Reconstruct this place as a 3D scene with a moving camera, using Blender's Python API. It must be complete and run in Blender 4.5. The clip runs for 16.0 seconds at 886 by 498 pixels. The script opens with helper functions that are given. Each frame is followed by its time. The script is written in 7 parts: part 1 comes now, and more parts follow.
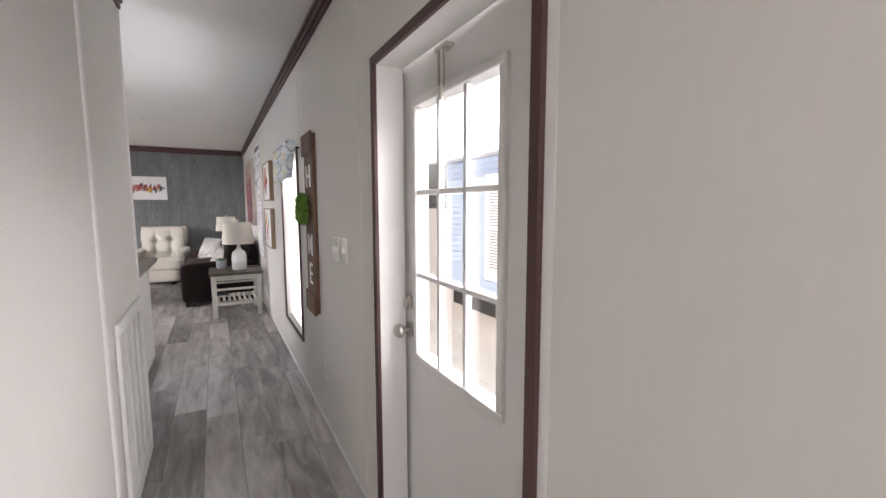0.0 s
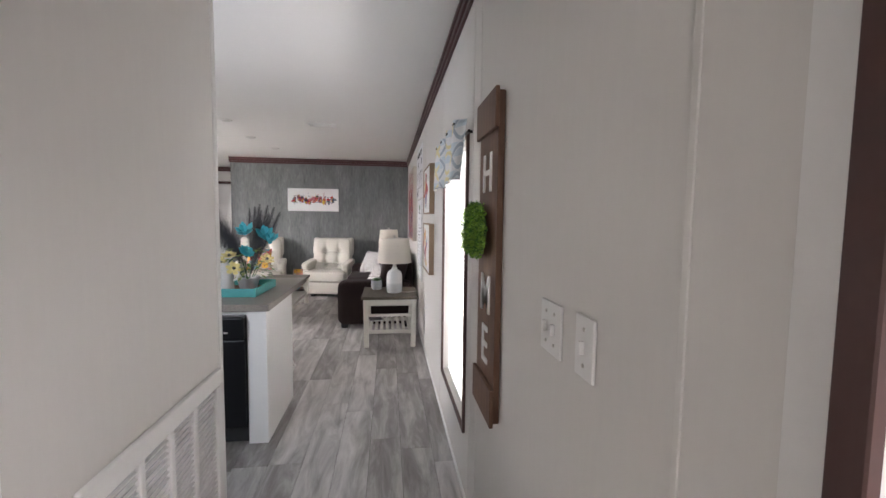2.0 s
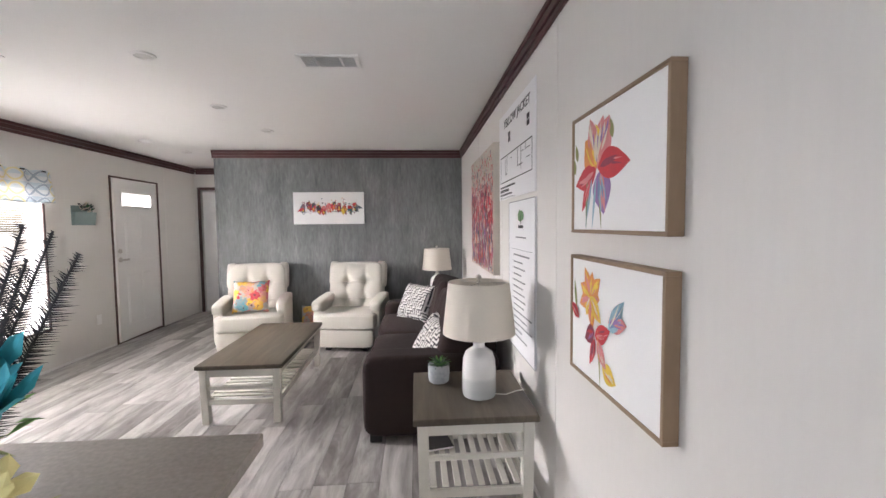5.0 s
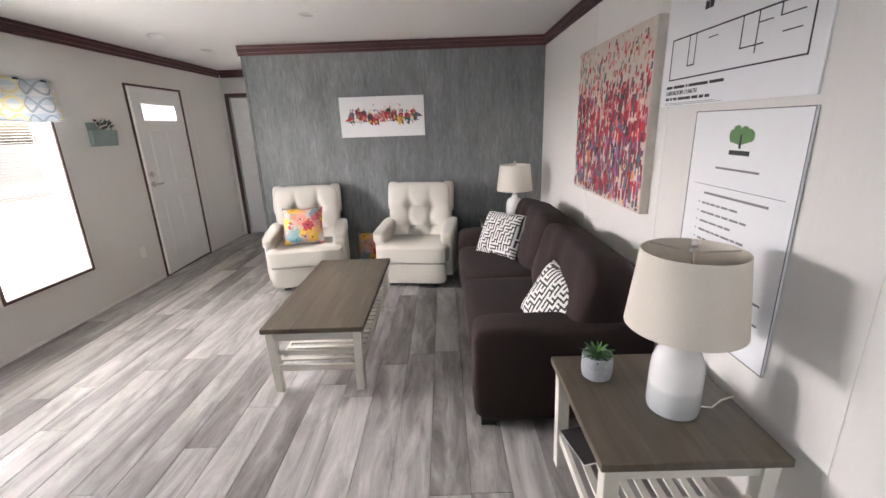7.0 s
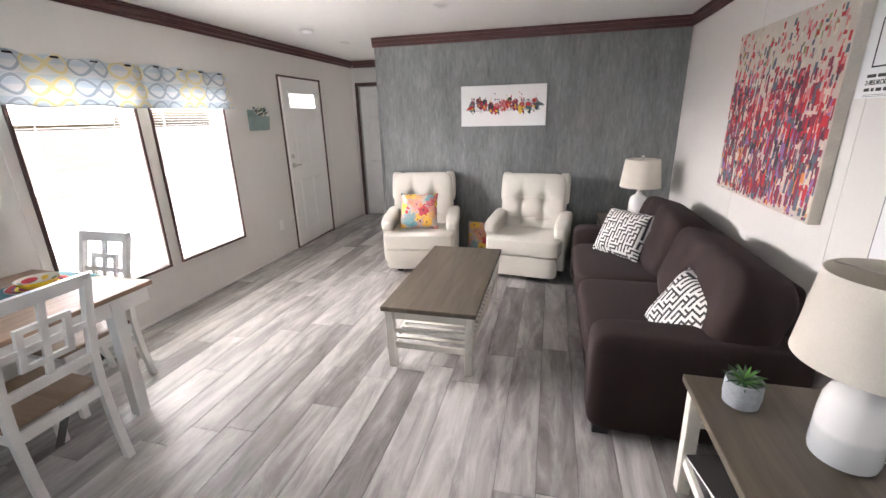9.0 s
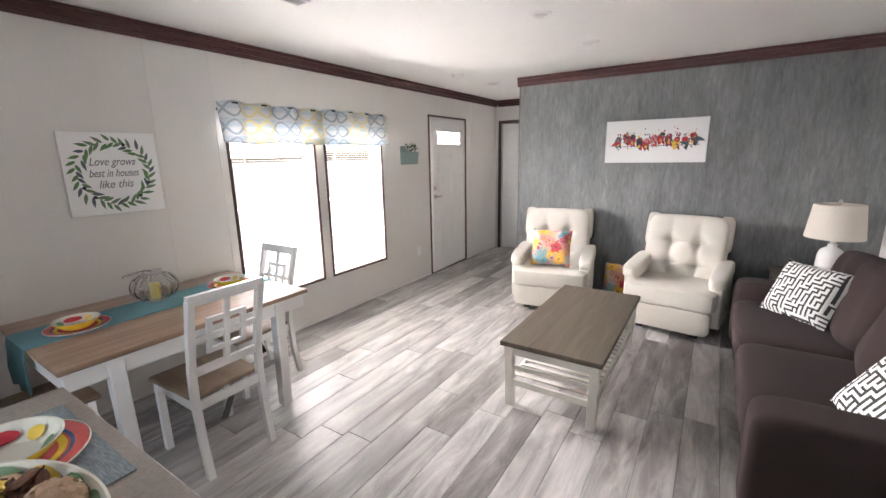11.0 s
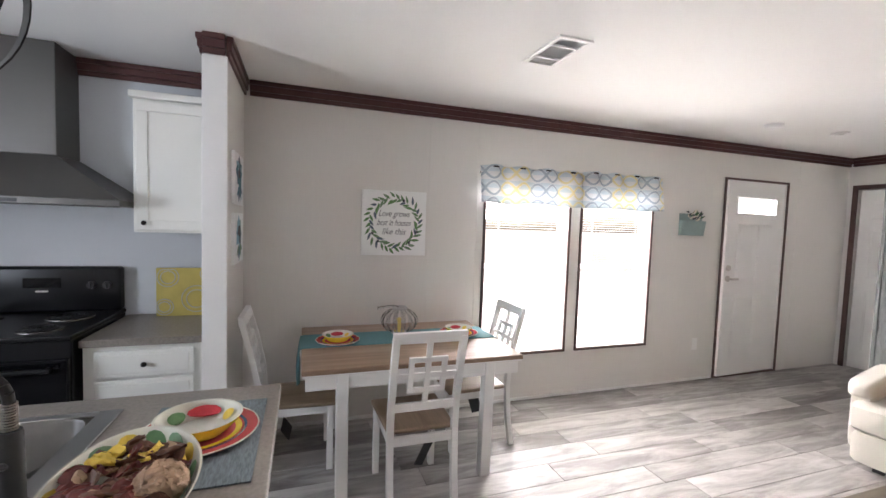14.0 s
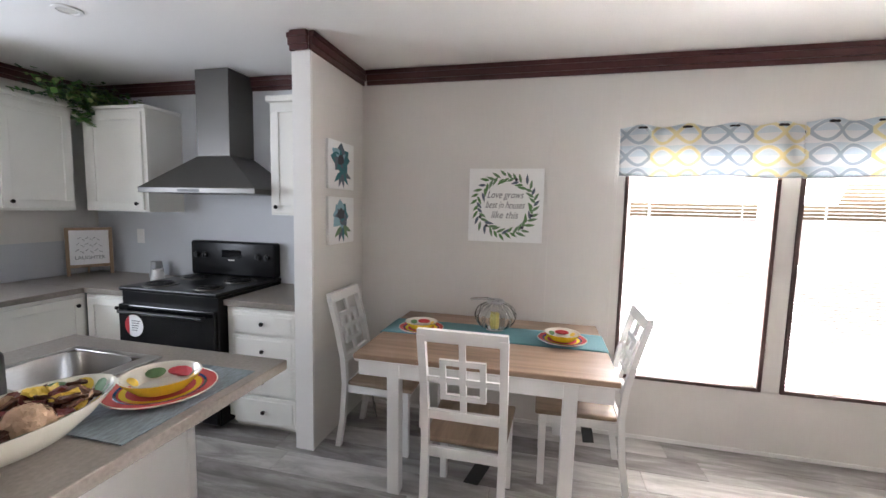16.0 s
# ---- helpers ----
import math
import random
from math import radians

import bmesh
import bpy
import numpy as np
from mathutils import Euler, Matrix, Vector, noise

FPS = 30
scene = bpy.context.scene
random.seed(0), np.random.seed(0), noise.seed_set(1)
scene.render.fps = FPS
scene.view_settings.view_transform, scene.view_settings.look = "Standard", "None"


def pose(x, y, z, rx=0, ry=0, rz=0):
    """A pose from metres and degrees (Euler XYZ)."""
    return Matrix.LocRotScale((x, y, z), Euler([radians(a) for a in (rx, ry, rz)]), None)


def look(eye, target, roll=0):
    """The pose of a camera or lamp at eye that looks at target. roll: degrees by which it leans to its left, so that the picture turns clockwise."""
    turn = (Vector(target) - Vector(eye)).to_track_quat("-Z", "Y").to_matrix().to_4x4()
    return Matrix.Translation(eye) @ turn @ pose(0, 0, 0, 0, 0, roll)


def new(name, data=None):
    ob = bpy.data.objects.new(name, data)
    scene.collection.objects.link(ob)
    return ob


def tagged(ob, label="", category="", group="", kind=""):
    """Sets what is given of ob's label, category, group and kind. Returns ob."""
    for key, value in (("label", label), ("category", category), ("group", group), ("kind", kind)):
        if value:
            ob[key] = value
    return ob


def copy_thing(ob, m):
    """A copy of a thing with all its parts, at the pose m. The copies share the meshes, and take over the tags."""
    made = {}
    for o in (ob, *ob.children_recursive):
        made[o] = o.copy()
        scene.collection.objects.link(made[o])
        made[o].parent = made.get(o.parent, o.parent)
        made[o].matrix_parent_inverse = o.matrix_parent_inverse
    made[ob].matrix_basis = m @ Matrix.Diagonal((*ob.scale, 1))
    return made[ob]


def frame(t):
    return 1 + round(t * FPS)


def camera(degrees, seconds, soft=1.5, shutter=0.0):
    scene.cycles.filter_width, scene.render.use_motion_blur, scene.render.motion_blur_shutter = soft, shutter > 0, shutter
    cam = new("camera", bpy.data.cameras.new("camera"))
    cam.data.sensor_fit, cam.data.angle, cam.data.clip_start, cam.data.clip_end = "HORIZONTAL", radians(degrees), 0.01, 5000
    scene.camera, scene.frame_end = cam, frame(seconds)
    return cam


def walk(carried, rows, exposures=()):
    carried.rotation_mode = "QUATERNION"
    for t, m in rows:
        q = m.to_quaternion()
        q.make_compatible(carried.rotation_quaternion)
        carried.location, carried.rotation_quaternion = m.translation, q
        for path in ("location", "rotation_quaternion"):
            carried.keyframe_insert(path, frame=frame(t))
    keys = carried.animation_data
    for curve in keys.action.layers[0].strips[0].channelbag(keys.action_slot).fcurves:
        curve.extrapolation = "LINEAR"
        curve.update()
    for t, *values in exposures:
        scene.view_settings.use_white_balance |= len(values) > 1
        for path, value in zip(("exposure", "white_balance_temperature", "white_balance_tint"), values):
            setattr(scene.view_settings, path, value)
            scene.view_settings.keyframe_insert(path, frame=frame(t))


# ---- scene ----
cam = camera(93.6, 16.0)
PATH = [
    (0, (0.073, -0.058, 1.353), (1.028, 1.688, 1.146), -0.1),
    (0.5, (0.097, 0.169, 1.348), (0.789, 2.035, 1.148), 0.3),
    (1, (0.237, 0.494, 1.349), (0.68, 2.435, 1.167), 1.0),
    (1.5, (0.289, 0.821, 1.351), (0.597, 2.79, 1.185), 0.8),
    (2, (0.25, 1.21, 1.377), (0.511, 3.187, 1.228), 0.7),
    (2.5, (0.262, 1.633, 1.389), (0.468, 3.619, 1.275), 0.5),
    (3, (0.195, 2.012, 1.388), (0.382, 4.001, 1.307), 0.3),
    (3.5, (0.133, 2.418, 1.421), (0.3, 4.41, 1.349), 0.0),
    (6, (-0.174, 4.289, 1.464), (-0.051, 6.267, 1.198), -0.6),
    (6.5, (-0.317, 4.454, 1.52), (-0.17, 6.403, 1.094), -1.4),
    (7, (-0.482, 4.504, 1.562), (-0.5, 6.422, 0.995), -2.0),
    (7.5, (-0.568, 4.499, 1.57), (-0.736, 6.396, 0.96), -1.7),
    (8, (-0.6, 4.494, 1.588), (-0.876, 6.372, 0.958), -1.6),
    (10.5, (-0.606, 4.493, 1.575), (-1.493, 6.216, 1.079), -1.1),
    (11, (-0.575, 4.51, 1.578), (-1.643, 6.144, 1.141), -1.1),
    (11.5, (-0.561, 4.541, 1.566), (-1.81, 6.06, 1.201), -0.8),
    (12, (-0.546, 4.576, 1.559), (-1.966, 5.953, 1.26), -0.4),
    (12.5, (-0.558, 4.598, 1.531), (-2.125, 5.818, 1.297), 0.1),
    (13, (-0.584, 4.667, 1.525), (-2.273, 5.723, 1.34), 0.8),
    (13.5, (-0.594, 4.771, 1.533), (-2.392, 5.634, 1.389), 1.4),
    (14, (-0.578, 4.937, 1.51), (-2.468, 5.579, 1.394), 1.9),
    (14.5, (-0.564, 5.196, 1.505), (-2.529, 5.552, 1.389), 2.1),
    (15, (-0.627, 5.412, 1.515), (-2.62, 5.484, 1.365), 2.0),
    (15.5, (-0.751, 5.607, 1.512), (-2.733, 5.404, 1.337), 1.6),
    (16, (-0.875, 5.854, 1.483), (-2.811, 5.39, 1.288), 1.3),
]
LAMP_W, LAMP_E, LAMP_D, LAMP_S, LAMP_K = 2150.0, 30.0, 1800.0, 14.0, 30.0
EXPOSURES = [(0.0, 0.35, 6700, 18), (0.6, 0.15, 6700, 18), (1.0, 0.1, 6700, 18), (1.5, 0.1, 6700, 18), (2.0, 0.3, 6700, 18), (2.5, 0.55, 6700, 18), (3.5, 0.65, 6700, 18), (6.0, 0.4, 6700, 18), (8.0, 0.5, 6700, 18), (11.0, 0.72, 6700, 18), (13.5, 0.68, 6700, 18), (16.0, 0.85, 6700, 18)]

walk(cam, [(t, look(eye, target, roll)) for t, eye, target, roll in PATH], EXPOSURES)

# ---------- light ----------
world = bpy.data.worlds.new("sky")
scene.world = world
world.use_nodes = True
wn = world.node_tree.nodes
sky = wn.new("ShaderNodeTexSky")
sky.sky_type, sky.sun_disc = "NISHITA", False
sky.sun_elevation, sky.sun_rotation, sky.dust_density = radians(48), radians(-70), 6.0
world.node_tree.links.new(sky.outputs[0], wn["Background"].inputs[0])
wn["Background"].inputs[1].default_value = 0.15
sun = new("sun", bpy.data.lights.new("sun", "SUN"))
sun.data.energy, sun.data.angle, sun.data.color = 2.5, radians(3), (1, 0.96, 0.9)
sun.matrix_world = look((-11, 4, 13), (0, 0, 0))


def window_lamp(name, x, y, z, w, h, power, facing):
    """A sky or fill lamp in a window's opening, shining along facing * x."""
    lamp = new(name, bpy.data.lights.new(name, "AREA"))
    lamp.data.shape, lamp.data.size, lamp.data.size_y = "RECTANGLE", w, h
    lamp.data.energy, lamp.data.color = power, (0.97, 0.985, 1.0)
    lamp.matrix_world = look((x, y, z), (x + facing, y, z))
    return lamp


# open sky above the yard on the dining side
west_sky = window_lamp("sky_light_dining", -5.3, 7.24, 2.55, 2.9, 2.2, LAMP_W, 1)
west_sky.matrix_world = look((-5.3, 7.24, 2.55), (-3.0, 7.24, 1.2))
window_lamp("sky_light_hall", 0.84, 3.58, 1.05, 0.86, 1.44, LAMP_E, -1)
# open sky above the back door
door_sky = window_lamp("sky_light_back_door", 4.15, 2.5, 3.95, 13.0, 3.3, LAMP_D, -1)
# bluish fill lamp in an unseen opening, added to brighten the kitchen
kitchen_fill = window_lamp("fill_light_kitchen", -1.75, 1.93, 1.55, 0.8, 0.8, LAMP_K, 1)
kitchen_fill.data.color = (0.74, 0.87, 1.0)
kitchen_fill.matrix_world = look((-1.75, 1.93, 1.55), (-1.75, 3.0, 1.55))
# fill lamp added for the hall, in an unseen south opening behind the walk
south_fill = window_lamp("fill_light_south", 0.15, -1.63, 1.45, 0.86, 1.1, LAMP_S, 1)
south_fill.matrix_world = look((0.15, -1.63, 1.45), (0.15, 0.0, 1.45))

# ---------- materials ----------
def nodes_of(m):
    t = m.node_tree
    return t, t.nodes, t.links, t.nodes["Principled BSDF"]


def mat(name, color, rough=0.6, metal=0.0, vary=0.06, scale=6.0, grain=0.0, grain_scale=80.0, stretch=(1, 1, 1), bump=0.0, per_piece=0.0, coat=0.0, sheen=0.0, spec=0.5):
    """A surface with broad unevenness, fine grain and relief in object space."""
    m = bpy.data.materials.new(name)
    m.use_nodes = True
    t, n, l, p = nodes_of(m)
    p.inputs["Roughness"].default_value, p.inputs["Metallic"].default_value = rough, metal
    p.inputs["Coat Weight"].default_value, p.inputs["Sheen Weight"].default_value = coat, sheen
    p.inputs["Specular IOR Level"].default_value = spec
    tc, mp = n.new("ShaderNodeTexCoord"), n.new("ShaderNodeMapping")
    mp.inputs["Scale"].default_value = stretch
    l.new(tc.outputs["Object"], mp.inputs[0])
    big, fine = n.new("ShaderNodeTexNoise"), n.new("ShaderNodeTexNoise")
    big.inputs["Scale"].default_value, big.inputs["Detail"].default_value = scale, 4
    fine.inputs["Scale"].default_value, fine.inputs["Detail"].default_value = grain_scale, 3
    for k in (big, fine):
        l.new(mp.outputs[0], k.inputs["Vector"])
    def mixed(a, b, fac):
        x = n.new("ShaderNodeMath"); x.operation = "MULTIPLY_ADD"
        l.new(fac, x.inputs[0]); x.inputs[1].default_value = b; x.inputs[2].default_value = a
        return x.outputs[0]
    v = mixed(1 - vary, 2 * vary, big.outputs[0])
    g = mixed(1 - grain, 2 * grain, fine.outputs[0])
    mul = n.new("ShaderNodeMath"); mul.operation = "MULTIPLY"
    l.new(v, mul.inputs[0]); l.new(g, mul.inputs[1])
    out = mul.outputs[0]
    if per_piece:
        info = n.new("ShaderNodeObjectInfo")
        r = mixed(1 - per_piece, 2 * per_piece, info.outputs["Random"])
        m2 = n.new("ShaderNodeMath"); m2.operation = "MULTIPLY"
        l.new(out, m2.inputs[0]); l.new(r, m2.inputs[1]); out = m2.outputs[0]
    sc = n.new("ShaderNodeVectorMath"); sc.operation = "SCALE"
    sc.inputs[0].default_value = color
    l.new(out, sc.inputs["Scale"])
    l.new(sc.outputs[0], p.inputs["Base Color"])
    rr = mixed(rough * 0.85, rough * 0.3, big.outputs[0])
    l.new(rr, p.inputs["Roughness"])
    if bump:
        b = n.new("ShaderNodeBump"); b.inputs["Strength"].default_value = bump; b.inputs["Distance"].default_value = 0.003
        l.new(fine.outputs[0], b.inputs["Height"]); l.new(b.outputs[0], p.inputs["Normal"])
    return m


def ramp_mat(name, stops, rough, maker, bump=0.0, spec=0.5):
    """A material whose colour ramp is driven by the value that maker(nodes, links, coords) returns."""
    m = bpy.data.materials.new(name)
    m.use_nodes = True
    t, n, l, p = nodes_of(m)
    p.inputs["Roughness"].default_value = rough
    p.inputs["Specular IOR Level"].default_value = spec
    tc = n.new("ShaderNodeTexCoord")
    val = maker(n, l, tc.outputs["Object"])
    r = n.new("ShaderNodeValToRGB")
    while len(r.color_ramp.elements) < len(stops):
        r.color_ramp.elements.new(0.5)
    for e, (pos, c) in zip(r.color_ramp.elements, stops):
        e.position, e.color = pos, (*c, 1)
    l.new(val, r.inputs[0]); l.new(r.outputs[0], p.inputs["Base Color"])
    if bump:
        b = n.new("ShaderNodeBump"); b.inputs["Strength"].default_value = bump; b.inputs["Distance"].default_value = 0.002
        l.new(val, b.inputs["Height"]); l.new(b.outputs[0], p.inputs["Normal"])
    return m


def m_math(n, l, op, a, b=None, c=None):
    x = n.new("ShaderNodeMath"); x.operation = op
    for k, v in enumerate((a, b, c)):
        if v is None:
            continue
        if isinstance(v, (int, float)):
            x.inputs[k].default_value = v
        else:
            l.new(v, x.inputs[k])
    return x.outputs[0]


def streaks(sx, sy, sz, extra=0.35, random_piece=True):
    def make(n, l, co):
        mp = n.new("ShaderNodeMapping"); mp.inputs["Scale"].default_value = (sx, sy, sz)
        info = n.new("ShaderNodeObjectInfo")
        if random_piece:
            comb = n.new("ShaderNodeCombineXYZ")
            sh = m_math(n, l, "MULTIPLY", info.outputs["Random"], 37.0)
            l.new(sh, comb.inputs[0]); l.new(sh, comb.inputs[1]); l.new(sh, comb.inputs[2])
            l.new(comb.outputs[0], mp.inputs["Location"])
        l.new(co, mp.inputs[0])
        a, b = n.new("ShaderNodeTexNoise"), n.new("ShaderNodeTexNoise")
        a.inputs["Scale"].default_value, a.inputs["Detail"].default_value, a.inputs["Roughness"].default_value = 1.0, 8, 0.65
        b.inputs["Scale"].default_value, b.inputs["Detail"].default_value = 0.22, 3
        a.inputs["Distortion"].default_value = 0.6
        l.new(mp.outputs[0], a.inputs["Vector"]); l.new(mp.outputs[0], b.inputs["Vector"])
        v = m_math(n, l, "MULTIPLY_ADD", b.outputs[0], 0.65, m_math(n, l, "MULTIPLY_ADD", a.outputs[0], 1.15, -0.25))
        if random_piece:
            v = m_math(n, l, "ADD", v, m_math(n, l, "MULTIPLY_ADD", info.outputs["Random"], extra, -extra / 2))
        return m_math(n, l, "SUBTRACT", v, 0.15)
    return make


WALL = mat("wall_panel", (0.70, 0.675, 0.64), 0.55, vary=0.02, scale=2.5, grain=0.025, grain_scale=60, stretch=(1, 1, 0.12), bump=0.08)
CEIL = mat("ceiling_paint", (0.85, 0.84, 0.82), 0.85, vary=0.015, scale=2, grain=0.03, grain_scale=120, bump=0.5)
GREY = ramp_mat("grey_wall_panel", [(0.12, (0.095, 0.098, 0.097)), (0.4, (0.150, 0.157, 0.154)), (0.6, (0.190, 0.199, 0.194)), (0.9, (0.275, 0.275, 0.262))], 0.6, streaks(34, 34, 7.5, random_piece=False), 0.12)
CROWN = mat("mahogany_trim", (0.075, 0.024, 0.022), 0.4, vary=0.2, scale=12, grain=0.15, grain_scale=40, stretch=(1, 1, 4))
DTRIM = mat("dark_brown_trim", (0.075, 0.035, 0.03), 0.45, vary=0.15, scale=12, grain=0.1)
PLANK = ramp_mat("grey_vinyl_plank", [(0.12, (0.12, 0.108, 0.10)), (0.38, (0.26, 0.242, 0.23)), (0.55, (0.41, 0.39, 0.375)), (0.8, (0.63, 0.605, 0.585))], 0.42, streaks(11, 2.0, 5, 0.24), 0.12)
SEAM = mat("floor_joint", (0.09, 0.08, 0.075), 0.8)
WHITE = mat("white_paint", (0.80, 0.79, 0.77), 0.4, vary=0.02, scale=5, grain=0.015, bump=0.03)
CAB = mat("white_cabinet", (0.80, 0.79, 0.74), 0.42, vary=0.02, scale=4, grain=0.015)
CREAM = mat("cream_painted_wood", (0.72, 0.70, 0.63), 0.5, vary=0.05, scale=9, grain=0.04, bump=0.05)
COUNTER = mat("greige_laminate", (0.235, 0.205, 0.18), 0.38, vary=0.1, scale=14, grain=0.35, grain_scale=75)
BLACK = mat("black_enamel", (0.007, 0.007, 0.008), 0.3, vary=0.1, spec=0.25)
BLKM = mat("black_plastic", (0.015, 0.015, 0.016), 0.45, vary=0.1)
GLASSBLK = mat("black_glass", (0.004, 0.004, 0.005), 0.08, spec=0.3)
STEEL = mat("stainless_steel", (0.50, 0.49, 0.48), 0.3, metal=1.0, vary=0.05, scale=3, grain=0.08, grain_scale=50, stretch=(1, 30, 1))
HOODM = mat("hood_steel", (0.15, 0.143, 0.135), 0.42, metal=0.85, vary=0.05, grain=0.06, grain_scale=60, stretch=(1, 1, 20))
NICKEL = mat("satin_nickel", (0.55, 0.52, 0.48), 0.3, metal=1.0)
GALV = mat("galvanised_metal", (0.5, 0.5, 0.5), 0.45, metal=0.9, vary=0.2, scale=30)
BRONZE = mat("dark_bronze_metal", (0.018, 0.014, 0.012), 0.4, metal=0.6)
SOFA = mat("dark_brown_fabric", (0.031, 0.021, 0.020), 0.95, vary=0.15, scale=5, grain=0.25, grain_scale=350, bump=0.35, sheen=0.02, spec=0.12)
CHAIRF = mat("cream_upholstery", (0.59, 0.56, 0.495), 0.95, vary=0.04, scale=7, grain=0.08, grain_scale=300, bump=0.3, sheen=0.15)
TABLEW = ramp_mat("weathered_brown_wood", [(0.15, (0.05, 0.039, 0.027)), (0.5, (0.094, 0.076, 0.054)), (0.85, (0.15, 0.124, 0.09))], 0.42, streaks(22, 1.8, 10, random_piece=False), 0.1)
OAK = ramp_mat("light_oak", [(0.15, (0.20, 0.125, 0.08)), (0.5, (0.31, 0.205, 0.14)), (0.85, (0.44, 0.32, 0.23))], 0.42, streaks(18, 1.5, 10, random_piece=False), 0.08)
SEATW = ramp_mat("oak_seat_wood", [(0.15, (0.16, 0.105, 0.07)), (0.85, (0.36, 0.26, 0.18))], 0.45, streaks(18, 2.0, 10, random_piece=False), 0.08)
BOARD = ramp_mat("walnut_stained_board", [(0.15, (0.075, 0.032, 0.018)), (0.5, (0.14, 0.066, 0.036)), (0.85, (0.22, 0.12, 0.07))], 0.55, streaks(20, 20, 1.6, random_piece=False), 0.15)
FRAMEW = mat("natural_wood_frame", (0.27, 0.18, 0.11), 0.5, vary=0.15, scale=15, grain=0.1, stretch=(1, 1, 0.2))
SHADE = mat("linen_lampshade", (0.66, 0.61, 0.53), 0.9, vary=0.03, grain=0.1, grain_scale=260, bump=0.15)
CERAM = mat("white_glazed_ceramic", (0.72, 0.71, 0.69), 0.22, vary=0.08, scale=7, stretch=(1, 1, 3), coat=0.3)
CONC = mat("grey_pot_ceramic", (0.34, 0.36, 0.38), 0.7, vary=0.3, scale=60, bump=0.2)
LEAF = mat("green_leaf", (0.075, 0.21, 0.035), 0.5, vary=0.4, scale=25)
LEAFD = mat("dark_green_leaf", (0.04, 0.10, 0.045), 0.5, vary=0.3, scale=25)
LIME = mat("bright_green_leaf", (0.26, 0.47, 0.07), 0.5, vary=0.4, scale=30)
TEALP = mat("teal_paint", (0.045, 0.30, 0.29), 0.5, vary=0.15, scale=20, grain=0.1)
TEALC = mat("teal_cloth", (0.10, 0.24, 0.27), 0.9, vary=0.06, grain=0.12, grain_scale=280, bump=0.2)
RUST = mat("rust_wood", (0.22, 0.085, 0.045), 0.6, vary=0.25, scale=15)
MAT = mat("blue_woven_placemat", (0.165, 0.20, 0.22), 0.9, vary=0.15, scale=30, grain=0.65, grain_scale=85, stretch=(0.45, 2.2, 1), bump=0.7)
CORAL = mat("coral_glaze", (0.52, 0.085, 0.085), 0.25, vary=0.12, scale=30, coat=0.3)
YELL = mat("yellow_glaze", (0.76, 0.55, 0.04), 0.22, vary=0.08, scale=20, coat=0.4)
BLUEGL = mat("dark_blue_glaze", (0.03, 0.06, 0.16), 0.25, coat=0.3)
IVORY = mat("ivory_glaze", (0.72, 0.70, 0.60), 0.25, vary=0.04, coat=0.4)
PAPER = mat("white_paper", (0.80, 0.80, 0.81), 0.55, vary=0.01)
KWALL = mat("pale_blue_grey_panel", (0.55, 0.57, 0.595), 0.5, vary=0.02, scale=2.5, grain=0.02, grain_scale=60, bump=0.05)
CANVAS = mat("white_canvas", (0.86, 0.86, 0.85), 0.8, vary=0.02, grain=0.04, grain_scale=300, bump=0.15)
INK = mat("black_ink", (0.03, 0.03, 0.032), 0.7)
GREYINK = mat("grey_ink", (0.20, 0.20, 0.21), 0.7)
SLAT = mat("white_blind_slat", (0.82, 0.82, 0.80), 0.5, vary=0.01)
_n, _k = SLAT.node_tree.nodes, SLAT.node_tree.links
_thin, _both = _n.new("ShaderNodeBsdfTranslucent"), _n.new("ShaderNodeMixShader")
_thin.inputs[0].default_value, _both.inputs[0].default_value = (0.82, 0.82, 0.80, 1), 0.18
_k.new(_n["Principled BSDF"].outputs[0], _both.inputs[1]); _k.new(_thin.outputs[0], _both.inputs[2])
_k.new(_both.outputs[0], _n["Material Output"].inputs[0])
SIDING = mat("pale_blue_siding", (0.33, 0.41, 0.52), 0.6, vary=0.04, scale=3)
GRAVEL = mat("dry_gravel_ground", (0.36, 0.34, 0.30), 0.95, vary=0.25, scale=3, grain=0.4, grain_scale=30, bump=0.6)
DARKV = mat("under_house_shade", (0.02, 0.02, 0.02), 0.9)
HEM = mat("grey_hem", (0.42, 0.43, 0.44), 0.9)
FEATH = mat("dark_feather", (0.025, 0.025, 0.028), 0.8, vary=0.3, scale=30)
TURQ = mat("turquoise_petal", (0.03, 0.35, 0.42), 0.6, vary=0.3, scale=30)
CREAMP = mat("pale_yellow_petal", (0.72, 0.62, 0.28), 0.7, vary=0.2, scale=30)
TAN = mat("dried_tan_flower", (0.48, 0.32, 0.21), 0.8, vary=0.3, scale=40)
AMBER = mat("amber_dried_petal", (0.12, 0.045, 0.02), 0.6, vary=0.5, scale=45, grain=0.3)
DEEPRED = mat("deep_red_dried_petal", (0.13, 0.018, 0.014), 0.45, vary=0.4, scale=30)
COLORS = {}


def paint(key, rgb):
    if key not in COLORS:
        COLORS[key] = mat("paint_" + key, rgb, 0.65, vary=0.22, scale=35, grain=0.1)
    return COLORS[key]


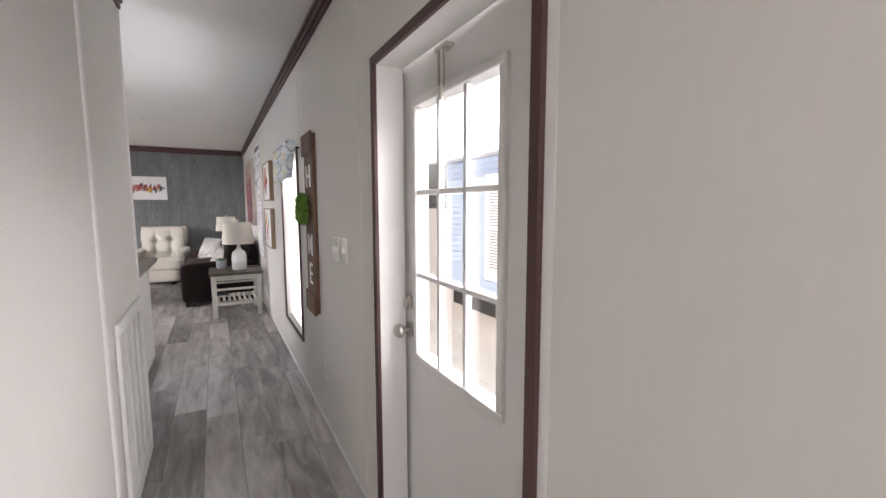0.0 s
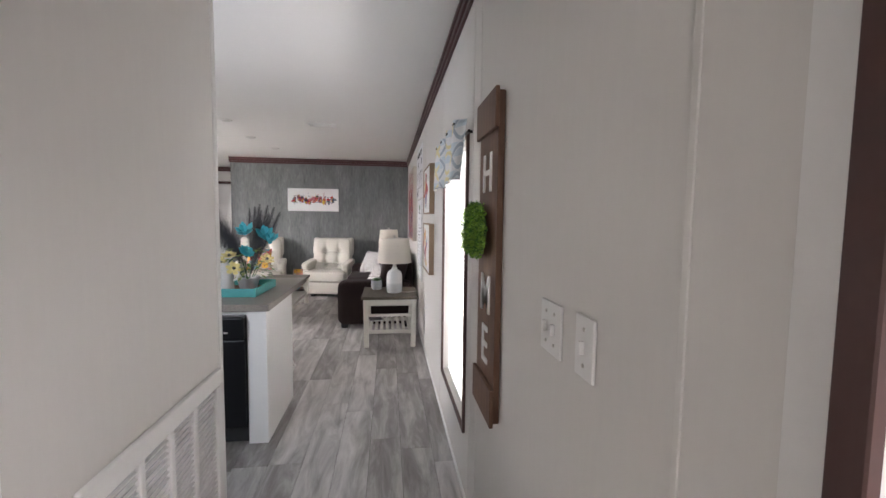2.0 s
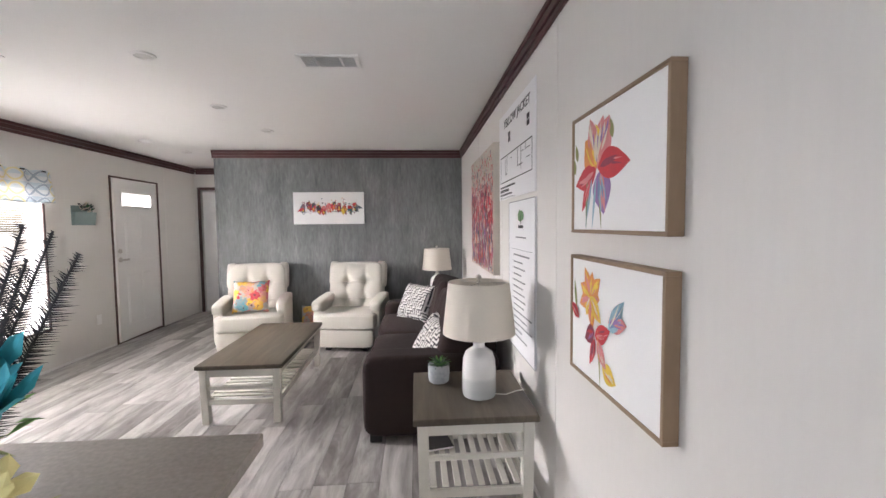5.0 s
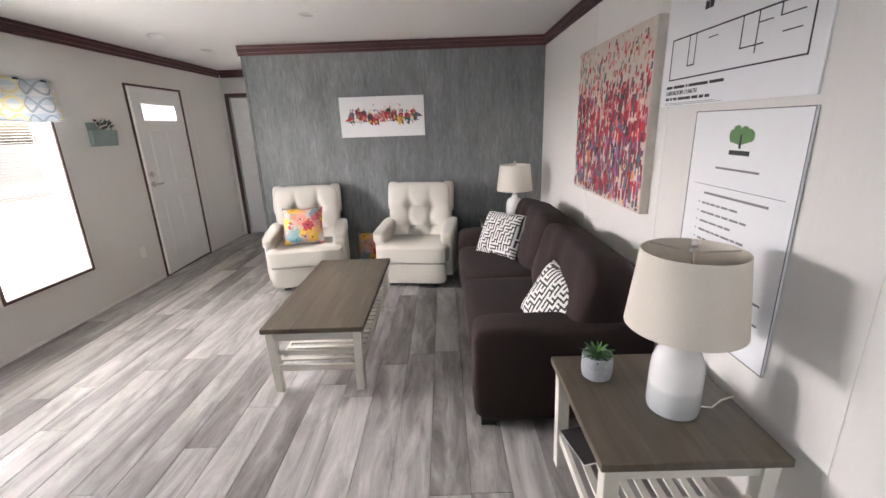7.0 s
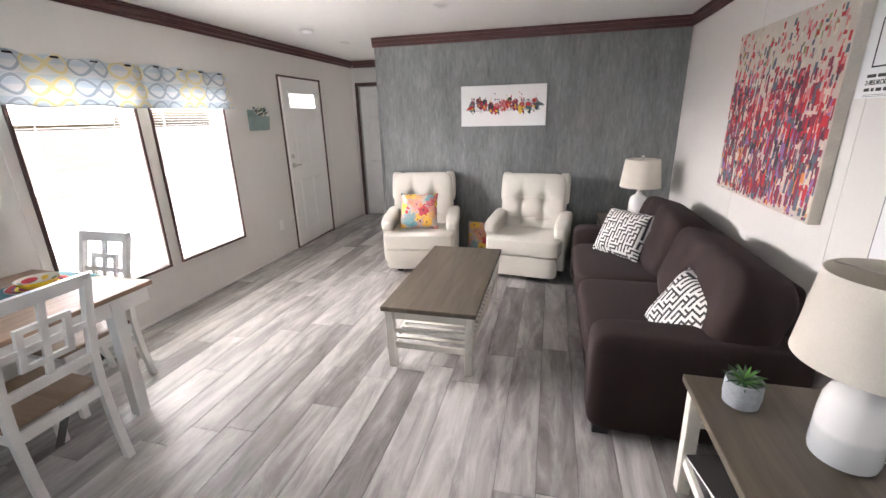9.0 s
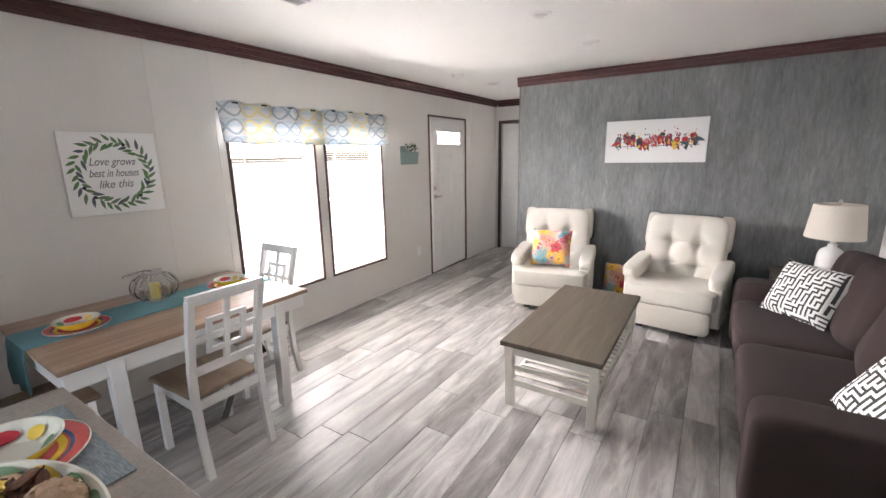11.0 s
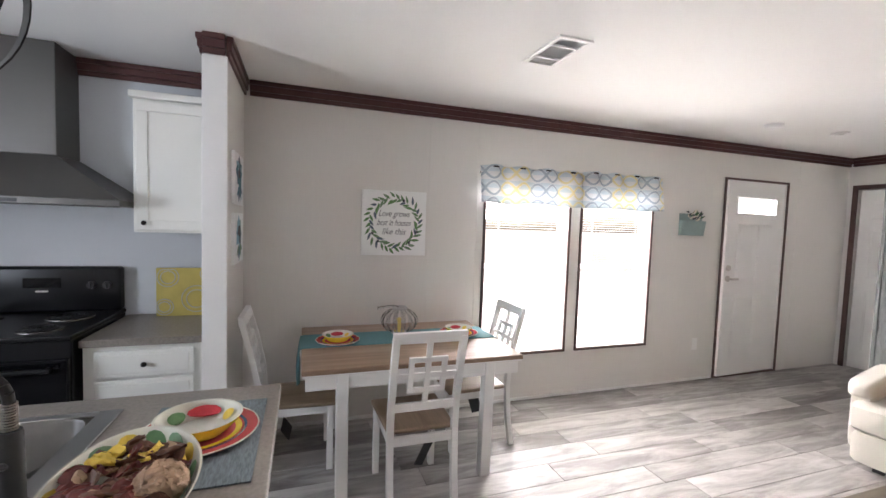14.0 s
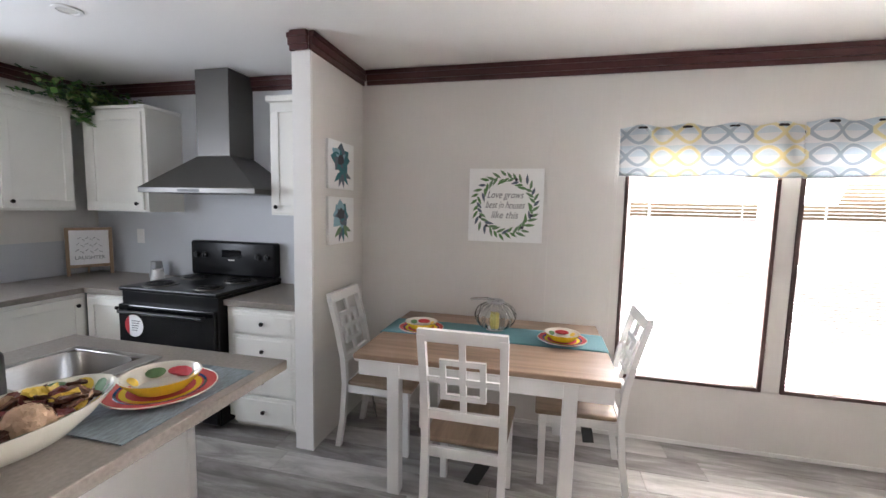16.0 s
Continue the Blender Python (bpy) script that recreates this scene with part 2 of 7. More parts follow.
for hue, rgb in (("red", (0.50, 0.03, 0.04)), ("pink", (0.62, 0.22, 0.22)), ("orange", (0.68, 0.26, 0.07)), ("gold", (0.72, 0.50, 0.07)),
                 ("violet", (0.26, 0.15, 0.36)), ("blue", (0.14, 0.22, 0.38)), ("sage", (0.14, 0.24, 0.13)), ("olive", (0.25, 0.27, 0.10)),
                 ("wine", (0.22, 0.03, 0.06)), ("slate", (0.10, 0.13, 0.17)), ("cream", (0.66, 0.60, 0.48)), ("teal", (0.03, 0.16, 0.19)),
                 ("leaf", (0.11, 0.23, 0.09)), ("charcoal", (0.04, 0.04, 0.05)), ("sky", (0.25, 0.42, 0.50))):
    paint(hue, rgb)


def glass_mat(name, rough=0.0, tint=(1, 1, 1)):
    m = bpy.data.materials.new(name)
    m.use_nodes = True
    p = nodes_of(m)[3]
    p.inputs["Base Color"].default_value = (*tint, 1)
    p.inputs["Transmission Weight"].default_value, p.inputs["Roughness"].default_value, p.inputs["IOR"].default_value = 1.0, rough, 1.45
    return m


GLASS = glass_mat("clear_glass")
THICKGLASS = glass_mat("thick_grey_glass", 0.05, (0.86, 0.88, 0.88))


def ogee(n, l, co):
    """Two crossing waves along the cloth: slate over one half of each repeat, yellow over the other, pale fields between."""
    sp = n.new("ShaderNodeSeparateXYZ"); l.new(co, sp.inputs[0])
    u, v = sp.outputs[1], sp.outputs[2]
    k = 2 * math.pi / 0.275
    w = m_math(n, l, "SINE", m_math(n, l, "MULTIPLY", u, k))
    side = m_math(n, l, "COSINE", m_math(n, l, "MULTIPLY", u, k / 2))
    swell = m_math(n, l, "MULTIPLY_ADD", m_math(n, l, "ABSOLUTE", w), -0.008, 0.017)
    near = []
    for sg in (0.052, -0.052):
        f = m_math(n, l, "MULTIPLY_ADD", w, sg, v)
        near.append(m_math(n, l, "PINGPONG", f, 0.066))
    d = m_math(n, l, "MINIMUM", near[0], near[1])
    band = m_math(n, l, "LESS_THAN", d, swell)
    rim = m_math(n, l, "LESS_THAN", d, m_math(n, l, "ADD", swell, 0.005))
    hue = m_math(n, l, "MULTIPLY_ADD", m_math(n, l, "GREATER_THAN", side, 0.0), 0.25, 0.55)
    field = m_math(n, l, "MULTIPLY", m_math(n, l, "GREATER_THAN", m_math(n, l, "MULTIPLY", m_math(n, l, "SUBTRACT", near[0], near[1]), w), 0.0), 0.3)
    pale = m_math(n, l, "MULTIPLY", field, m_math(n, l, "SUBTRACT", 1.0, rim))
    return m_math(n, l, "MAXIMUM", pale, m_math(n, l, "MULTIPLY", band, hue))


CLOTH = ramp_mat("wave_print_cloth", [(0.0, (0.74, 0.74, 0.74)), (0.2, (0.58, 0.65, 0.69)), (0.45, (0.40, 0.46, 0.51)), (0.7, (0.74, 0.66, 0.40))], 0.9, ogee)
CLOTH.node_tree.nodes["Color Ramp"].color_ramp.interpolation = "CONSTANT"
_p = CLOTH.node_tree.nodes["Principled BSDF"]
_tr, _mx = CLOTH.node_tree.nodes.new("ShaderNodeBsdfTranslucent"), CLOTH.node_tree.nodes.new("ShaderNodeMixShader")
_mx.inputs[0].default_value = 0.22
_l = CLOTH.node_tree.links
_l.new(CLOTH.node_tree.nodes["Color Ramp"].outputs[0], _tr.inputs[0])
_l.new(_p.outputs[0], _mx.inputs[1]); _l.new(_tr.outputs[0], _mx.inputs[2])
_l.new(_mx.outputs[0], CLOTH.node_tree.nodes["Material Output"].inputs[0])


def meander(n, l, co):
    """A labyrinth: each small square of the cloth has a line along its side or along its foot."""
    sp = n.new("ShaderNodeSeparateXYZ"); l.new(co, sp.inputs[0])
    cell = 0.0265
    u, v = m_math(n, l, "DIVIDE", sp.outputs[0], cell), m_math(n, l, "DIVIDE", sp.outputs[2], cell)
    iu, iv = m_math(n, l, "FLOOR", u), m_math(n, l, "FLOOR", v)
    at_ = n.new("ShaderNodeCombineXYZ"); l.new(iu, at_.inputs[0]); l.new(iv, at_.inputs[1])
    wn_ = n.new("ShaderNodeTexWhiteNoise"); wn_.noise_dimensions = "2D"; l.new(at_.outputs[0], wn_.inputs["Vector"])
    pick = m_math(n, l, "GREATER_THAN", wn_.outputs["Value"], 0.62)
    side = m_math(n, l, "LESS_THAN", m_math(n, l, "SUBTRACT", u, iu), 0.44)
    foot = m_math(n, l, "LESS_THAN", m_math(n, l, "SUBTRACT", v, iv), 0.44)
    both = m_math(n, l, "MULTIPLY", side, foot)
    line = m_math(n, l, "ADD", m_math(n, l, "MULTIPLY", foot, pick), m_math(n, l, "MULTIPLY", side, m_math(n, l, "SUBTRACT", 1.0, pick)))
    return m_math(n, l, "MINIMUM", m_math(n, l, "MAXIMUM", line, both), 1.0)


MEANDER = ramp_mat("meander_print_cloth", [(0.0, (0.62, 0.60, 0.57)), (0.5, (0.035, 0.033, 0.035))], 0.9, meander)


def floral(n, l, co):
    """Blossoms of many hues with ragged edges and dark hearts, close together on cream."""
    nz = n.new("ShaderNodeTexNoise"); nz.inputs["Scale"].default_value = 30
    l.new(co, nz.inputs["Vector"])
    mv = n.new("ShaderNodeVectorMath"); mv.operation = "MULTIPLY_ADD"
    mv.inputs[1].default_value = (0.09, 0.09, 0.09)
    l.new(nz.outputs["Color"], mv.inputs[0]); l.new(co, mv.inputs[2])
    vo = n.new("ShaderNodeTexVoronoi"); vo.inputs["Scale"].default_value = 11.0
    l.new(mv.outputs[0], vo.inputs["Vector"])
    sc = n.new("ShaderNodeSeparateColor"); l.new(vo.outputs["Color"], sc.inputs[0])
    d = vo.outputs["Distance"]
    petal_ = m_math(n, l, "LESS_THAN", d, 0.66)
    heart = m_math(n, l, "LESS_THAN", d, 0.15)
    shade = m_math(n, l, "MULTIPLY_ADD", nz.outputs[0], 0.16, m_math(n, l, "MULTIPLY_ADD", sc.outputs[0], 0.72, -0.06))
    v = m_math(n, l, "ADD", m_math(n, l, "MULTIPLY", petal_, shade), m_math(n, l, "MULTIPLY", m_math(n, l, "SUBTRACT", 1.0, petal_), 0.88))
    return m_math(n, l, "MAXIMUM", v, heart)


FLORAL = ramp_mat("floral_print_cloth", [(0.05, (0.52, 0.05, 0.07)), (0.2, (0.66, 0.28, 0.26)), (0.33, (0.74, 0.50, 0.06)), (0.45, (0.68, 0.24, 0.09)),
                                         (0.58, (0.12, 0.36, 0.42)), (0.72, (0.55, 0.10, 0.15)), (0.84, (0.70, 0.64, 0.55)), (0.95, (0.10, 0.05, 0.06))], 0.9, floral)


def lamp_glaze(n, l, co):
    """White glaze over a grey-blue foot, the edge between them run in the kiln."""
    sp = n.new("ShaderNodeSeparateXYZ"); l.new(co, sp.inputs[0])
    nz = n.new("ShaderNodeTexNoise"); nz.inputs["Scale"].default_value = 22
    l.new(co, nz.inputs["Vector"])
    return m_math(n, l, "MULTIPLY_ADD", nz.outputs[0], 0.06, m_math(n, l, "MULTIPLY", sp.outputs[2], 4.0))


LAMPGLAZE = ramp_mat("two_tone_glaze", [(0.2, (0.50, 0.52, 0.52)), (0.42, (0.58, 0.59, 0.58)), (0.5, (0.74, 0.73, 0.71)), (0.9, (0.76, 0.75, 0.73))], 0.2, lamp_glaze)


# ---------- building helpers ----------
def part(name, bm, material, parent, label="", smooth=False):
    """Links a bmesh as one mesh object under a thing."""
    me = bpy.data.meshes.new(name)
    bmesh.ops.recalc_face_normals(bm, faces=bm.faces)
    bm.to_mesh(me); bm.free()
    for m in (material if isinstance(material, (list, tuple)) else [material]):
        me.materials.append(m)
    if smooth:
        for p in me.polygons:
            p.use_smooth = True
        if hasattr(me, "set_sharp_from_angle"):
            me.set_sharp_from_angle(angle=radians(38))
    ob = new(name, me)
    ob.parent = parent
    if label:
        ob["label"] = label
    return ob


def thing(name, label, category, group="", at=(0, 0, 0), turn=0, kind=""):
    ob = new(name)
    ob.matrix_basis = pose(*at, 0, 0, turn)
    return tagged(ob, label, category, group, kind)


def box(bm, x0, x1, y0, y1, z0, z1, bevel=0.0, seg=2, index=0, m=None):
    r = bmesh.ops.create_cube(bm, size=1)
    vs = r["verts"]
    bmesh.ops.scale(bm, verts=vs, vec=(x1 - x0, y1 - y0, z1 - z0))
    bmesh.ops.translate(bm, verts=vs, vec=((x0 + x1) / 2, (y0 + y1) / 2, (z0 + z1) / 2))
    fs = {f for v in vs for f in v.link_faces}
    if bevel:
        es = list({e for v in vs for e in v.link_edges})
        got = bmesh.ops.bevel(bm, geom=es, offset=bevel, segments=seg, profile=0.5, affect="EDGES")
        fs = {f for f in got["faces"]} | {f for f in fs if f.is_valid}
        vs = list({v for f in fs for v in f.verts})
    for f in fs:
        f.material_index = index
    if m is not None:
        bmesh.ops.transform(bm, matrix=m, verts=vs)
    return vs


def B(*a, **k):
    bm = bmesh.new(); box(bm, *a, **k)
    return bm


def rod(bm, a, b, r0, r1=None, n=10, index=0):
    a, b = Vector(a), Vector(b)
    d = b - a
    q = d.to_track_quat("Z", "Y").to_matrix().to_4x4()
    r = bmesh.ops.create_cone(bm, cap_ends=True, segments=n, radius1=r0, radius2=r0 if r1 is None else r1, depth=d.length,
                              matrix=Matrix.Translation((a + b) / 2) @ q)
    for f in {f for v in r["verts"] for f in v.link_faces}:
        f.material_index = index
    return r["verts"]


def lathe(bm, profile, n=24, sx=1.0, sy=1.0, ripple=0.0, lobes=8, at=(0, 0, 0), index=0, caps=(True, True)):
    """Turns a profile of (radius, height) round z."""
    rings = []
    for r, z in profile:
        ring = []
        for k in range(n):
            a = 2 * math.pi * k / n
            q = r * (1 + ripple * math.cos(lobes * a))
            ring.append(bm.verts.new((at[0] + q * math.cos(a) * sx, at[1] + q * math.sin(a) * sy, at[2] + z)))
        rings.append(ring)
    for a, b in zip(rings, rings[1:]):
        for k in range(n):
            f = bm.faces.new((a[k], a[(k + 1) % n], b[(k + 1) % n], b[k])); f.material_index = index
    for ring, cap in zip((rings[0], rings[-1]), caps):
        if cap:
            f = bm.faces.new(ring); f.material_index = index


def torus(bm, c, n_, R, r, seg=20, sides=6):
    """A ring round the axis n_."""
    n_ = Vector(n_).normalized(); x = n_.orthogonal().normalized(); y = n_.cross(x)
    rings = []
    for k in range(seg):
        a = 2 * math.pi * k / seg
        d = x * math.cos(a) + y * math.sin(a)
        rings.append([bm.verts.new(Vector(c) + d * (R + r * math.cos(2 * math.pi * j / sides)) + n_ * r * math.sin(2 * math.pi * j / sides)) for j in range(sides)])
    for k in range(seg):
        p, q = rings[k], rings[(k + 1) % seg]
        for j in range(sides):
            bm.faces.new((p[j], p[(j + 1) % sides], q[(j + 1) % sides], q[j]))


def cushion(bm, x0, x1, y0, y1, z0, z1, n=10, puff=0.35, buttons=(), m=None, index=0):
    """A soft block: rounded at its edges and crowned, with tufts pulled in at the buttons (x, z on the -y face)."""
    seen, fs, at_ = [], [], {}
    n += 1
    def put(p):
        key = tuple(round(c * n) for c in p)
        if key not in at_:
            at_[key] = bm.verts.new(p); seen.append(at_[key])
        return at_[key]
    for ax in range(3):
        for s in (-1, 1):
            for i in range(n):
                for j in range(n):
                    q = []
                    for di, dj in ((0, 0), (1, 0), (1, 1), (0, 1)):
                        p = [0, 0, 0]
                        p[ax], p[(ax + 1) % 3], p[(ax + 2) % 3] = s, 2 * (i + di) / n - 1, 2 * (j + dj) / n - 1
                        q.append(put(p))
                    fs.append(bm.faces.new(q if s > 0 else q[::-1]))
    sx, sy, sz = (x1 - x0) / 2, (y1 - y0) / 2, (z1 - z0) / 2
    for v in seen:
        x, y, z = v.co
        k = 4.0 + 6 * (1 - puff)
        L = (abs(x) ** k + abs(y) ** k + abs(z) ** k) ** (1 / k)
        x, y, z = x / L, y / L, z / L
        px, py, pz = x * sx, y * sy, z * sz
        for bx, bz in buttons:
            d2 = (px - bx) ** 2 + (pz - bz) ** 2
            if y < 0:
                py += 0.06 * math.exp(-d2 / 0.0022) + 0.030 * math.exp(-abs(px - bx) / 0.018) * math.exp(-d2 / 0.03) + 0.020 * math.exp(-abs(pz - bz) / 0.016) * math.exp(-d2 / 0.014)
        v.co = ((x0 + x1) / 2 + px, (y0 + y1) / 2 + py, (z0 + z1) / 2 + pz)
    for f in fs:
        f.material_index = index
    if m is not None:
        bmesh.ops.transform(bm, matrix=m, verts=seen)


def pillow_mesh(w, h, d, n=14):
    """A stuffed square cushion in the xz plane with pinched corners."""
    bm = bmesh.new()
    grid = {}
    for s in (-1, 1):
        for i in range(n + 1):
            for j in range(n + 1):
                u, v = 2 * i / n - 1, 2 * j / n - 1
                edge = i in (0, n) or j in (0, n)
                if edge and s == 1:
                    grid[s, i, j] = grid[-1, i, j]; continue
                t = ((1 - u ** 4) * (1 - v ** 4)) ** 0.5
                pin = 1 - 0.07 * (1 - abs(u) ** 2) * abs(v) - 0.0
                pin2 = 1 - 0.07 * (1 - abs(v) ** 2) * abs(u)
                grid[s, i, j] = bm.verts.new((u * w / 2 * pin2, s * d / 2 * t, v * h / 2 * pin + 0.004 * math.sin(9 * u + 4 * v)))
    for s in (-1, 1):
        for i in range(n):
            for j in range(n):
                bm.faces.new((grid[s, i, j], grid[s, i + 1, j], grid[s, i + 1, j + 1], grid[s, i, j + 1]))
    return bm


def cut_wall(name, axis, a0, a1, u0, u1, z0, z1, holes, material):
    """A wall slab across axis from a0 to a1, along the other axis u0..u1, with holes (u0, u1, z0, z1)."""
    us = sorted({u0, u1, *[h[0] for h in holes], *[h[1] for h in holes]})
    zs = sorted({z0, z1, *[h[2] for h in holes], *[h[3] for h in holes]})
    bm, made = bmesh.new(), {}
    nu, nz = len(us) - 1, len(zs) - 1
    solid = {(i, j) for i in range(nu) for j in range(nz)
             if not any(h[0] < (us[i] + us[i + 1]) / 2 < h[1] and h[2] < (zs[j] + zs[j + 1]) / 2 < h[3] for h in holes)}

    def v(i, j, a):
        if (i, j, a) not in made:
            u, w, d = us[i], zs[j], (a0, a1)[a]
            made[i, j, a] = bm.verts.new((d, u, w) if axis == "x" else (u, d, w) if axis == "y" else (u, w, d))
        return made[i, j, a]
    for i, j in solid:
        for a in (0, 1):
            bm.faces.new((v(i, j, a), v(i + 1, j, a), v(i + 1, j + 1, a), v(i, j + 1, a)))
        for di, dj, p, q in ((-1, 0, (i, j), (i, j + 1)), (1, 0, (i + 1, j), (i + 1, j + 1)), (0, -1, (i, j), (i + 1, j)), (0, 1, (i, j + 1), (i + 1, j + 1))):
            if (i + di, j + dj) not in solid:
                bm.faces.new((v(*p, 0), v(*q, 0), v(*q, 1), v(*p, 1)))
    ob = part(name, bm, material, None)
    return tagged(ob, kind="structure")


def text_part(name, words, size, material, parent, m, label="", width=None):
    cu = bpy.data.curves.new(name, "FONT")
    cu.body, cu.size, cu.extrude, cu.align_x, cu.align_y = words, size, 0.0008, "CENTER", "CENTER"
    cu.offset = 0.003 * size
    tmp = bpy.data.objects.new(name, cu)
    scene.collection.objects.link(tmp)
    me = bpy.data.meshes.new_from_object(tmp.evaluated_get(bpy.context.evaluated_depsgraph_get()))
    bpy.data.objects.remove(tmp)
    me.materials.clear(); me.materials.append(material)
    if width and len(me.vertices):
        xs = [v.co.x for v in me.vertices]
        k = width / (max(xs) - min(xs))
        me.transform(Matrix.Diagonal((k, 1, 1, 1)))
    ob = new(name, me)
    ob.parent = parent
    ob.matrix_basis = m
    if label:
        ob["label"] = label
    return ob


EAST, WEST, TOP = 0.625, -3.72, 2.44
# pictures on a wall: local x to the viewer's right, local y out of the wall towards the viewer is -y, z up
ON_EAST, ON_WEST, ON_NORTH, ON_SOUTHFACE = -90, 90, 0, 180

# ---------- large structure ----------
S0, N1 = -1.6, 11.0            # the hall's south end, the back hall's north end
KS = 2.06                      # the kitchen's south wall
floor = thing("floor", "", "", kind="structure")
part("subfloor", B(WEST - 0.1, EAST + 0.1, S0 - 0.1, N1 + 1.0, -0.12, -0.008), SEAM, floor)
cut_wall("ceiling", "z", TOP, TOP + 0.08, WEST - 0.14, EAST + 0.15, S0 - 0.1, N1 + 1.0, [], CEIL)
E_DOOR, E_WIN = (0.52, 1.55, 0.0, 1.90), (3.17, 3.97, 0.345, 1.76)
W_A, W_B, F_DOOR = (6.365, 7.165, 0.43, 1.90), (7.31, 8.09, 0.43, 1.90), (9.045, 9.955, 0.0, 2.07)
cut_wall("wall_east", "x", EAST, EAST + 0.14, S0 - 0.1, N1 + 1.0, 0, TOP, [E_DOOR, E_WIN], WALL)
cut_wall("wall_west", "x", WEST - 0.14, WEST, S0 - 0.1, N1 + 1.0, 0, TOP, [W_A, W_B, F_DOOR], WALL)
cut_wall("wall_accent_grey", "y", 9.29, 9.39, -2.58, EAST, 0, TOP, [], GREY)
cut_wall("wall_back_hall_side", "x", -2.58, -2.50, 9.39, N1, 0, TOP, [], WALL)
cut_wall("wall_back_hall_end", "y", N1, N1 + 0.1, WEST, EAST, 0, TOP, [(-3.62, -2.84, 0.0, 2.07)], WALL)
cut_wall("wall_hall", "x", -0.44, -0.305, S0, 2.64, 0, TOP, [], WALL)
# unseen opening behind the walk, added to let the hall fill lamp in
cut_wall("wall_south", "y", S0 - 0.1, S0, WEST, EAST, 0, TOP, [(-0.28, 0.58, 0.9, 2.0)], WALL)
# the hole is an unseen opening, added for the kitchen fill lamp
cut_wall("wall_kitchen_south", "y", KS - 0.1, KS, WEST, -0.44, 0, TOP, [(-2.15, -1.35, 1.15, 1.95)], WALL)
cut_wall("wall_wing", "y", 4.45, 4.555, WEST, -3.045, 0, TOP, [], WALL)

# pale blue-grey panels behind the kitchen units
part("wall_kitchen_panel_west", B(WEST + 0.0005, WEST + 0.004, KS + 0.004, 4.449, 0.002, 2.336), KWALL, None)["kind"] = "structure"
part("wall_kitchen_panel_south", B(WEST + 0.005, -0.445, KS + 0.0005, KS + 0.004, 0.002, 1.149), KWALL, None)["kind"] = "structure"

# end caps of the two free wall ends
part("trim_hall_end", B(-0.447, -0.298, 2.642, 2.662, 0, TOP - 0.003, 0.004), WHITE, None)["kind"] = "structure"
part("trim_wing_end", B(-3.043, -3.022, 4.443, 4.562, 0, 2.337, 0.004), WHITE, None)["kind"] = "structure"


def strip(name, x0, x1, y0, y1, z0, z1, material, bevel=0.004):
    return tagged(part(name, B(x0, x1, y0, y1, z0, z1, bevel), material, None), kind="structure")


def crown(name, x0, y0, x1, y1, nx, ny):
    """A crown board along a wall from (x0, y0) to (x1, y1); nx, ny point into the room."""
    bm = bmesh.new()
    for d, za, zb in ((0.016, 2.337, 2.3665), (0.026, 2.367, 2.4075), (0.034, 2.408, 2.437)):
        box(bm, min(x0, x1, x0 + nx * d), max(x0, x1, x0 + nx * d), min(y0, y1, y0 + ny * d), max(y0, y1, y0 + ny * d), za, zb, 0.004)
    return tagged(part(name, bm, CROWN, None), kind="structure")


crown("crown_east", EAST, S0, EAST, 9.255, -1, 0)
crown("crown_west_living", WEST, 4.592, WEST, N1, 1, 0)
crown("crown_west_kitchen", WEST, KS, WEST, 4.45, 1, 0)
crown("crown_accent", -2.614, 9.29, EAST, 9.29, 0, -1)
crown("crown_accent_end", -2.58, 9.292, -2.58, N1, -1, 0)
crown("crown_back_hall", WEST + 0.036, N1, -2.616, N1, 0, -1)
crown("crown_wing_dining", WEST, 4.556, -3.012, 4.556, 0, 1)
crown("crown_wing_kitchen", WEST + 0.036, 4.45, -3.012, 4.45, 0, -1)
crown("crown_wing_end", -3.02, 4.452, -3.02, 4.554, 1, 0)
crown("crown_kitchen_south", WEST + 0.036, KS, -0.445, KS, 0, 1)
crown("crown_hall", -0.305, S0, -0.305, 2.66, 1, 0)

# panel seams: thin battens
for k, y in enumerate((1.69, 2.92, 3.06, 4.14, 5.50, 6.66, 7.77)):
    strip("trim_seam_east", EAST - 0.0025, EAST + 0.002, y - 0.007, y + 0.007, 0.002, 2.336, WALL, 0.0015)
for z0, z1 in ((0.002, 2.336),):
    strip("trim_seam_west", WEST - 0.002, WEST + 0.003, 5.87, 5.885, z0, z1, WALL, 0.0012)
strip("trim_seam_west", WEST - 0.002, WEST + 0.003, 6.28, 6.295, 0.002, 2.336, WALL, 0.0012)
strip("trim_seam_west", WEST - 0.002, WEST + 0.003, 10.15, 10.165, 0.002, 2.336, WALL, 0.0012)
strip("trim_seam_hall", -0.307, -0.297, 1.82, 1.855, 0.002, 2.336, WHITE, 0.003)
for x in (-1.775, -0.555):
    strip("trim_seam_accent", x - 0.008, x + 0.008, 9.287, 9.292, 0.002, 2.336, GREY, 0.0012)
strip("trim_accent_corner", -2.592, -2.566, 9.28, 9.302, 0.002, 2.336, GREY, 0.003)
strip("baseboard_east_a", EAST - 0.006, EAST + 0.002, S0, 0.55, 0.001, 0.028, WHITE, 0.002)
strip("baseboard_east_b", EAST - 0.006, EAST + 0.002, 1.49, 9.28, 0.001, 0.028, WHITE, 0.002)
strip("baseboard_west", WEST - 0.002, WEST + 0.006, 4.57, 9.0, 0.001, 0.028, WHITE, 0.002)


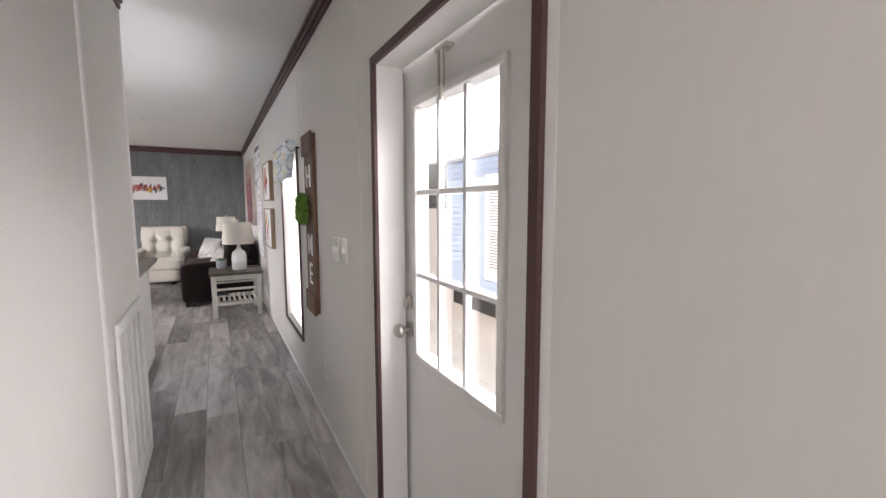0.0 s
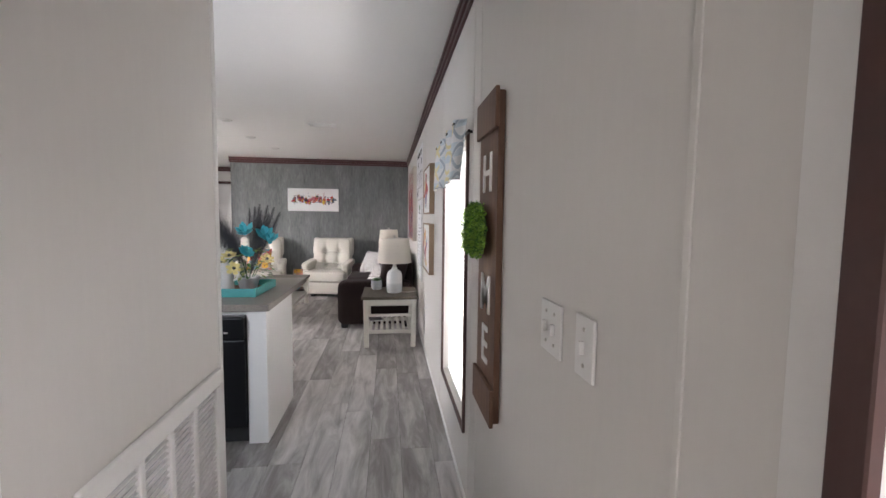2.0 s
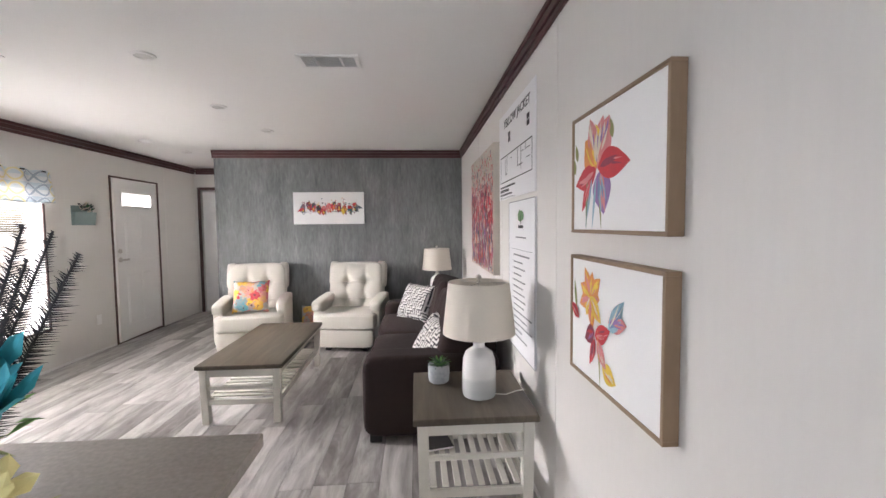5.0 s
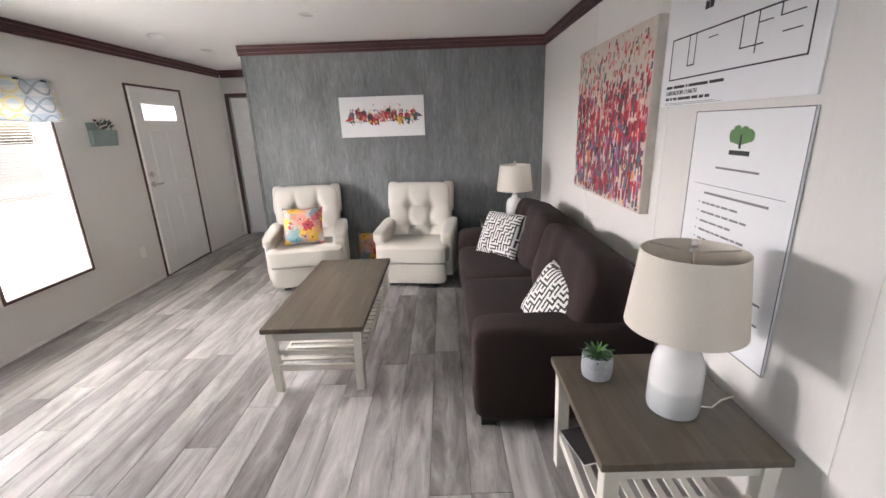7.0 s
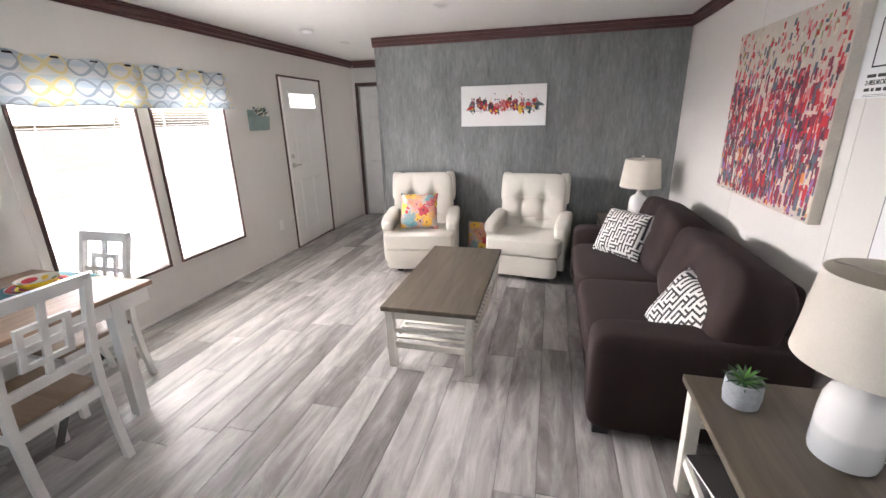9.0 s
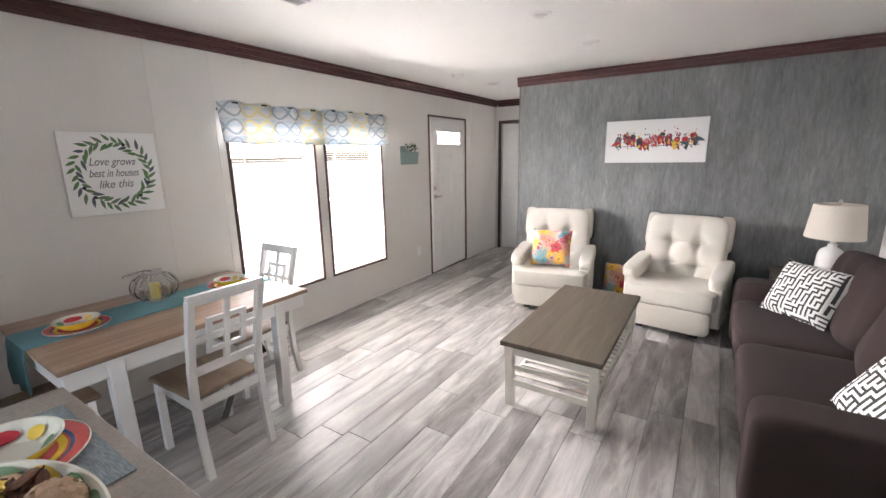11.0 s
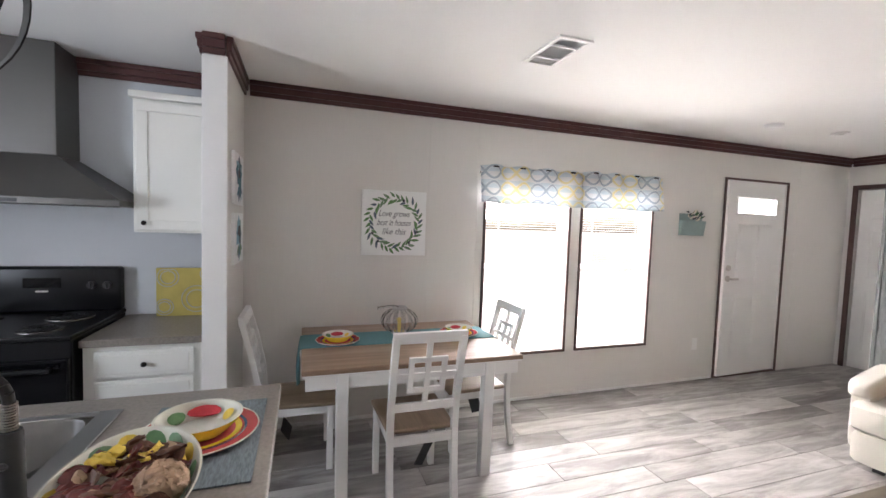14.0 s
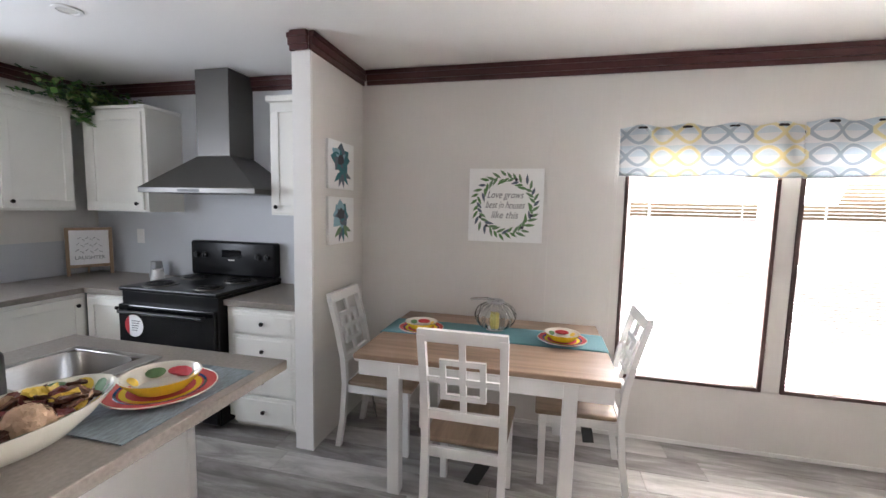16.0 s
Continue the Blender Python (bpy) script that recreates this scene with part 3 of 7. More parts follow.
def casing(name, x, out, u0, u1, z0, z1, w=0.022, d=0.014, sill=True, axis="x", material=None):
    """Thin dark trim round an opening, set on the wall's face."""
    bm = bmesh.new()
    lo, hi = sorted((x - out * 0.002, x + out * d))
    bars = [(u0 - w, u0, z0 - (w if sill else 0), z1 + w), (u1, u1 + w, z0 - (w if sill else 0), z1 + w), (u0, u1, z1, z1 + w)]
    if sill:
        bars.append((u0, u1, z0 - w, z0))
    for a, b, c, d2 in bars:
        if axis == "x":
            box(bm, lo, hi, a, b, c, d2, 0.002, 1)
        else:
            box(bm, a, b, lo, hi, c, d2, 0.002, 1)
    return tagged(part(name, bm, material or DTRIM, None), kind="structure")


casing("trim_window_a", WEST, 1, *W_A)
casing("trim_window_b", WEST, 1, *W_B)
casing("trim_front_door", WEST, 1, *F_DOOR, sill=False)
casing("trim_hall_window", EAST, -1, *E_WIN)
casing("trim_back_door", EAST, -1, 0.582, 1.468, 0.001, 1.872, w=0.032, sill=False)
casing("trim_bedroom_door", N1, -1, -3.62, -2.84, 0.001, 2.07, w=0.05, sill=False, axis="y")
strip("trim_window_post", WEST - 0.002, WEST + 0.008, W_A[1] + 0.024, W_B[0] - 0.024, W_A[2] - 0.02, W_A[3], WALL)


def window(name, x, out, hole, label, group, tilt=5):
    """A sash window with its frame, pane, meeting rail and a lowered mini blind. out: the side of the weather."""
    u0, u1, z0, z1 = hole
    w = thing(name, label, "window", group, kind="structure")
    bm = bmesh.new()
    xo0, xo1 = sorted((x + out * 0.075, x + out * 0.125))
    for a, b, c, d in ((u0, u0 + 0.03, z0, z1), (u1 - 0.03, u1, z0, z1), (u0 + 0.03, u1 - 0.03, z0, z0 + 0.03), (u0 + 0.03, u1 - 0.03, z1 - 0.03, z1)):
        box(bm, xo0, xo1, a, b, c, d, 0.003, 1)
    part("window_frame", bm, WHITE, w)
    zm = (z0 + z1) / 2
    part("meeting_rail", B(xo0 + 0.005, xo1 - 0.005, u0 + 0.032, u1 - 0.032, zm - 0.017, zm + 0.017, 0.003), WHITE, w)
    for c, d in ((z0 + 0.031, zm - 0.018), (zm + 0.018, z1 - 0.031)):
        p = part("pane", B(x + out * 0.098, x + out * 0.102, u0 + 0.031, u1 - 0.031, c, d), GLASS, w)
        p.visible_shadow = False
    # blind: head rail, slats, bottom rail, cords, wand
    xb = x + out * 0.04
    part("head_rail", B(xb - 0.014, xb + 0.014, u0 + 0.006, u1 - 0.006, z1 - 0.03, z1 - 0.002, 0.003), SLAT, w)
    part("bottom_rail", B(xb - 0.012, xb + 0.012, u0 + 0.008, u1 - 0.008, z0 + 0.008, z0 + 0.022, 0.003), SLAT, w)
    bm = bmesh.new()
    box(bm, -0.0115, 0.0115, u0 + 0.008, u1 - 0.008, -0.0004, 0.0004)
    bmesh.ops.rotate(bm, verts=bm.verts, cent=(0, 0, 0), matrix=Matrix.Rotation(radians(out * tilt), 3, "Y"))
    first = part("blind_slat", bm, SLAT, w)
    z, k = z0 + 0.042, 0
    first.location = (xb, 0, z)
    while z < z1 - 0.055:
        z += 0.0215
        s = first.copy()
        scene.collection.objects.link(s)
        s.location = (xb, 0, z)
    for q in (0.18, 0.82):
        yy = u0 + (u1 - u0) * q
        bm = bmesh.new(); rod(bm, (xb, yy, z0 + 0.02), (xb, yy, z1 - 0.02), 0.0012, n=5)
        part("cord", bm, SLAT, w)
    bm = bmesh.new(); rod(bm, (xb - out * 0.02, u0 + 0.13, z1 - 0.62), (xb - out * 0.018, u0 + 0.13, z1 - 0.03), 0.004, n=6)
    part("wand", bm, SLAT, w)
    return w


window("window_1", WEST, -1, W_A, "white sash window with a lowered white mini blind", "windows over the dining side")
window("window_2", WEST, -1, W_B, "white sash window with a lowered white mini blind", "windows over the dining side")
window("window_3", EAST, 1, E_WIN, "tall hall window with a lowered white mini blind", "", 60)


def panels(bm, x0, x1, z0, z1, y, proud=0.007, index=0):
    """A raised field: a moulded rim and a bevelled centre on the -y face."""
    box(bm, x0, x1, y - proud, y + 0.002, z0, z1, 0.006, 2, index)
    box(bm, x0 + 0.02, x1 - 0.02, y - proud - 0.004, y - 0.001, z0 + 0.02, z1 - 0.02, 0.004, 1, index)


def knob_set(parent, x, z, y, lever=False):
    bm = bmesh.new()
    rod(bm, (x, y, z), (x, y - 0.012, z), 0.031, n=20)
    rod(bm, (x, y - 0.012, z), (x, y - 0.04, z), 0.011, n=12)
    if lever:
        box(bm, x - 0.012, x + 0.105, y - 0.056, y - 0.038, z - 0.012, z + 0.012, 0.006)
    else:
        bmesh.ops.create_uvsphere(bm, u_segments=18, v_segments=12, radius=0.028, matrix=Matrix.Translation((x, y - 0.055, z)) @ Matrix.Diagonal((1, 0.75, 1, 1)))
    part("handle", bm, NICKEL, parent, "satin nickel handle", smooth=True)
    bm = bmesh.new()
    rod(bm, (x, y, z + 0.11), (x, y - 0.014, z + 0.11), 0.029, n=20)
    box(bm, x - 0.005, x + 0.005, y - 0.032, y - 0.013, z + 0.093, z + 0.127, 0.003)
    part("deadbolt", bm, NICKEL, parent, "satin nickel deadbolt", smooth=True)


# front door: six fields, a small light at the top
fd = thing("door_1", "white panelled front door barely ajar, with a small top light", "door", at=(WEST - 0.012, 9.5, 0), turn=90, kind="structure")
hw = 0.449
bm = bmesh.new()
G0, G1, GZ0, GZ1 = -0.30, 0.31, 1.735, 1.895
for a, b, c, d in ((-hw + 0.007, G0, 0.02, 2.066), (G1, hw, 0.02, 2.066), (G0, G1, 0.02, GZ0), (G0, G1, GZ1, 2.066)):
    box(bm, a, b, 0, 0.044, c, d)
part("leaf", bm, WHITE, fd)
for a, b in ((-0.27, -0.04), (0.04, 0.27)):
    for c, d in ((1.02, 1.62), (0.2, 0.86)):
        bm = bmesh.new(); panels(bm, a, b, c, d, 0.0)
        part("raised_panel", bm, WHITE, fd)
bm = bmesh.new()
for a, b, c, d in ((G0 - 0.02, G1 + 0.02, GZ1, GZ1 + 0.02), (G0 - 0.02, G1 + 0.02, GZ0 - 0.02, GZ0), (G0 - 0.02, G0, GZ0, GZ1), (G1, G1 + 0.02, GZ0, GZ1)):
    box(bm, a, b, -0.008, 0.01, c, d, 0.003, 1)
part("light_frame", bm, WHITE, fd)
p = part("pane", B(G0, G1, 0.018, 0.024, GZ0, GZ1), glass_mat("frosted_glass", 0.5), fd); p.visible_shadow = False
knob_set(fd, -hw + 0.06, 1.05, 0.0, lever=True)
bm = bmesh.new(); box(bm, -hw - 0.004, hw + 0.004, -0.03, 0.05, 0.0015, 0.018, 0.004)
tagged(part("trim_front_door_threshold", bm, DTRIM, None), kind="structure").matrix_basis = fd.matrix_basis.copy()
fd.matrix_basis = fd.matrix_basis @ pose(hw, 0, 0, 0, 0, 2.6) @ pose(-hw, 0, 0)

# bedroom door at the end of the back hall, standing ajar
bd = thing("door_2", "white six-panel interior door standing slightly ajar", "door", at=(-3.60, N1 + 0.02, 0), turn=7, kind="structure")
part("leaf", B(0, 0.75, 0, 0.035, 0.012, 2.06, 0.002), WHITE, bd)
for a, b in ((0.1, 0.33), (0.42, 0.65)):
    for c, d in ((1.72, 1.93), (1.06, 1.62), (0.2, 0.92)):
        bm = bmesh.new(); panels(bm, a, b, c, d, 0.0)
        part("raised_panel", bm, WHITE, bd)
cut_wall("wall_bedroom", "y", N1 + 0.9, N1 + 1.0, WEST, EAST, 0, TOP, [], WALL)

# back door beside the hall, with nine lights
XD = EAST + 0.128
bk = thing("door_3", "closed white back door with a nine-pane window", "door", at=(XD, 1.02, 0), turn=-90, kind="structure")
hw = 0.41
A0, A1, Z0, Z1 = -0.355, 0.165, 0.775, 1.715
bm = bmesh.new()
for a, b, c, d in ((-0.525, A0, 0.015, 1.892), (A1, 0.495, 0.015, 1.892), (A0, A1, 0.015, Z0), (A0, A1, Z1, 1.892)):
    box(bm, a, b, 0, 0.044, c, d)
part("leaf", bm, WHITE, bk)
bm = bmesh.new()
for a, b, c, d in ((A0 - 0.03, A1 + 0.03, Z1, Z1 + 0.03), (A0 - 0.03, A1 + 0.03, Z0 - 0.03, Z0), (A0 - 0.03, A0, Z0, Z1), (A1, A1 + 0.03, Z0, Z1)):
    box(bm, a, b, -0.016, 0.006, c, d, 0.006, 2)
part("light_frame", bm, WHITE, bk)
for i in (1, 2):
    u = A0 + (A1 - A0) * i / 3
    part("muntin", B(u - 0.009, u + 0.009, -0.012, 0.012, Z0 + 0.001, Z1 - 0.001, 0.003), WHITE, bk)
    v = Z0 + (Z1 - Z0) * i / 3
    part("muntin", B(A0 + 0.001, A1 - 0.001, -0.010, 0.010, v - 0.009, v + 0.009, 0.003), WHITE, bk)
for i in range(3):
    for j in range(3):
        p = part("pane", B(A0 + (A1 - A0) * i / 3 + 0.004, A0 + (A1 - A0) * (i + 1) / 3 - 0.004, 0.014, 0.018,
                           Z0 + (Z1 - Z0) * j / 3 + 0.004, Z0 + (Z1 - Z0) * (j + 1) / 3 - 0.004), GLASS, bk)
        p.visible_shadow = False
knob_set(bk, -0.432, 0.855, 0.0)
bm = bmesh.new()
box(bm, -0.17, -0.09, -0.03, 0.0, 1.845, 1.86, 0.003)
rod(bm, (-0.13, -0.025, 1.845), (-0.13, -0.025, 1.69), 0.006, n=8)
for k in range(14):
    rod(bm, (-0.13, -0.025, 1.83 - k * 0.007), (-0.13, -0.025, 1.826 - k * 0.007), 0.012, n=10)
part("door_chain", bm, NICKEL, bk, "steel safety chain and spring", smooth=True)
bm = bmesh.new()
for a, b in ((0.521, 0.575), (1.475, 1.549)):
    box(bm, EAST - 0.001, EAST + 0.112, a, b, 0.001, 1.898)
box(bm, EAST - 0.001, EAST + 0.112, 0.575, 1.475, 1.876, 1.898)
tagged(part("trim_back_door_jamb", bm, WHITE, None), kind="structure")
tagged(part("trim_back_door_sill", B(EAST + 0.001, EAST + 0.125, 0.577, 1.473, -0.01, 0.014, 0.003), NICKEL, None), kind="structure")

# ---------- outside ----------
tagged(part("ground", B(-300, 300, -300, 300, -0.92, -0.8), GRAVEL, None), kind="structure")
nh = thing("neighbour_house", "pale blue lap-sided mobile home, crawl space shade as a dark block", "house")
nx = 4.6
part("wall", B(nx, nx + 4, -9, 8, -0.3, 2.26), SIDING, nh)
for k in range(22):
    zz = -0.3 + k * 0.1165
    bm = bmesh.new()
    v = [bm.verts.new(c) for c in ((nx - 0.034, -9, zz), (nx - 0.034, 8, zz), (nx - 0.004, 8, zz + 0.117), (nx - 0.004, -9, zz + 0.117), (nx, -9, zz), (nx, 8, zz))]
    bm.faces.new(v[:4]); bm.faces.new((v[0], v[4], v[5], v[1]))
    part("siding_board", bm, SIDING, nh)
# solid near-black block: the shade under the house, put into its colour
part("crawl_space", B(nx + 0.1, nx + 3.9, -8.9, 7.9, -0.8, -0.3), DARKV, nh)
part("roof", B(nx - 0.35, nx + 4.3, -9.3, 8.3, 2.265, 2.45, 0.02), WHITE, nh)
DULL = mat("dull_window_glass", (0.25, 0.26, 0.27), 0.15)
part("window_surround", B(nx - 0.05, nx - 0.002, 4.25, 6.47, -0.05, 1.93, 0.005), WHITE, nh, "white twin window surround")
for y0, y1 in ((4.40, 4.94), (5.65, 6.29), (-2.6, -1.9), (-1.2, -0.5)):
    wi = part("window", B(nx - 0.075, nx - 0.04, y0 - 0.08, y1 + 0.08, 0.12, 1.76, 0.005), WHITE, nh)
    part("pane", B(nx - 0.08, nx - 0.0755, y0, y1, 0.2, 1.68), DULL, wi)
    part("meeting_rail", B(nx - 0.10, nx - 0.0805, y0, y1, 0.92, 0.96), WHITE, wi)
    for k in range(28):
        z = 0.23 + k * 0.052
        part("blind_slat", B(nx - 0.088, nx - 0.081, y0 + 0.02, y1 - 0.02, z, z + 0.026), SLAT, wi)
for yy in (-4, -1.5, 1.0, 3.5, 6):
    part("pier", B(nx + 0.02, nx + 0.3, yy - 0.2, yy + 0.2, -0.8, -0.3, 0.01), mat("concrete_block", (0.35, 0.34, 0.33), 0.9), nh)

# ---------- living room ----------
def lamp_table(name, label, w, d, h, at, turn, shelf_z, slats_along_x, n_slats, group=""):
    """A table with a brown plank top, four cream legs, aprons, stretchers and a slatted shelf."""
    t = thing(name, label, "table", group, at, turn)
    part("tabletop", B(-w / 2, w / 2, -d / 2, d / 2, h - 0.032, h, 0.005), TABLEW, t, "brown weathered wood top")
    lx, ly, s = w / 2 - 0.045, d / 2 - 0.045, 0.026
    for sx in (-1, 1):
        for sy in (-1, 1):
            bm = bmesh.new()
            box(bm, sx * lx - s, sx * lx + s, sy * ly - s, sy * ly + s, 0, h - 0.0325, 0.004)
            for v in bm.verts:
                if v.co.z < 0.02:
                    v.co.x -= sx * 0.008; v.co.y -= sy * 0.008
            part("leg", bm, CREAM, t)
    for sy in (-1, 1):
        part("apron", B(-lx + s, lx - s, sy * ly - 0.01, sy * ly + 0.01, h - 0.095, h - 0.033, 0.003), CREAM, t)
        part("stretcher", B(-lx + s, lx - s, sy * ly - 0.011, sy * ly + 0.011, shelf_z - 0.022, shelf_z + 0.018, 0.004), CREAM, t)
    for sx in (-1, 1):
        part("apron", B(sx * lx - 0.01, sx * lx + 0.01, -ly + s, ly - s, h - 0.095, h - 0.033, 0.003), CREAM, t)
        part("stretcher", B(sx * lx - 0.011, sx * lx + 0.011, -ly + s, ly - s, shelf_z - 0.022, shelf_z + 0.018, 0.004), CREAM, t)
    for k in range(n_slats):
        q = (k + 0.5) / n_slats
        if slats_along_x:
            u = -ly + 0.02 + (2 * ly - 0.04) * q
            part("slat", B(-lx + 0.01, lx - 0.01, u - 0.016, u + 0.016, shelf_z + 0.0185, shelf_z + 0.031, 0.003), CREAM, t)
        else:
            u = -lx + 0.02 + (2 * lx - 0.04) * q
            part("slat", B(u - 0.016, u + 0.016, -ly + 0.01, ly - 0.01, shelf_z + 0.0185, shelf_z + 0.031, 0.003), CREAM, t)
    return t


ct = lamp_table("coffee_table", "cream coffee table with brown wood top and slatted shelf", 0.615, 1.33, 0.447, (-1.297, 7.38, 0), 0, 0.165, True, 17)
et1 = lamp_table("end_table", "cream end table with brown wood top and slatted shelf", 0.595, 0.63, 0.548, (0.27, 5.855, 0), 0, 0.17, False, 8, "end tables beside the sofa")
et2 = copy_thing(et1, pose(0.22, 8.93, 0, 0, 0, 90))
for yy in (-0.62, 0.62):
    part("end_rail", B(-0.235, 0.235, yy - 0.009, yy + 0.009, 0.255, 0.282, 0.003), CREAM, ct)
# a small rack of rails above the shelf of the nearer table
for yy in (-0.27, 0.27):
    part("rail", B(-0.225, 0.225, yy - 0.009, yy + 0.009, 0.33, 0.358, 0.003), CREAM, et1)


def table_lamp(at):
    t = thing("table_lamp", "white ceramic table lamp with a beige linen shade", "lamp", "lamps beside the sofa", at)
    bm = bmesh.new()
    lathe(bm, [(0.07, 0.0), (0.084, 0.008), (0.088, 0.03), (0.087, 0.15), (0.083, 0.2), (0.07, 0.235), (0.045, 0.252), (0.03, 0.262), (0.03, 0.285)], 32)
    part("base", bm, LAMPGLAZE, t, "white and grey glazed ceramic base", smooth=True)
    bm = bmesh.new(); lathe(bm, [(0.018, 0.28), (0.02, 0.30), (0.012, 0.34), (0.012, 0.36)], 16)
    part("socket", bm, NICKEL, t, smooth=True)
    bm = bmesh.new()
    lathe(bm, [(0.186, 0.335), (0.188, 0.335), (0.158, 0.60), (0.155, 0.60), (0.183, 0.338)], 48)
    for f in [f for f in bm.faces if len(f.verts) > 4]:
        bm.faces.remove(f)
    part("shade", bm, SHADE, t, "tapered beige linen shade", smooth=True)
    bm = bmesh.new()
    for a in (0, 120, 240):
        rod(bm, (0, 0, 0.593), (0.155 * math.cos(radians(a)), 0.155 * math.sin(radians(a)), 0.593), 0.002, n=6)
    rod(bm, (0, 0, 0.36), (0, 0, 0.6), 0.003, n=6)
    part("harp", bm, NICKEL, t)
    bm = bmesh.new(); lathe(bm, [(0.006, 0.595), (0.014, 0.6), (0.008, 0.61), (0.016, 0.622), (0.012, 0.634), (0.003, 0.638)], 14)
    part("finial", bm, NICKEL, t, "metal finial", smooth=True)
    bm = bmesh.new()
    pts = [(0.08, 0.0, 0.006), (0.14, -0.01, 0.004), (0.2, 0.03, 0.004), (0.26, 0.05, 0.004)]
    for a, b in zip(pts, pts[1:]):
        rod(bm, a, b, 0.003, n=6)
    part("cord", bm, CREAM, t)
    return t


tl = table_lamp((0.318, 5.795, 0.5485))
copy_thing(tl, pose(0.26, 8.93, 0.5485))


def blade_plant(name, label, at, r, h, n, spread, seed, pot_mat=None):
    random.seed(seed)
    t = thing(name, label, "plant", "small succulents", at)
    bm = bmesh.new(); lathe(bm, [(r * 0.7, 0), (r * 0.92, 0.01), (r, h * 0.45), (r * 0.97, h), (r * 0.88, h), (r * 0.86, h - 0.012), (0.01, h - 0.012)], 24)
    part("pot", bm, pot_mat or CONC, t, "grey textured pot", smooth=True)
    for k in range(n):
        a = k * 2.4; tilt = 0.25 + spread * (k / n); L = 0.085 - 0.03 * abs(k / n - 0.6)
        bm = bmesh.new()
        prev = None
        for s in range(5):
            q = s / 4
            c = Vector((math.cos(a) * L * math.sin(tilt + q * 0.3) * q, math.sin(a) * L * math.sin(tilt + q * 0.3) * q, h - 0.014 + L * math.cos(tilt + q * 0.4) * q))
            wd = 0.008 * (1 - q ** 2) + 0.0006
            sd = Vector((-math.sin(a), math.cos(a), 0)) * wd
            ring = [bm.verts.new(c - sd), bm.verts.new(c + Vector((0, 0, -wd * 0.5))), bm.verts.new(c + sd), bm.verts.new(c + Vector((0, 0, wd * 0.3)))]
            if prev:
                for i in range(4):
                    bm.faces.new((prev[i], prev[(i + 1) % 4], ring[(i + 1) % 4], ring[i]))
            else:
                bm.faces.new(ring)
            prev = ring
        part("leaf", bm, LEAFD if k % 3 else LEAF, t, smooth=True)
    return t


blade_plant("succulent", "small green succulent in a grey textured pot", (0.118, 6.005, 0.5485), 0.062, 0.105, 30, 0.95, 1)
blade_plant("succulent", "small green succulent in a grey pot behind the sofa", (0.09, 8.80, 0.5485), 0.055, 0.06, 18, 1.0, 2)
bk1 = thing("booklet", "dark booklet lying on the end table shelf", "book", at=(0.10, 6.0, 0.2015), turn=12)
part("pages", B(-0.07, 0.07, -0.1, 0.1, 0.001, 0.012, 0.002), PAPER, bk1)
part("cover", B(-0.073, 0.073, -0.103, 0.103, 0.0125, 0.016, 0.001), mat("dark_cover", (0.05, 0.045, 0.045), 0.5), bk1)

# sofa along the east wall: local x along the wall, local -y is the front
SL = 2.20
so = thing("sofa", "dark brown fabric two-cushion sofa", "sofa", at=(0.1, 7.445, 0), turn=-90)
D0, D1, AW = -0.465, 0.47, 0.23
bm = bmesh.new(); box(bm, -SL / 2 + 0.03, SL / 2 - 0.03, D0 + 0.035, D1, 0.05, 0.30, 0.02, 3)
part("base", bm, SOFA, so, smooth=True)
for sx in (-1, 1):
    a, b = sorted((sx * (SL / 2 - AW), sx * SL / 2))
    bm = bmesh.new()
    cushion(bm, a, b, D0, D1 - 0.02, 0.05, 0.59, 16, 0.12)
    part("arm", bm, SOFA, so, smooth=True)
w = (SL - 2 * AW) / 2
for sx in (-1, 1):
    a, b = (-w, 0) if sx < 0 else (0, w)
    bm = bmesh.new(); cushion(bm, a + 0.003, b - 0.003, D0 - 0.008, D1 - 0.26, 0.285, 0.475, 14, 0.4)
    part("seat_cushion", bm, SOFA, so, smooth=True)
    a, b = (-SL / 2 + 0.05, -0.004) if sx < 0 else (0.004, SL / 2 - 0.05)
    bm = bmesh.new()
    cushion(bm, a, b, -0.165, 0.155, -0.26, 0.225, 24, 0.75, buttons=[(0.0, 0.02)])
    for v in bm.verts:
        q = max(0.0, abs(v.co.x - (a + b) / 2) / ((b - a) / 2) - 0.55)
        v.co.z -= 0.16 * q * q * (1 if v.co.z > 0 else -1)
        v.co.y += 0.006 * math.sin(v.co.x * 23 + v.co.z * 9)
    bmesh.ops.transform(bm, verts=bm.verts, matrix=Matrix.Translation((0, 0.215, 0.665)) @ Matrix.Rotation(radians(-17), 4, "X"))
    part("back_cushion", bm, SOFA, so, smooth=True)
bm = bmesh.new(); box(bm, -SL / 2 + AW, SL / 2 - AW, D1 - 0.12, D1, 0.29, 0.80, 0.04, 3)
part("back_frame", bm, SOFA, so, smooth=True)
for sx in (-1, 1):
    for y in (D0 + 0.08, D1 - 0.08):
        bm = bmesh.new(); box(bm, sx * (SL / 2 - 0.09) - 0.04, sx * (SL / 2 - 0.09) + 0.04, y - 0.04, y + 0.04, 0, 0.06, 0.004)
        part("foot", bm, BLKM, so, "black block foot")


def pillow(label, material, w, h, d, m, group="", edge=None):
    ob = part("throw_pillow", pillow_mesh(w, h, d), material, None, smooth=True)
    ob.matrix_basis = m
    return tagged(ob, label, "pillow", group)


pillow("black and white meander-print throw pillow on the sofa", MEANDER, 0.44, 0.40, 0.15, pose(0.0, 8.02, 0.645, -30, 0, -46), "patterned sofa pillows")
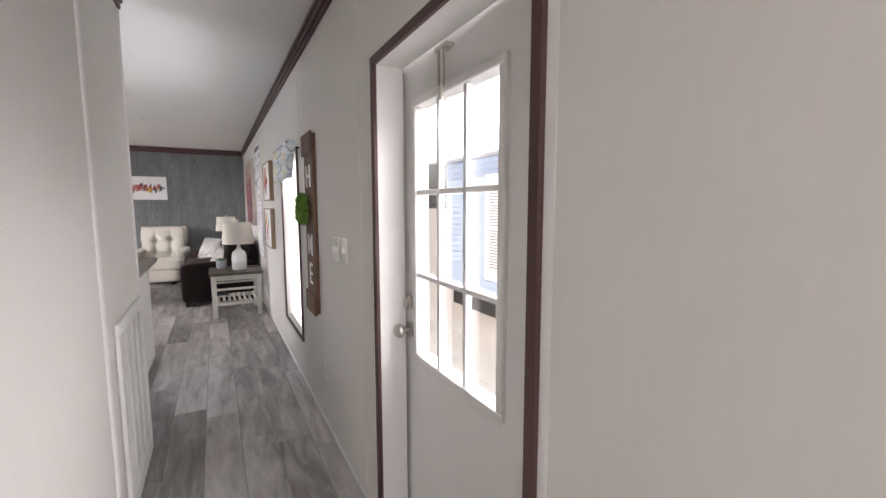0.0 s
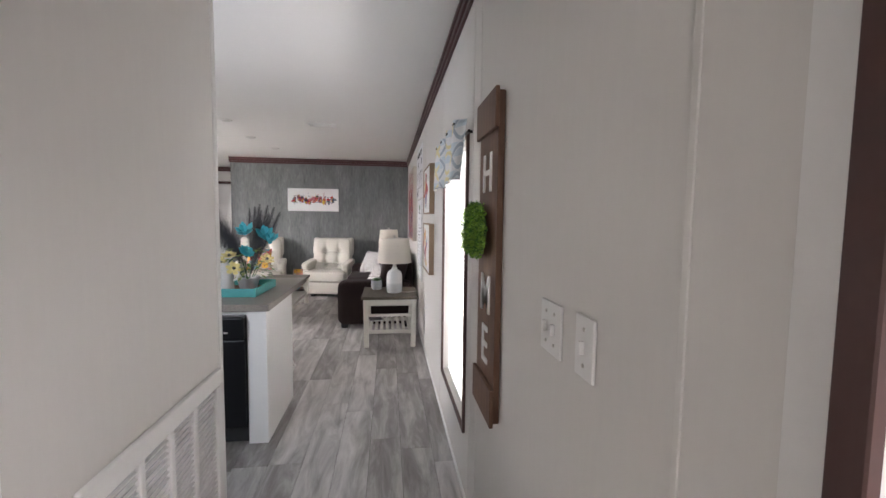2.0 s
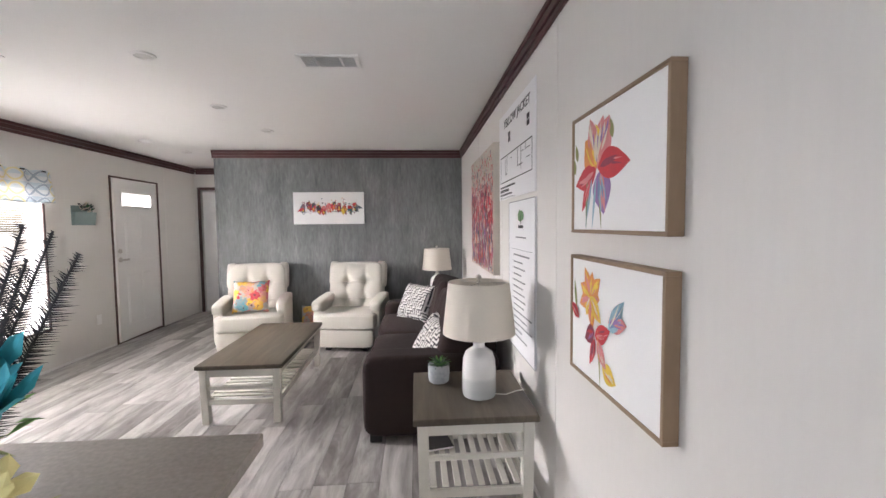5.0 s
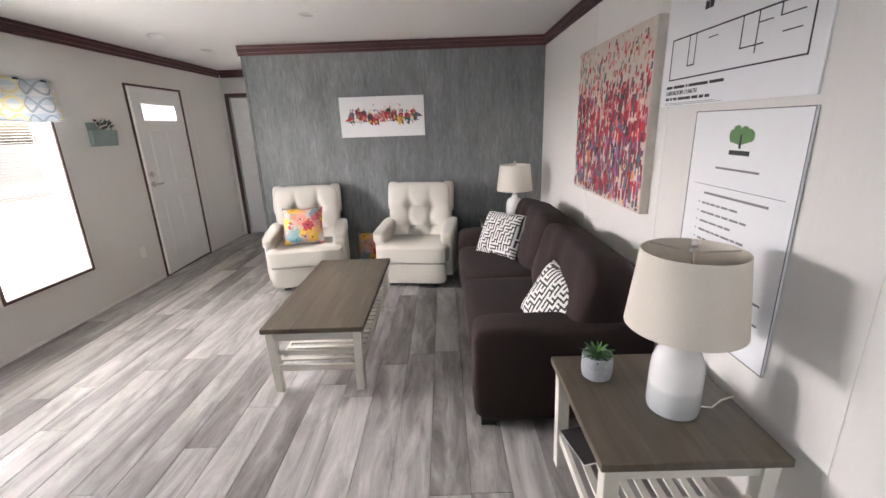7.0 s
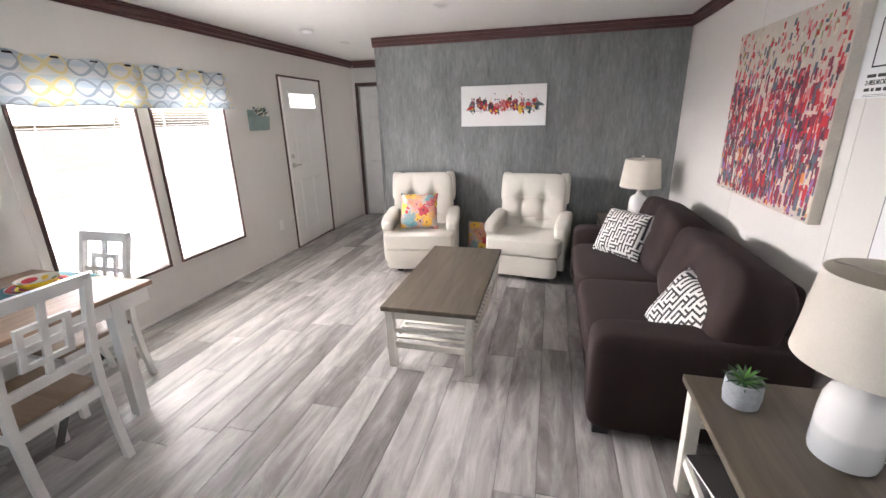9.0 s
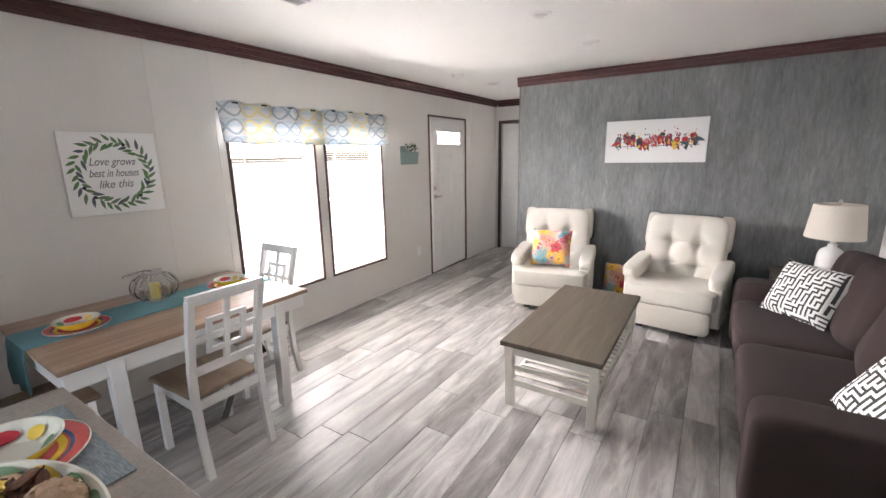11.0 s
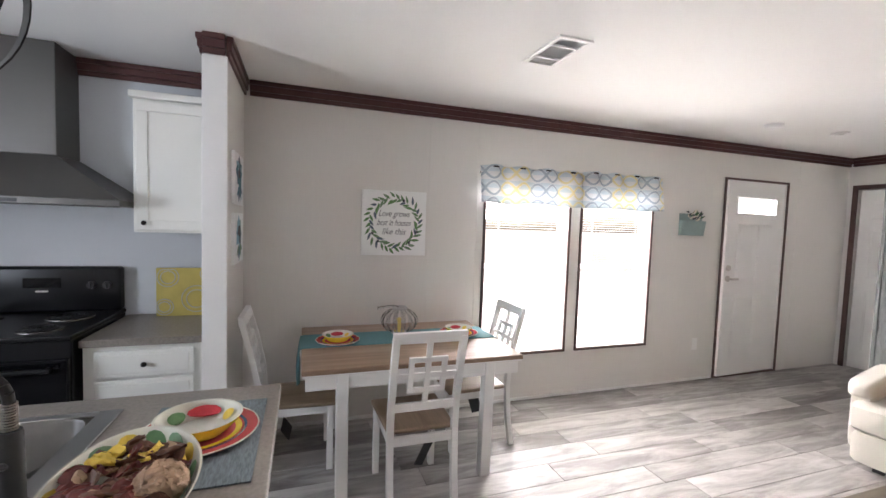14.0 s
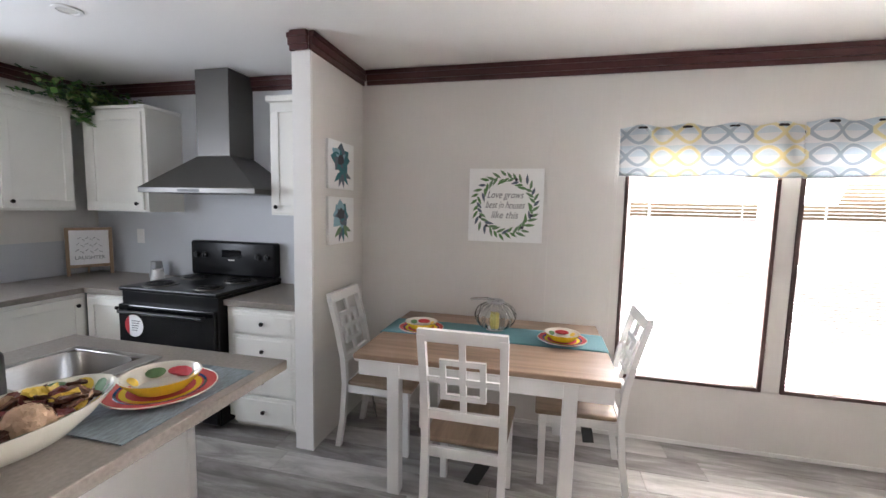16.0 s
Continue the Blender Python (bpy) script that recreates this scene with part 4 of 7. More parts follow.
pillow("black and white meander-print throw pillow on the sofa", MEANDER, 0.42, 0.38, 0.16, pose(0.125, 6.68, 0.575, -28, 12, -70), "patterned sofa pillows")


def recliner(at, turn):
    t = thing("recliner", "cream upholstered recliner with a button-tufted back", "armchair", "cream recliners", at, turn)
    bm = bmesh.new(); cushion(bm, -0.30, 0.30, -0.36, 0.30, 0.06, 0.30, 6, 0.0); part("base", bm, CHAIRF, t, smooth=True)
    bm = bmesh.new(); cushion(bm, -0.335, 0.335, -0.415, -0.30, 0.065, 0.275, 6, 0.0); part("footrest", bm, CHAIRF, t, smooth=True)
    bm = bmesh.new(); cushion(bm, -0.365, 0.365, -0.44, 0.22, 0.27, 0.45, 8, 0.2); part("seat_cushion", bm, CHAIRF, t, smooth=True)
    for sx in (-1, 1):
        bm = bmesh.new()
        a, b = sorted((sx * 0.275, sx * 0.40))
        cushion(bm, a + 0.01, b, -0.30, 0.34, 0.10, 0.52, 7, 0.1)
        part("arm", bm, CHAIRF, t, smooth=True)
        bm = bmesh.new()
        cushion(bm, a + 0.006, b + 0.018, -0.35, 0.28, 0.49, 0.605, 10, 0.9, m=Matrix.Translation((0, 0, 0.0)) @ Matrix.Rotation(radians(4), 4, "X"))
        part("arm_pad", bm, CHAIRF, t, smooth=True)
    bm = bmesh.new()
    cushion(bm, -0.335, 0.335, -0.13, 0.13, -0.33, 0.33, 34, 0.55, buttons=[(-0.115, 0.07), (0.115, 0.07), (-0.115, -0.14), (0.115, -0.14)],
            m=Matrix.Translation((0, 0.25, 0.65)) @ Matrix.Rotation(radians(-17), 4, "X"))
    part("back_cushion", bm, CHAIRF, t, smooth=True)
    for sx in (-1, 1):
        bm = bmesh.new()
        cushion(bm, sx * 0.305 - 0.055, sx * 0.305 + 0.055, -0.1, 0.1, 0.02, 0.34, 7, 0.8, m=Matrix.Translation((0, 0.265, 0.65)) @ Matrix.Rotation(radians(-17), 4, "X"))
        part("wing_pad", bm, CHAIRF, t, smooth=True)
    for sx in (-1, 1):
        part("runner", B(sx * 0.22 - 0.03, sx * 0.22 + 0.03, -0.3, 0.32, 0.0, 0.065, 0.006), BLKM, t, "black swivel base")
    return t


r1 = recliner((-1.955, 8.80, 0), 10)
r2 = copy_thing(r1, pose(-0.785, 8.79, 0, 0, 0, -7))
pillow("bright floral throw pillow leaning on the recliner", FLORAL, 0.40, 0.38, 0.14, pose(-1.93, 8.63, 0.635, -22, 0, 10))
pillow("bright floral cushion on the floor against the wall", FLORAL, 0.36, 0.41, 0.12, pose(-1.335, 9.17, 0.205, -12, 0, 0))

# ---------- wall pictures ----------
def flat(bm, pts, y, index):
    vs = [bm.verts.new((x, y, z)) for x, z in pts]
    f = bm.faces.new(vs); f.material_index = index
    return f


def petal(bm, x, z, L, w, ang, y, index, n=7, curl=0.0):
    """A pointed petal or leaf lying in the picture's plane."""
    pts = []
    for s in (1, -1):
        rng = range(n + 1) if s > 0 else range(n - 1, 0, -1)
        for k in rng:
            q = k / n
            u, v = L * q, s * w * math.sin(math.pi * q ** 0.8) + curl * L * q * q
            pts.append((x + u * math.cos(ang) - v * math.sin(ang), z + u * math.sin(ang) + v * math.cos(ang)))
    flat(bm, pts, y, index)


def wash(bm, x, z, L, w, ang, y, hue, curl=0.0):
    """A painted petal: a broad stroke with thinner strokes of kindred hues laid over it."""
    kin = {"orange": ["gold", "pink", "orange"], "pink": ["cream", "pink", "violet"], "gold": ["orange", "cream", "gold"], "red": ["pink", "wine", "red"], "violet": ["blue", "sky", "pink"],
           "sky": ["blue", "cream", "sky"], "wine": ["red", "violet", "wine"], "olive": ["sage", "gold", "olive"]}
    petal(bm, x, z, L, w, ang, y, IX[hue], 12, curl)
    for k in range(9):
        q = random.uniform(-0.75, 0.75)
        petal(bm, x + 0.1 * L * math.cos(ang), z + 0.1 * L * math.sin(ang), L * random.uniform(0.5, 0.95) * (1 - 0.3 * abs(q)), w * random.uniform(0.07, 0.26), ang + q * w / L * 1.1,
              y - 0.0004 - 0.0001 * k, IX[random.choice(kin.get(hue, [hue]))], 8, curl)


def disc(bm, x, z, r, y, index, n=9, jag=0.0):
    flat(bm, [(x + r * (1 + jag * random.uniform(-1, 1)) * math.cos(2 * math.pi * k / n), z + r * (1 + jag * random.uniform(-1, 1)) * math.sin(2 * math.pi * k / n)) for k in range(n)], y, index)


def picture(name, label, at, turn, w, h, d, canvas=None, framed=None, fw=0.012, group=""):
    t = thing(name, label, "picture", group, at, turn)
    if framed:
        bm = bmesh.new()
        for a, b, c, e in ((-w / 2, w / 2, h / 2 - fw, h / 2), (-w / 2, w / 2, -h / 2, -h / 2 + fw), (-w / 2, -w / 2 + fw, -h / 2 + fw, h / 2 - fw), (w / 2 - fw, w / 2, -h / 2 + fw, h / 2 - fw)):
            box(bm, a, b, -d, 0, c, e, 0.0015, 1)
        part("frame", bm, framed, t)
        part("canvas", B(-w / 2 + fw, w / 2 - fw, -d + 0.006, -0.004, -h / 2 + fw, h / 2 - fw), canvas or CANVAS, t)
        return t, -d + 0.0052
    part("canvas", B(-w / 2, w / 2, -d, 0, -h / 2, h / 2, 0.002, 1), canvas or CANVAS, t)
    return t, -d - 0.0008


def art(parent, bm, names, label=""):
    me = bpy.data.meshes.new("painting")
    for f in bm.faces:
        f.normal_update()
        if f.normal.y > 0:
            f.normal_flip()
    bm.to_mesh(me); bm.free()
    for k in names:
        me.materials.append(COLORS[k])
    ob = new("painting", me); ob.parent = parent
    if label:
        ob["label"] = label


PAL = ["red", "pink", "orange", "gold", "violet", "blue", "sage", "olive", "wine", "slate", "cream", "teal", "leaf", "charcoal", "sky"]
IX = {k: i for i, k in enumerate(PAL)}


def flower(bm, x, z, r, y, hues, n=7, wide=0.34, a0=0.0):
    for k in range(n):
        a = a0 + 2 * math.pi * k / n + random.uniform(-0.2, 0.2)
        petal(bm, x, z, r * random.uniform(0.8, 1.1), r * wide, a, y - 0.0002 * k, IX[random.choice(hues)])
        petal(bm, x, z, r * random.uniform(0.5, 0.8), r * wide * 0.35, a + 0.1, y - 0.0016 - 0.0001 * k, IX[random.choice(hues)])
    disc(bm, x, z, r * 0.13, y - 0.003, IX["gold"], jag=0.2)


# two framed watercolours beside the hall window
random.seed(11)
t, y = picture("framed_watercolour", "framed watercolour of a pink and violet iris", (EAST - 0.0015, 4.905, 1.615), ON_EAST, 0.60, 0.41, 0.042, framed=FRAMEW, group="framed flower watercolours")
bm = bmesh.new()
for dx, dz, L, w_, a, hue in ((0.03, 0.0, 0.13, 0.05, 2.3, "orange"), (0.03, 0.0, 0.15, 0.05, 1.2, "pink"), (0.03, 0.01, 0.12, 0.04, 1.75, "gold"), (0.03, 0, 0.17, 0.03, 3.5, "red"),
                              (0.04, 0, 0.2, 0.035, 0.15, "red"), (0.06, -0.005, 0.13, 0.05, -1.45, "violet"), (0.065, -0.02, 0.08, 0.025, -1.5, "sky"), (0.02, 0.04, 0.12, 0.03, 2.0, "pink"),
                              (0.06, 0.04, 0.11, 0.04, 0.9, "pink"), (0.0, -0.02, 0.13, 0.02, 3.9, "red")):
    wash(bm, dx, dz, L, w_ * 1.25, a, y - 0.0003 * random.random() - 0.0001, hue, random.uniform(-0.2, 0.2))
for dx, a in ((0.03, -1.75), (0.05, -1.45), (0.0, -1.9), (-0.04, -1.6)):
    petal(bm, dx, -0.02, 0.16, 0.008, a, y - 0.0004, IX[random.choice(["olive", "sage", "sky"])])
for dx, dz in ((-0.12, 0.04), (-0.14, 0.0), (0.14, 0.07)):
    petal(bm, dx, dz, 0.06, 0.014, 1.9, y - 0.0004, IX["olive"])
bmesh.ops.scale(bm, verts=bm.verts, vec=(1.02, 1, 1.12))
bmesh.ops.translate(bm, verts=bm.verts, vec=(-0.13, 0, 0.005))
art(t, bm, PAL, "pink, orange and violet iris on white")
t, y = picture("framed_watercolour", "framed watercolour of an orange lily", (EAST - 0.0015, 4.91, 1.115), ON_EAST, 0.60, 0.425, 0.042, framed=FRAMEW, group="framed flower watercolours")
bm = bmesh.new()
for k in range(9):
    wash(bm, -0.04, 0.075, random.uniform(0.07, 0.12), 0.028, k * 0.7, y - 0.0002 * k - 0.0001, random.choice(["orange", "gold", "orange", "pink"]))
for dx, dz, L, w_, a, hue in ((0.0, -0.03, 0.09, 0.03, 3.4, "wine"), (0.0, -0.04, 0.12, 0.03, 0.2, "red"), (0.02, -0.05, 0.1, 0.025, -1.0, "pink"), (0.0, -0.05, 0.1, 0.02, -1.9, "red"),
                              (0.1, 0.0, 0.14, 0.03, 0.6, "sky"), (0.1, 0.02, 0.12, 0.03, 0.2, "pink"), (0.06, -0.12, 0.1, 0.03, -0.3, "gold"), (-0.16, 0.02, 0.1, 0.012, 1.9, "olive"),
                              (-0.14, -0.01, 0.09, 0.02, 2.6, "red"), (0.02, 0.0, 0.2, 0.006, -1.4, "olive")):
    wash(bm, dx, dz, L, w_, a, y - 0.0018 - 0.0003 * random.random(), hue, random.uniform(-0.2, 0.2))
bmesh.ops.scale(bm, verts=bm.verts, vec=(0.95, 1, 1.08))
bmesh.ops.translate(bm, verts=bm.verts, vec=(-0.09, 0, 0))
art(t, bm, PAL, "orange lily with red petals on white")

# red abstract canvas over the sofa
random.seed(5)
t, y = picture("abstract_painting", "large abstract canvas of dripping red flowers", (EAST - 0.0015, 7.325, 1.555), ON_EAST, 1.17, 0.985, 0.05, canvas=mat("beige_canvas", (0.58, 0.53, 0.46), 0.8, vary=0.2, scale=8, grain=0.1))
bm = bmesh.new()
for k in range(260):
    u, v = random.uniform(-0.55, 0.55), random.uniform(-0.43, 0.18)
    w_, L = random.uniform(0.012, 0.035), random.uniform(0.05, 0.12)
    c = [(u - w_, v - L / 2), (u + w_ * 0.6, v - L / 2), (u + w_, v + L / 2), (u - w_ * 0.5, v + L / 2)]
    flat(bm, [(max(-0.58, min(0.58, a)), max(-0.485, b)) for a, b in c], y - 0.00001 - 0.0000005 * k, IX[random.choice(["wine", "slate", "violet", "wine", "charcoal", "cream", "red", "slate"])])
for k in range(1500):
    u = random.uniform(-0.575, 0.575)
    v = random.uniform(-0.485, 0.485)
    top = v / 0.97 + 0.5
    if random.random() < (top ** 3) * 0.75:
        continue
    hues = ["red", "red", "wine", "red", "wine", "pink", "slate", "cream", "charcoal"] if top > 0.4 else ["wine", "slate", "wine", "red", "charcoal", "wine", "slate", "violet", "orange", "cream"]
    hue = random.choice(hues)
    if top > 0.75:
        hue = random.choice(["red", "red", "pink", "cream", "slate", "olive"])
    L = random.uniform(0.02, 0.075) * (1.4 - top)
    w_ = random.uniform(0.006, 0.016)
    L = min(L, (0.485 - abs(v)) if abs(v) > 0.4 else L) + 0.004
    c = [(u - w_, v - L / 2), (u + w_ * random.uniform(0.3, 1), v - L / 2), (u + w_, v + L / 2), (u - w_ * random.uniform(0.2, 1), v + L / 2)]
    flat(bm, [(max(-0.58, min(0.58, a)), b) for a, b in c], y - 0.0002 - 0.000002 * k, IX[hue])
art(t, bm, PAL, "red, wine and grey dabs of paint")

# bird row canvas on the grey wall: a row of small coloured shapes on a branch
random.seed(8)
t, y = picture("bird_canvas", "white canvas with a row of bright small birds", (-1.138, 9.286, 1.682), ON_NORTH, 0.915, 0.42, 0.03)
bm = bmesh.new()
for k in range(11):
    u = -0.32 + k * 0.064
    z = -0.02 + 0.03 * math.sin(k * 1.3)
    hue = ["slate", "wine", "red", "charcoal", "red", "pink", "red", "wine", "gold", "teal", "slate"][k]
    petal(bm, u, z + 0.075, 0.13, 0.032, -1.5 + random.uniform(-0.25, 0.25), y - 0.0002 - 0.0002 * k, IX[hue])
    disc(bm, u + 0.004, z + 0.055, 0.026, y - 0.003 - 0.0001 * k, IX[random.choice(["red", "charcoal", "pink", hue])], jag=0.15)
    petal(bm, u, z + 0.02, 0.08, 0.012, -1.2, y - 0.0045, IX[random.choice(["red", "wine", "orange", "charcoal"])])
    disc(bm, u, z - 0.01, 0.014, y - 0.0047, IX[random.choice(["cream", "orange", "gold"])], jag=0.2)
petal(bm, -0.30, -0.0, 0.1, 0.018, 3.6, y - 0.005, IX["red"]); petal(bm, 0.32, 0.03, 0.11, 0.02, -0.35, y - 0.005, IX["slate"])
flat(bm, [(-0.36, -0.055), (0.38, -0.048), (0.38, -0.042), (-0.36, -0.049)], y - 0.0001, IX["slate"])
for k in range(150):
    u, v = random.uniform(-0.34, 0.37), random.gauss(0.035, 0.035)
    petal(bm, u, v, random.uniform(0.012, 0.035), random.uniform(0.003, 0.008), random.uniform(-2.2, -0.9), y - 0.0052 - 0.00001 * k, IX[random.choice(["red", "wine", "charcoal", "slate", "orange", "gold", "pink", "teal", "red"])])
bmesh.ops.scale(bm, verts=bm.verts, vec=(1.04, 1, 0.95))
art(t, bm, PAL, "row of red, black and yellow birds")

# two printed boards beside the sofa
t = thing("floor_plan_poster", "white printed poster with a house floor plan", "poster", at=(EAST - 0.0015, 6.26, 1.865), turn=ON_EAST)
part("sheet", B(-0.46, 0.46, -0.006, 0, -0.25, 0.335, 0.001, 1), PAPER, t)
text_part("title", "YELLOW JACKET", 0.075, INK, t, pose(0.03, -0.0068, 0.255, 90, 0, 0), width=0.66)
bm = bmesh.new()
def bar(bm, x0, x1, z0, z1, y=-0.0066):
    box(bm, x0, x1, y - 0.0006, y + 0.0004, z0, z1)
X0, X1, Y0, Y1 = -0.40, 0.40, -0.135, 0.045
for a, b, c, d in ((X0, X1, Y0, Y0 + 0.006), (X0, X1, Y1 - 0.006, Y1), (X0, X0 + 0.006, Y0, Y1), (X1 - 0.006, X1, Y0, Y1), (-0.26, -0.255, Y0 + 0.05, Y1), (-0.21, -0.205, Y0 + 0.05, Y1),
                   (-0.26, -0.205, Y0 + 0.05, Y0 + 0.055), (0.08, 0.085, -0.07, Y1), (0.16, 0.165, Y0 + 0.04, Y1), (0.08, 0.2, -0.07, -0.065), (0.165, 0.23, 0.0, 0.004), (0.26, 0.265, 0.0, Y1), (0.26, 0.36, 0.0, 0.004),
                   (-0.12, -0.06, 0.005, 0.009), (0.28, 0.36, -0.05, -0.046)):
    bar(bm, a, b, c, d)
part("plan_lines", bm, INK, t)
for x in (-0.17, 0.29):
    bm = bmesh.new()
    for i in (0, 1):
        for j in (0, 1):
            bar(bm, x + i * 0.03, x + i * 0.03 + 0.026, 0.12 + j * 0.034, 0.15 + j * 0.034)
    part("emblem", bm, INK, t)
text_part("caption", "2-BEDROOM / 2-BATH", 0.026, INK, t, pose(-0.285, -0.0068, -0.192, 90, 0, 0), width=0.25)
bm = bmesh.new(); 
for z_, word in ((-0.166, (0.05, 0.09, 0.012, 0.14, 0.09)), (-0.218, (0.03, 0.015, 0.03, 0.10, 0.045, 0.03, 0.03))):
    x_ = -0.41
    for w_ in word:
        bar(bm, x_, x_ + w_, z_ - 0.006, z_ + 0.006); x_ += w_ + 0.011
bar(bm, -0.41, -0.02, -0.238, -0.2365); bar(bm, -0.41, 0.02, -0.244, -0.2425)
part("small_print", bm, INK, t)
t = thing("notice_poster", "white printed notice with a green tree emblem", "poster", at=(EAST - 0.004, 6.085, 1.125), turn=ON_EAST)
part("sheet", B(-0.30, 0.30, -0.008, 0, -0.455, 0.46, 0.001, 1), PAPER, t)
bm = bmesh.new()
for a, b, c, d in ((-0.30, 0.30, 0.456, 0.46), (-0.30, 0.30, -0.455, -0.451), (-0.30, -0.296, -0.455, 0.46), (0.296, 0.30, -0.455, 0.46)):
    bar(bm, a, b, c, d, -0.0086)
part("border", bm, GREYINK, t)
bm = bmesh.new()
random.seed(3)
for k in range(30):
    a, r = random.uniform(0, math.pi), random.uniform(0, 0.05)
    disc(bm, r * math.cos(a) * 1.1, 0.355 + r * math.sin(a) * 0.9, random.uniform(0.012, 0.024), -0.0088 - 0.00002 * k, 0, 8, 0.25)
flat(bm, [(-0.006, 0.32), (0.008, 0.32), (0.005, 0.37), (-0.004, 0.37)], -0.0098, 1)
for f in bm.faces:
    f.normal_update()
    if f.normal.y > 0: f.normal_flip()
part("tree_emblem", bm, [paint("leaf", None), INK], t, "green tree emblem")
bm = bmesh.new(); bar(bm, -0.055, 0.055, 0.295, 0.312, -0.0086)
part("emblem_name", bm, INK, t)
bm = bmesh.new(); bar(bm, -0.12, 0.12, 0.236, 0.244, -0.0086); bar(bm, -0.245, 0.255, 0.165, 0.167, -0.0086); bar(bm, -0.17, 0.19, 0.127, 0.136, -0.0086)
z = 0.085
part("heading", bm, GREYINK, t)
for k in range(13):
    bm = bmesh.new()
    bar(bm, -0.20, -0.194, z + 0.003, z + 0.009, -0.0086); x_, end = -0.175, -0.175 + random.uniform(0.16, 0.38)
    while x_ < end:
        w_ = random.uniform(0.018, 0.06)
        bar(bm, x_, x_ + w_, z, z + 0.0085, -0.0086); x_ += w_ + 0.008
    z -= 0.038
    part("text_line", bm, GREYINK, t)

# ---------- curtains ----------
def grid_x(x, out, u0, u1, n, i, gap, seed):
    """How far the cloth's lower edge stands out at the step i."""
    w = (u1 - u0) * i / n
    return x + out * (0.072 - 0.022 * 0.45 * math.cos(2 * math.pi * w / gap) + 0.008 * math.sin(w * 11 + seed * 2))


def valance(name, x, out, u0, u1, z0, z1, seed, label):
    """A gathered cloth on a rod with eyelets; out: into the room."""
    t = thing(name, label, "valance", "wave-print valances")
    bm = bmesh.new()
    n, rows = int((u1 - u0) / 0.012), 12
    count = max(3, round((u1 - u0) / 0.235))
    gap = (u1 - u0) / count
    zc = z0 + 0.40 * (z1 - z0)
    grid = []
    for j in range(rows + 1):
        q = j / rows
        row = []
        for i in range(n + 1):
            u = u0 + (u1 - u0) * i / n
            f = math.cos(2 * math.pi * (u - u0) / gap)
            g = math.sin((u - u0) * 11 + seed * 2)
            dx = 0.052 - 0.022 * f * (1 - 0.55 * q) + 0.008 * g * q + 0.02 * q
            dip = -0.007 * f * (1 - q) ** 2
            row.append(bm.verts.new((x + out * dx, u + 0.004 * g * q, z1 - (z1 - z0) * q + dip + 0.006 * g * q - zc)))
        grid.append(row)
    for j in range(rows):
        for i in range(n):
            bm.faces.new((grid[j][i], grid[j][i + 1], grid[j + 1][i + 1], grid[j + 1][i]))
    c = part("cloth", bm, CLOTH, t, "white cloth with blue, grey and yellow waves", smooth=True)
    c.location = (0, 0, zc)
    md = c.modifiers.new("thick", "SOLIDIFY"); md.thickness = 0.0015
    bm = bmesh.new()
    for i in range(n):
        (p, q), (r, v) = ((grid_x(x, out, u0, u1, n, i + e, gap, seed), u0 + (u1 - u0) * (i + e) / n) for e in (0, 1))
        rod(bm, (p, q, z0 + 0.005 + 0.006 * math.sin((q - u0) * 11 + seed * 2)), (r, v, z0 + 0.005 + 0.006 * math.sin((v - u0) * 11 + seed * 2)), 0.0035, n=5)
    part("hem", bm, HEM, t, "grey stitched hem", smooth=True)
    bm = bmesh.new(); rod(bm, (x + out * 0.02, u0 + 0.004, z1 - 0.06), (x + out * 0.02, u1 - 0.004, z1 - 0.06), 0.007, n=12)
    for u in (u0 + 0.02, u1 - 0.02):
        rod(bm, (x, u, z1 - 0.06), (x + out * 0.02, u, z1 - 0.06), 0.007, n=8)
    part("rod", bm, BRONZE, t, "dark curtain rod", smooth=True)
    for i in range(count):
        u = u0 + gap * (i + 0.5)
        bm = bmesh.new()
        bmesh.ops.create_uvsphere(bm, u_segments=14, v_segments=8, radius=1.0, matrix=Matrix.Translation((x + out * 0.071, u, z1 - 0.012)) @ Matrix.Diagonal((0.006, 0.028, 0.011, 1)))
        part("eyelet", bm, BRONZE, t, smooth=True)
    return t


valance("valance", WEST, 1, 6.29, 7.265, 1.70, 2.005, 1, "wave-print valance over the dining window")
valance("valance", WEST, 1, 7.27, 8.17, 1.70, 2.02, 2, "wave-print valance over the living room window")
valance("valance", EAST, -1, 3.06, 4.0, 1.55, 1.825, 3, "wave-print valance over the tall hall window")

# ---------- hall ----------
hs = thing("home_sign", "tall brown plank sign with white letters and a green wreath", "wall sign", at=(EAST - 0.0015, 2.67, 1.235), turn=ON_EAST)
part("board", B(-0.132, 0.132, -0.022, 0, -0.555, 0.555, 0.003), BOARD, hs)
for z in (0.50, -0.50):
    part("cleat", B(-0.142, 0.142, -0.036, -0.0225, z - 0.065, z + 0.065, 0.003), BOARD, hs)
for ch, z in (("H", 0.295), ("M", -0.135), ("E", -0.32)):
    o = text_part("letter", ch, 0.195, WHITE, hs, pose(0, -0.0245, z, 90, 0, 0), "white cut-out letter")
    o.scale = (1, 1, 3)
random.seed(21)
wr = thing("wreath", "small round wreath of bright green leaves", "wreath", at=(EAST - 0.025, 2.71, 1.335), turn=ON_EAST)
wr.scale = (1.18, 1.25, 1.08)
bm = bmesh.new()
torus(bm, (0, -0.012, 0), (0, 1, 0), 0.06, 0.006, 28)
part("ring", bm, LEAFD, wr)
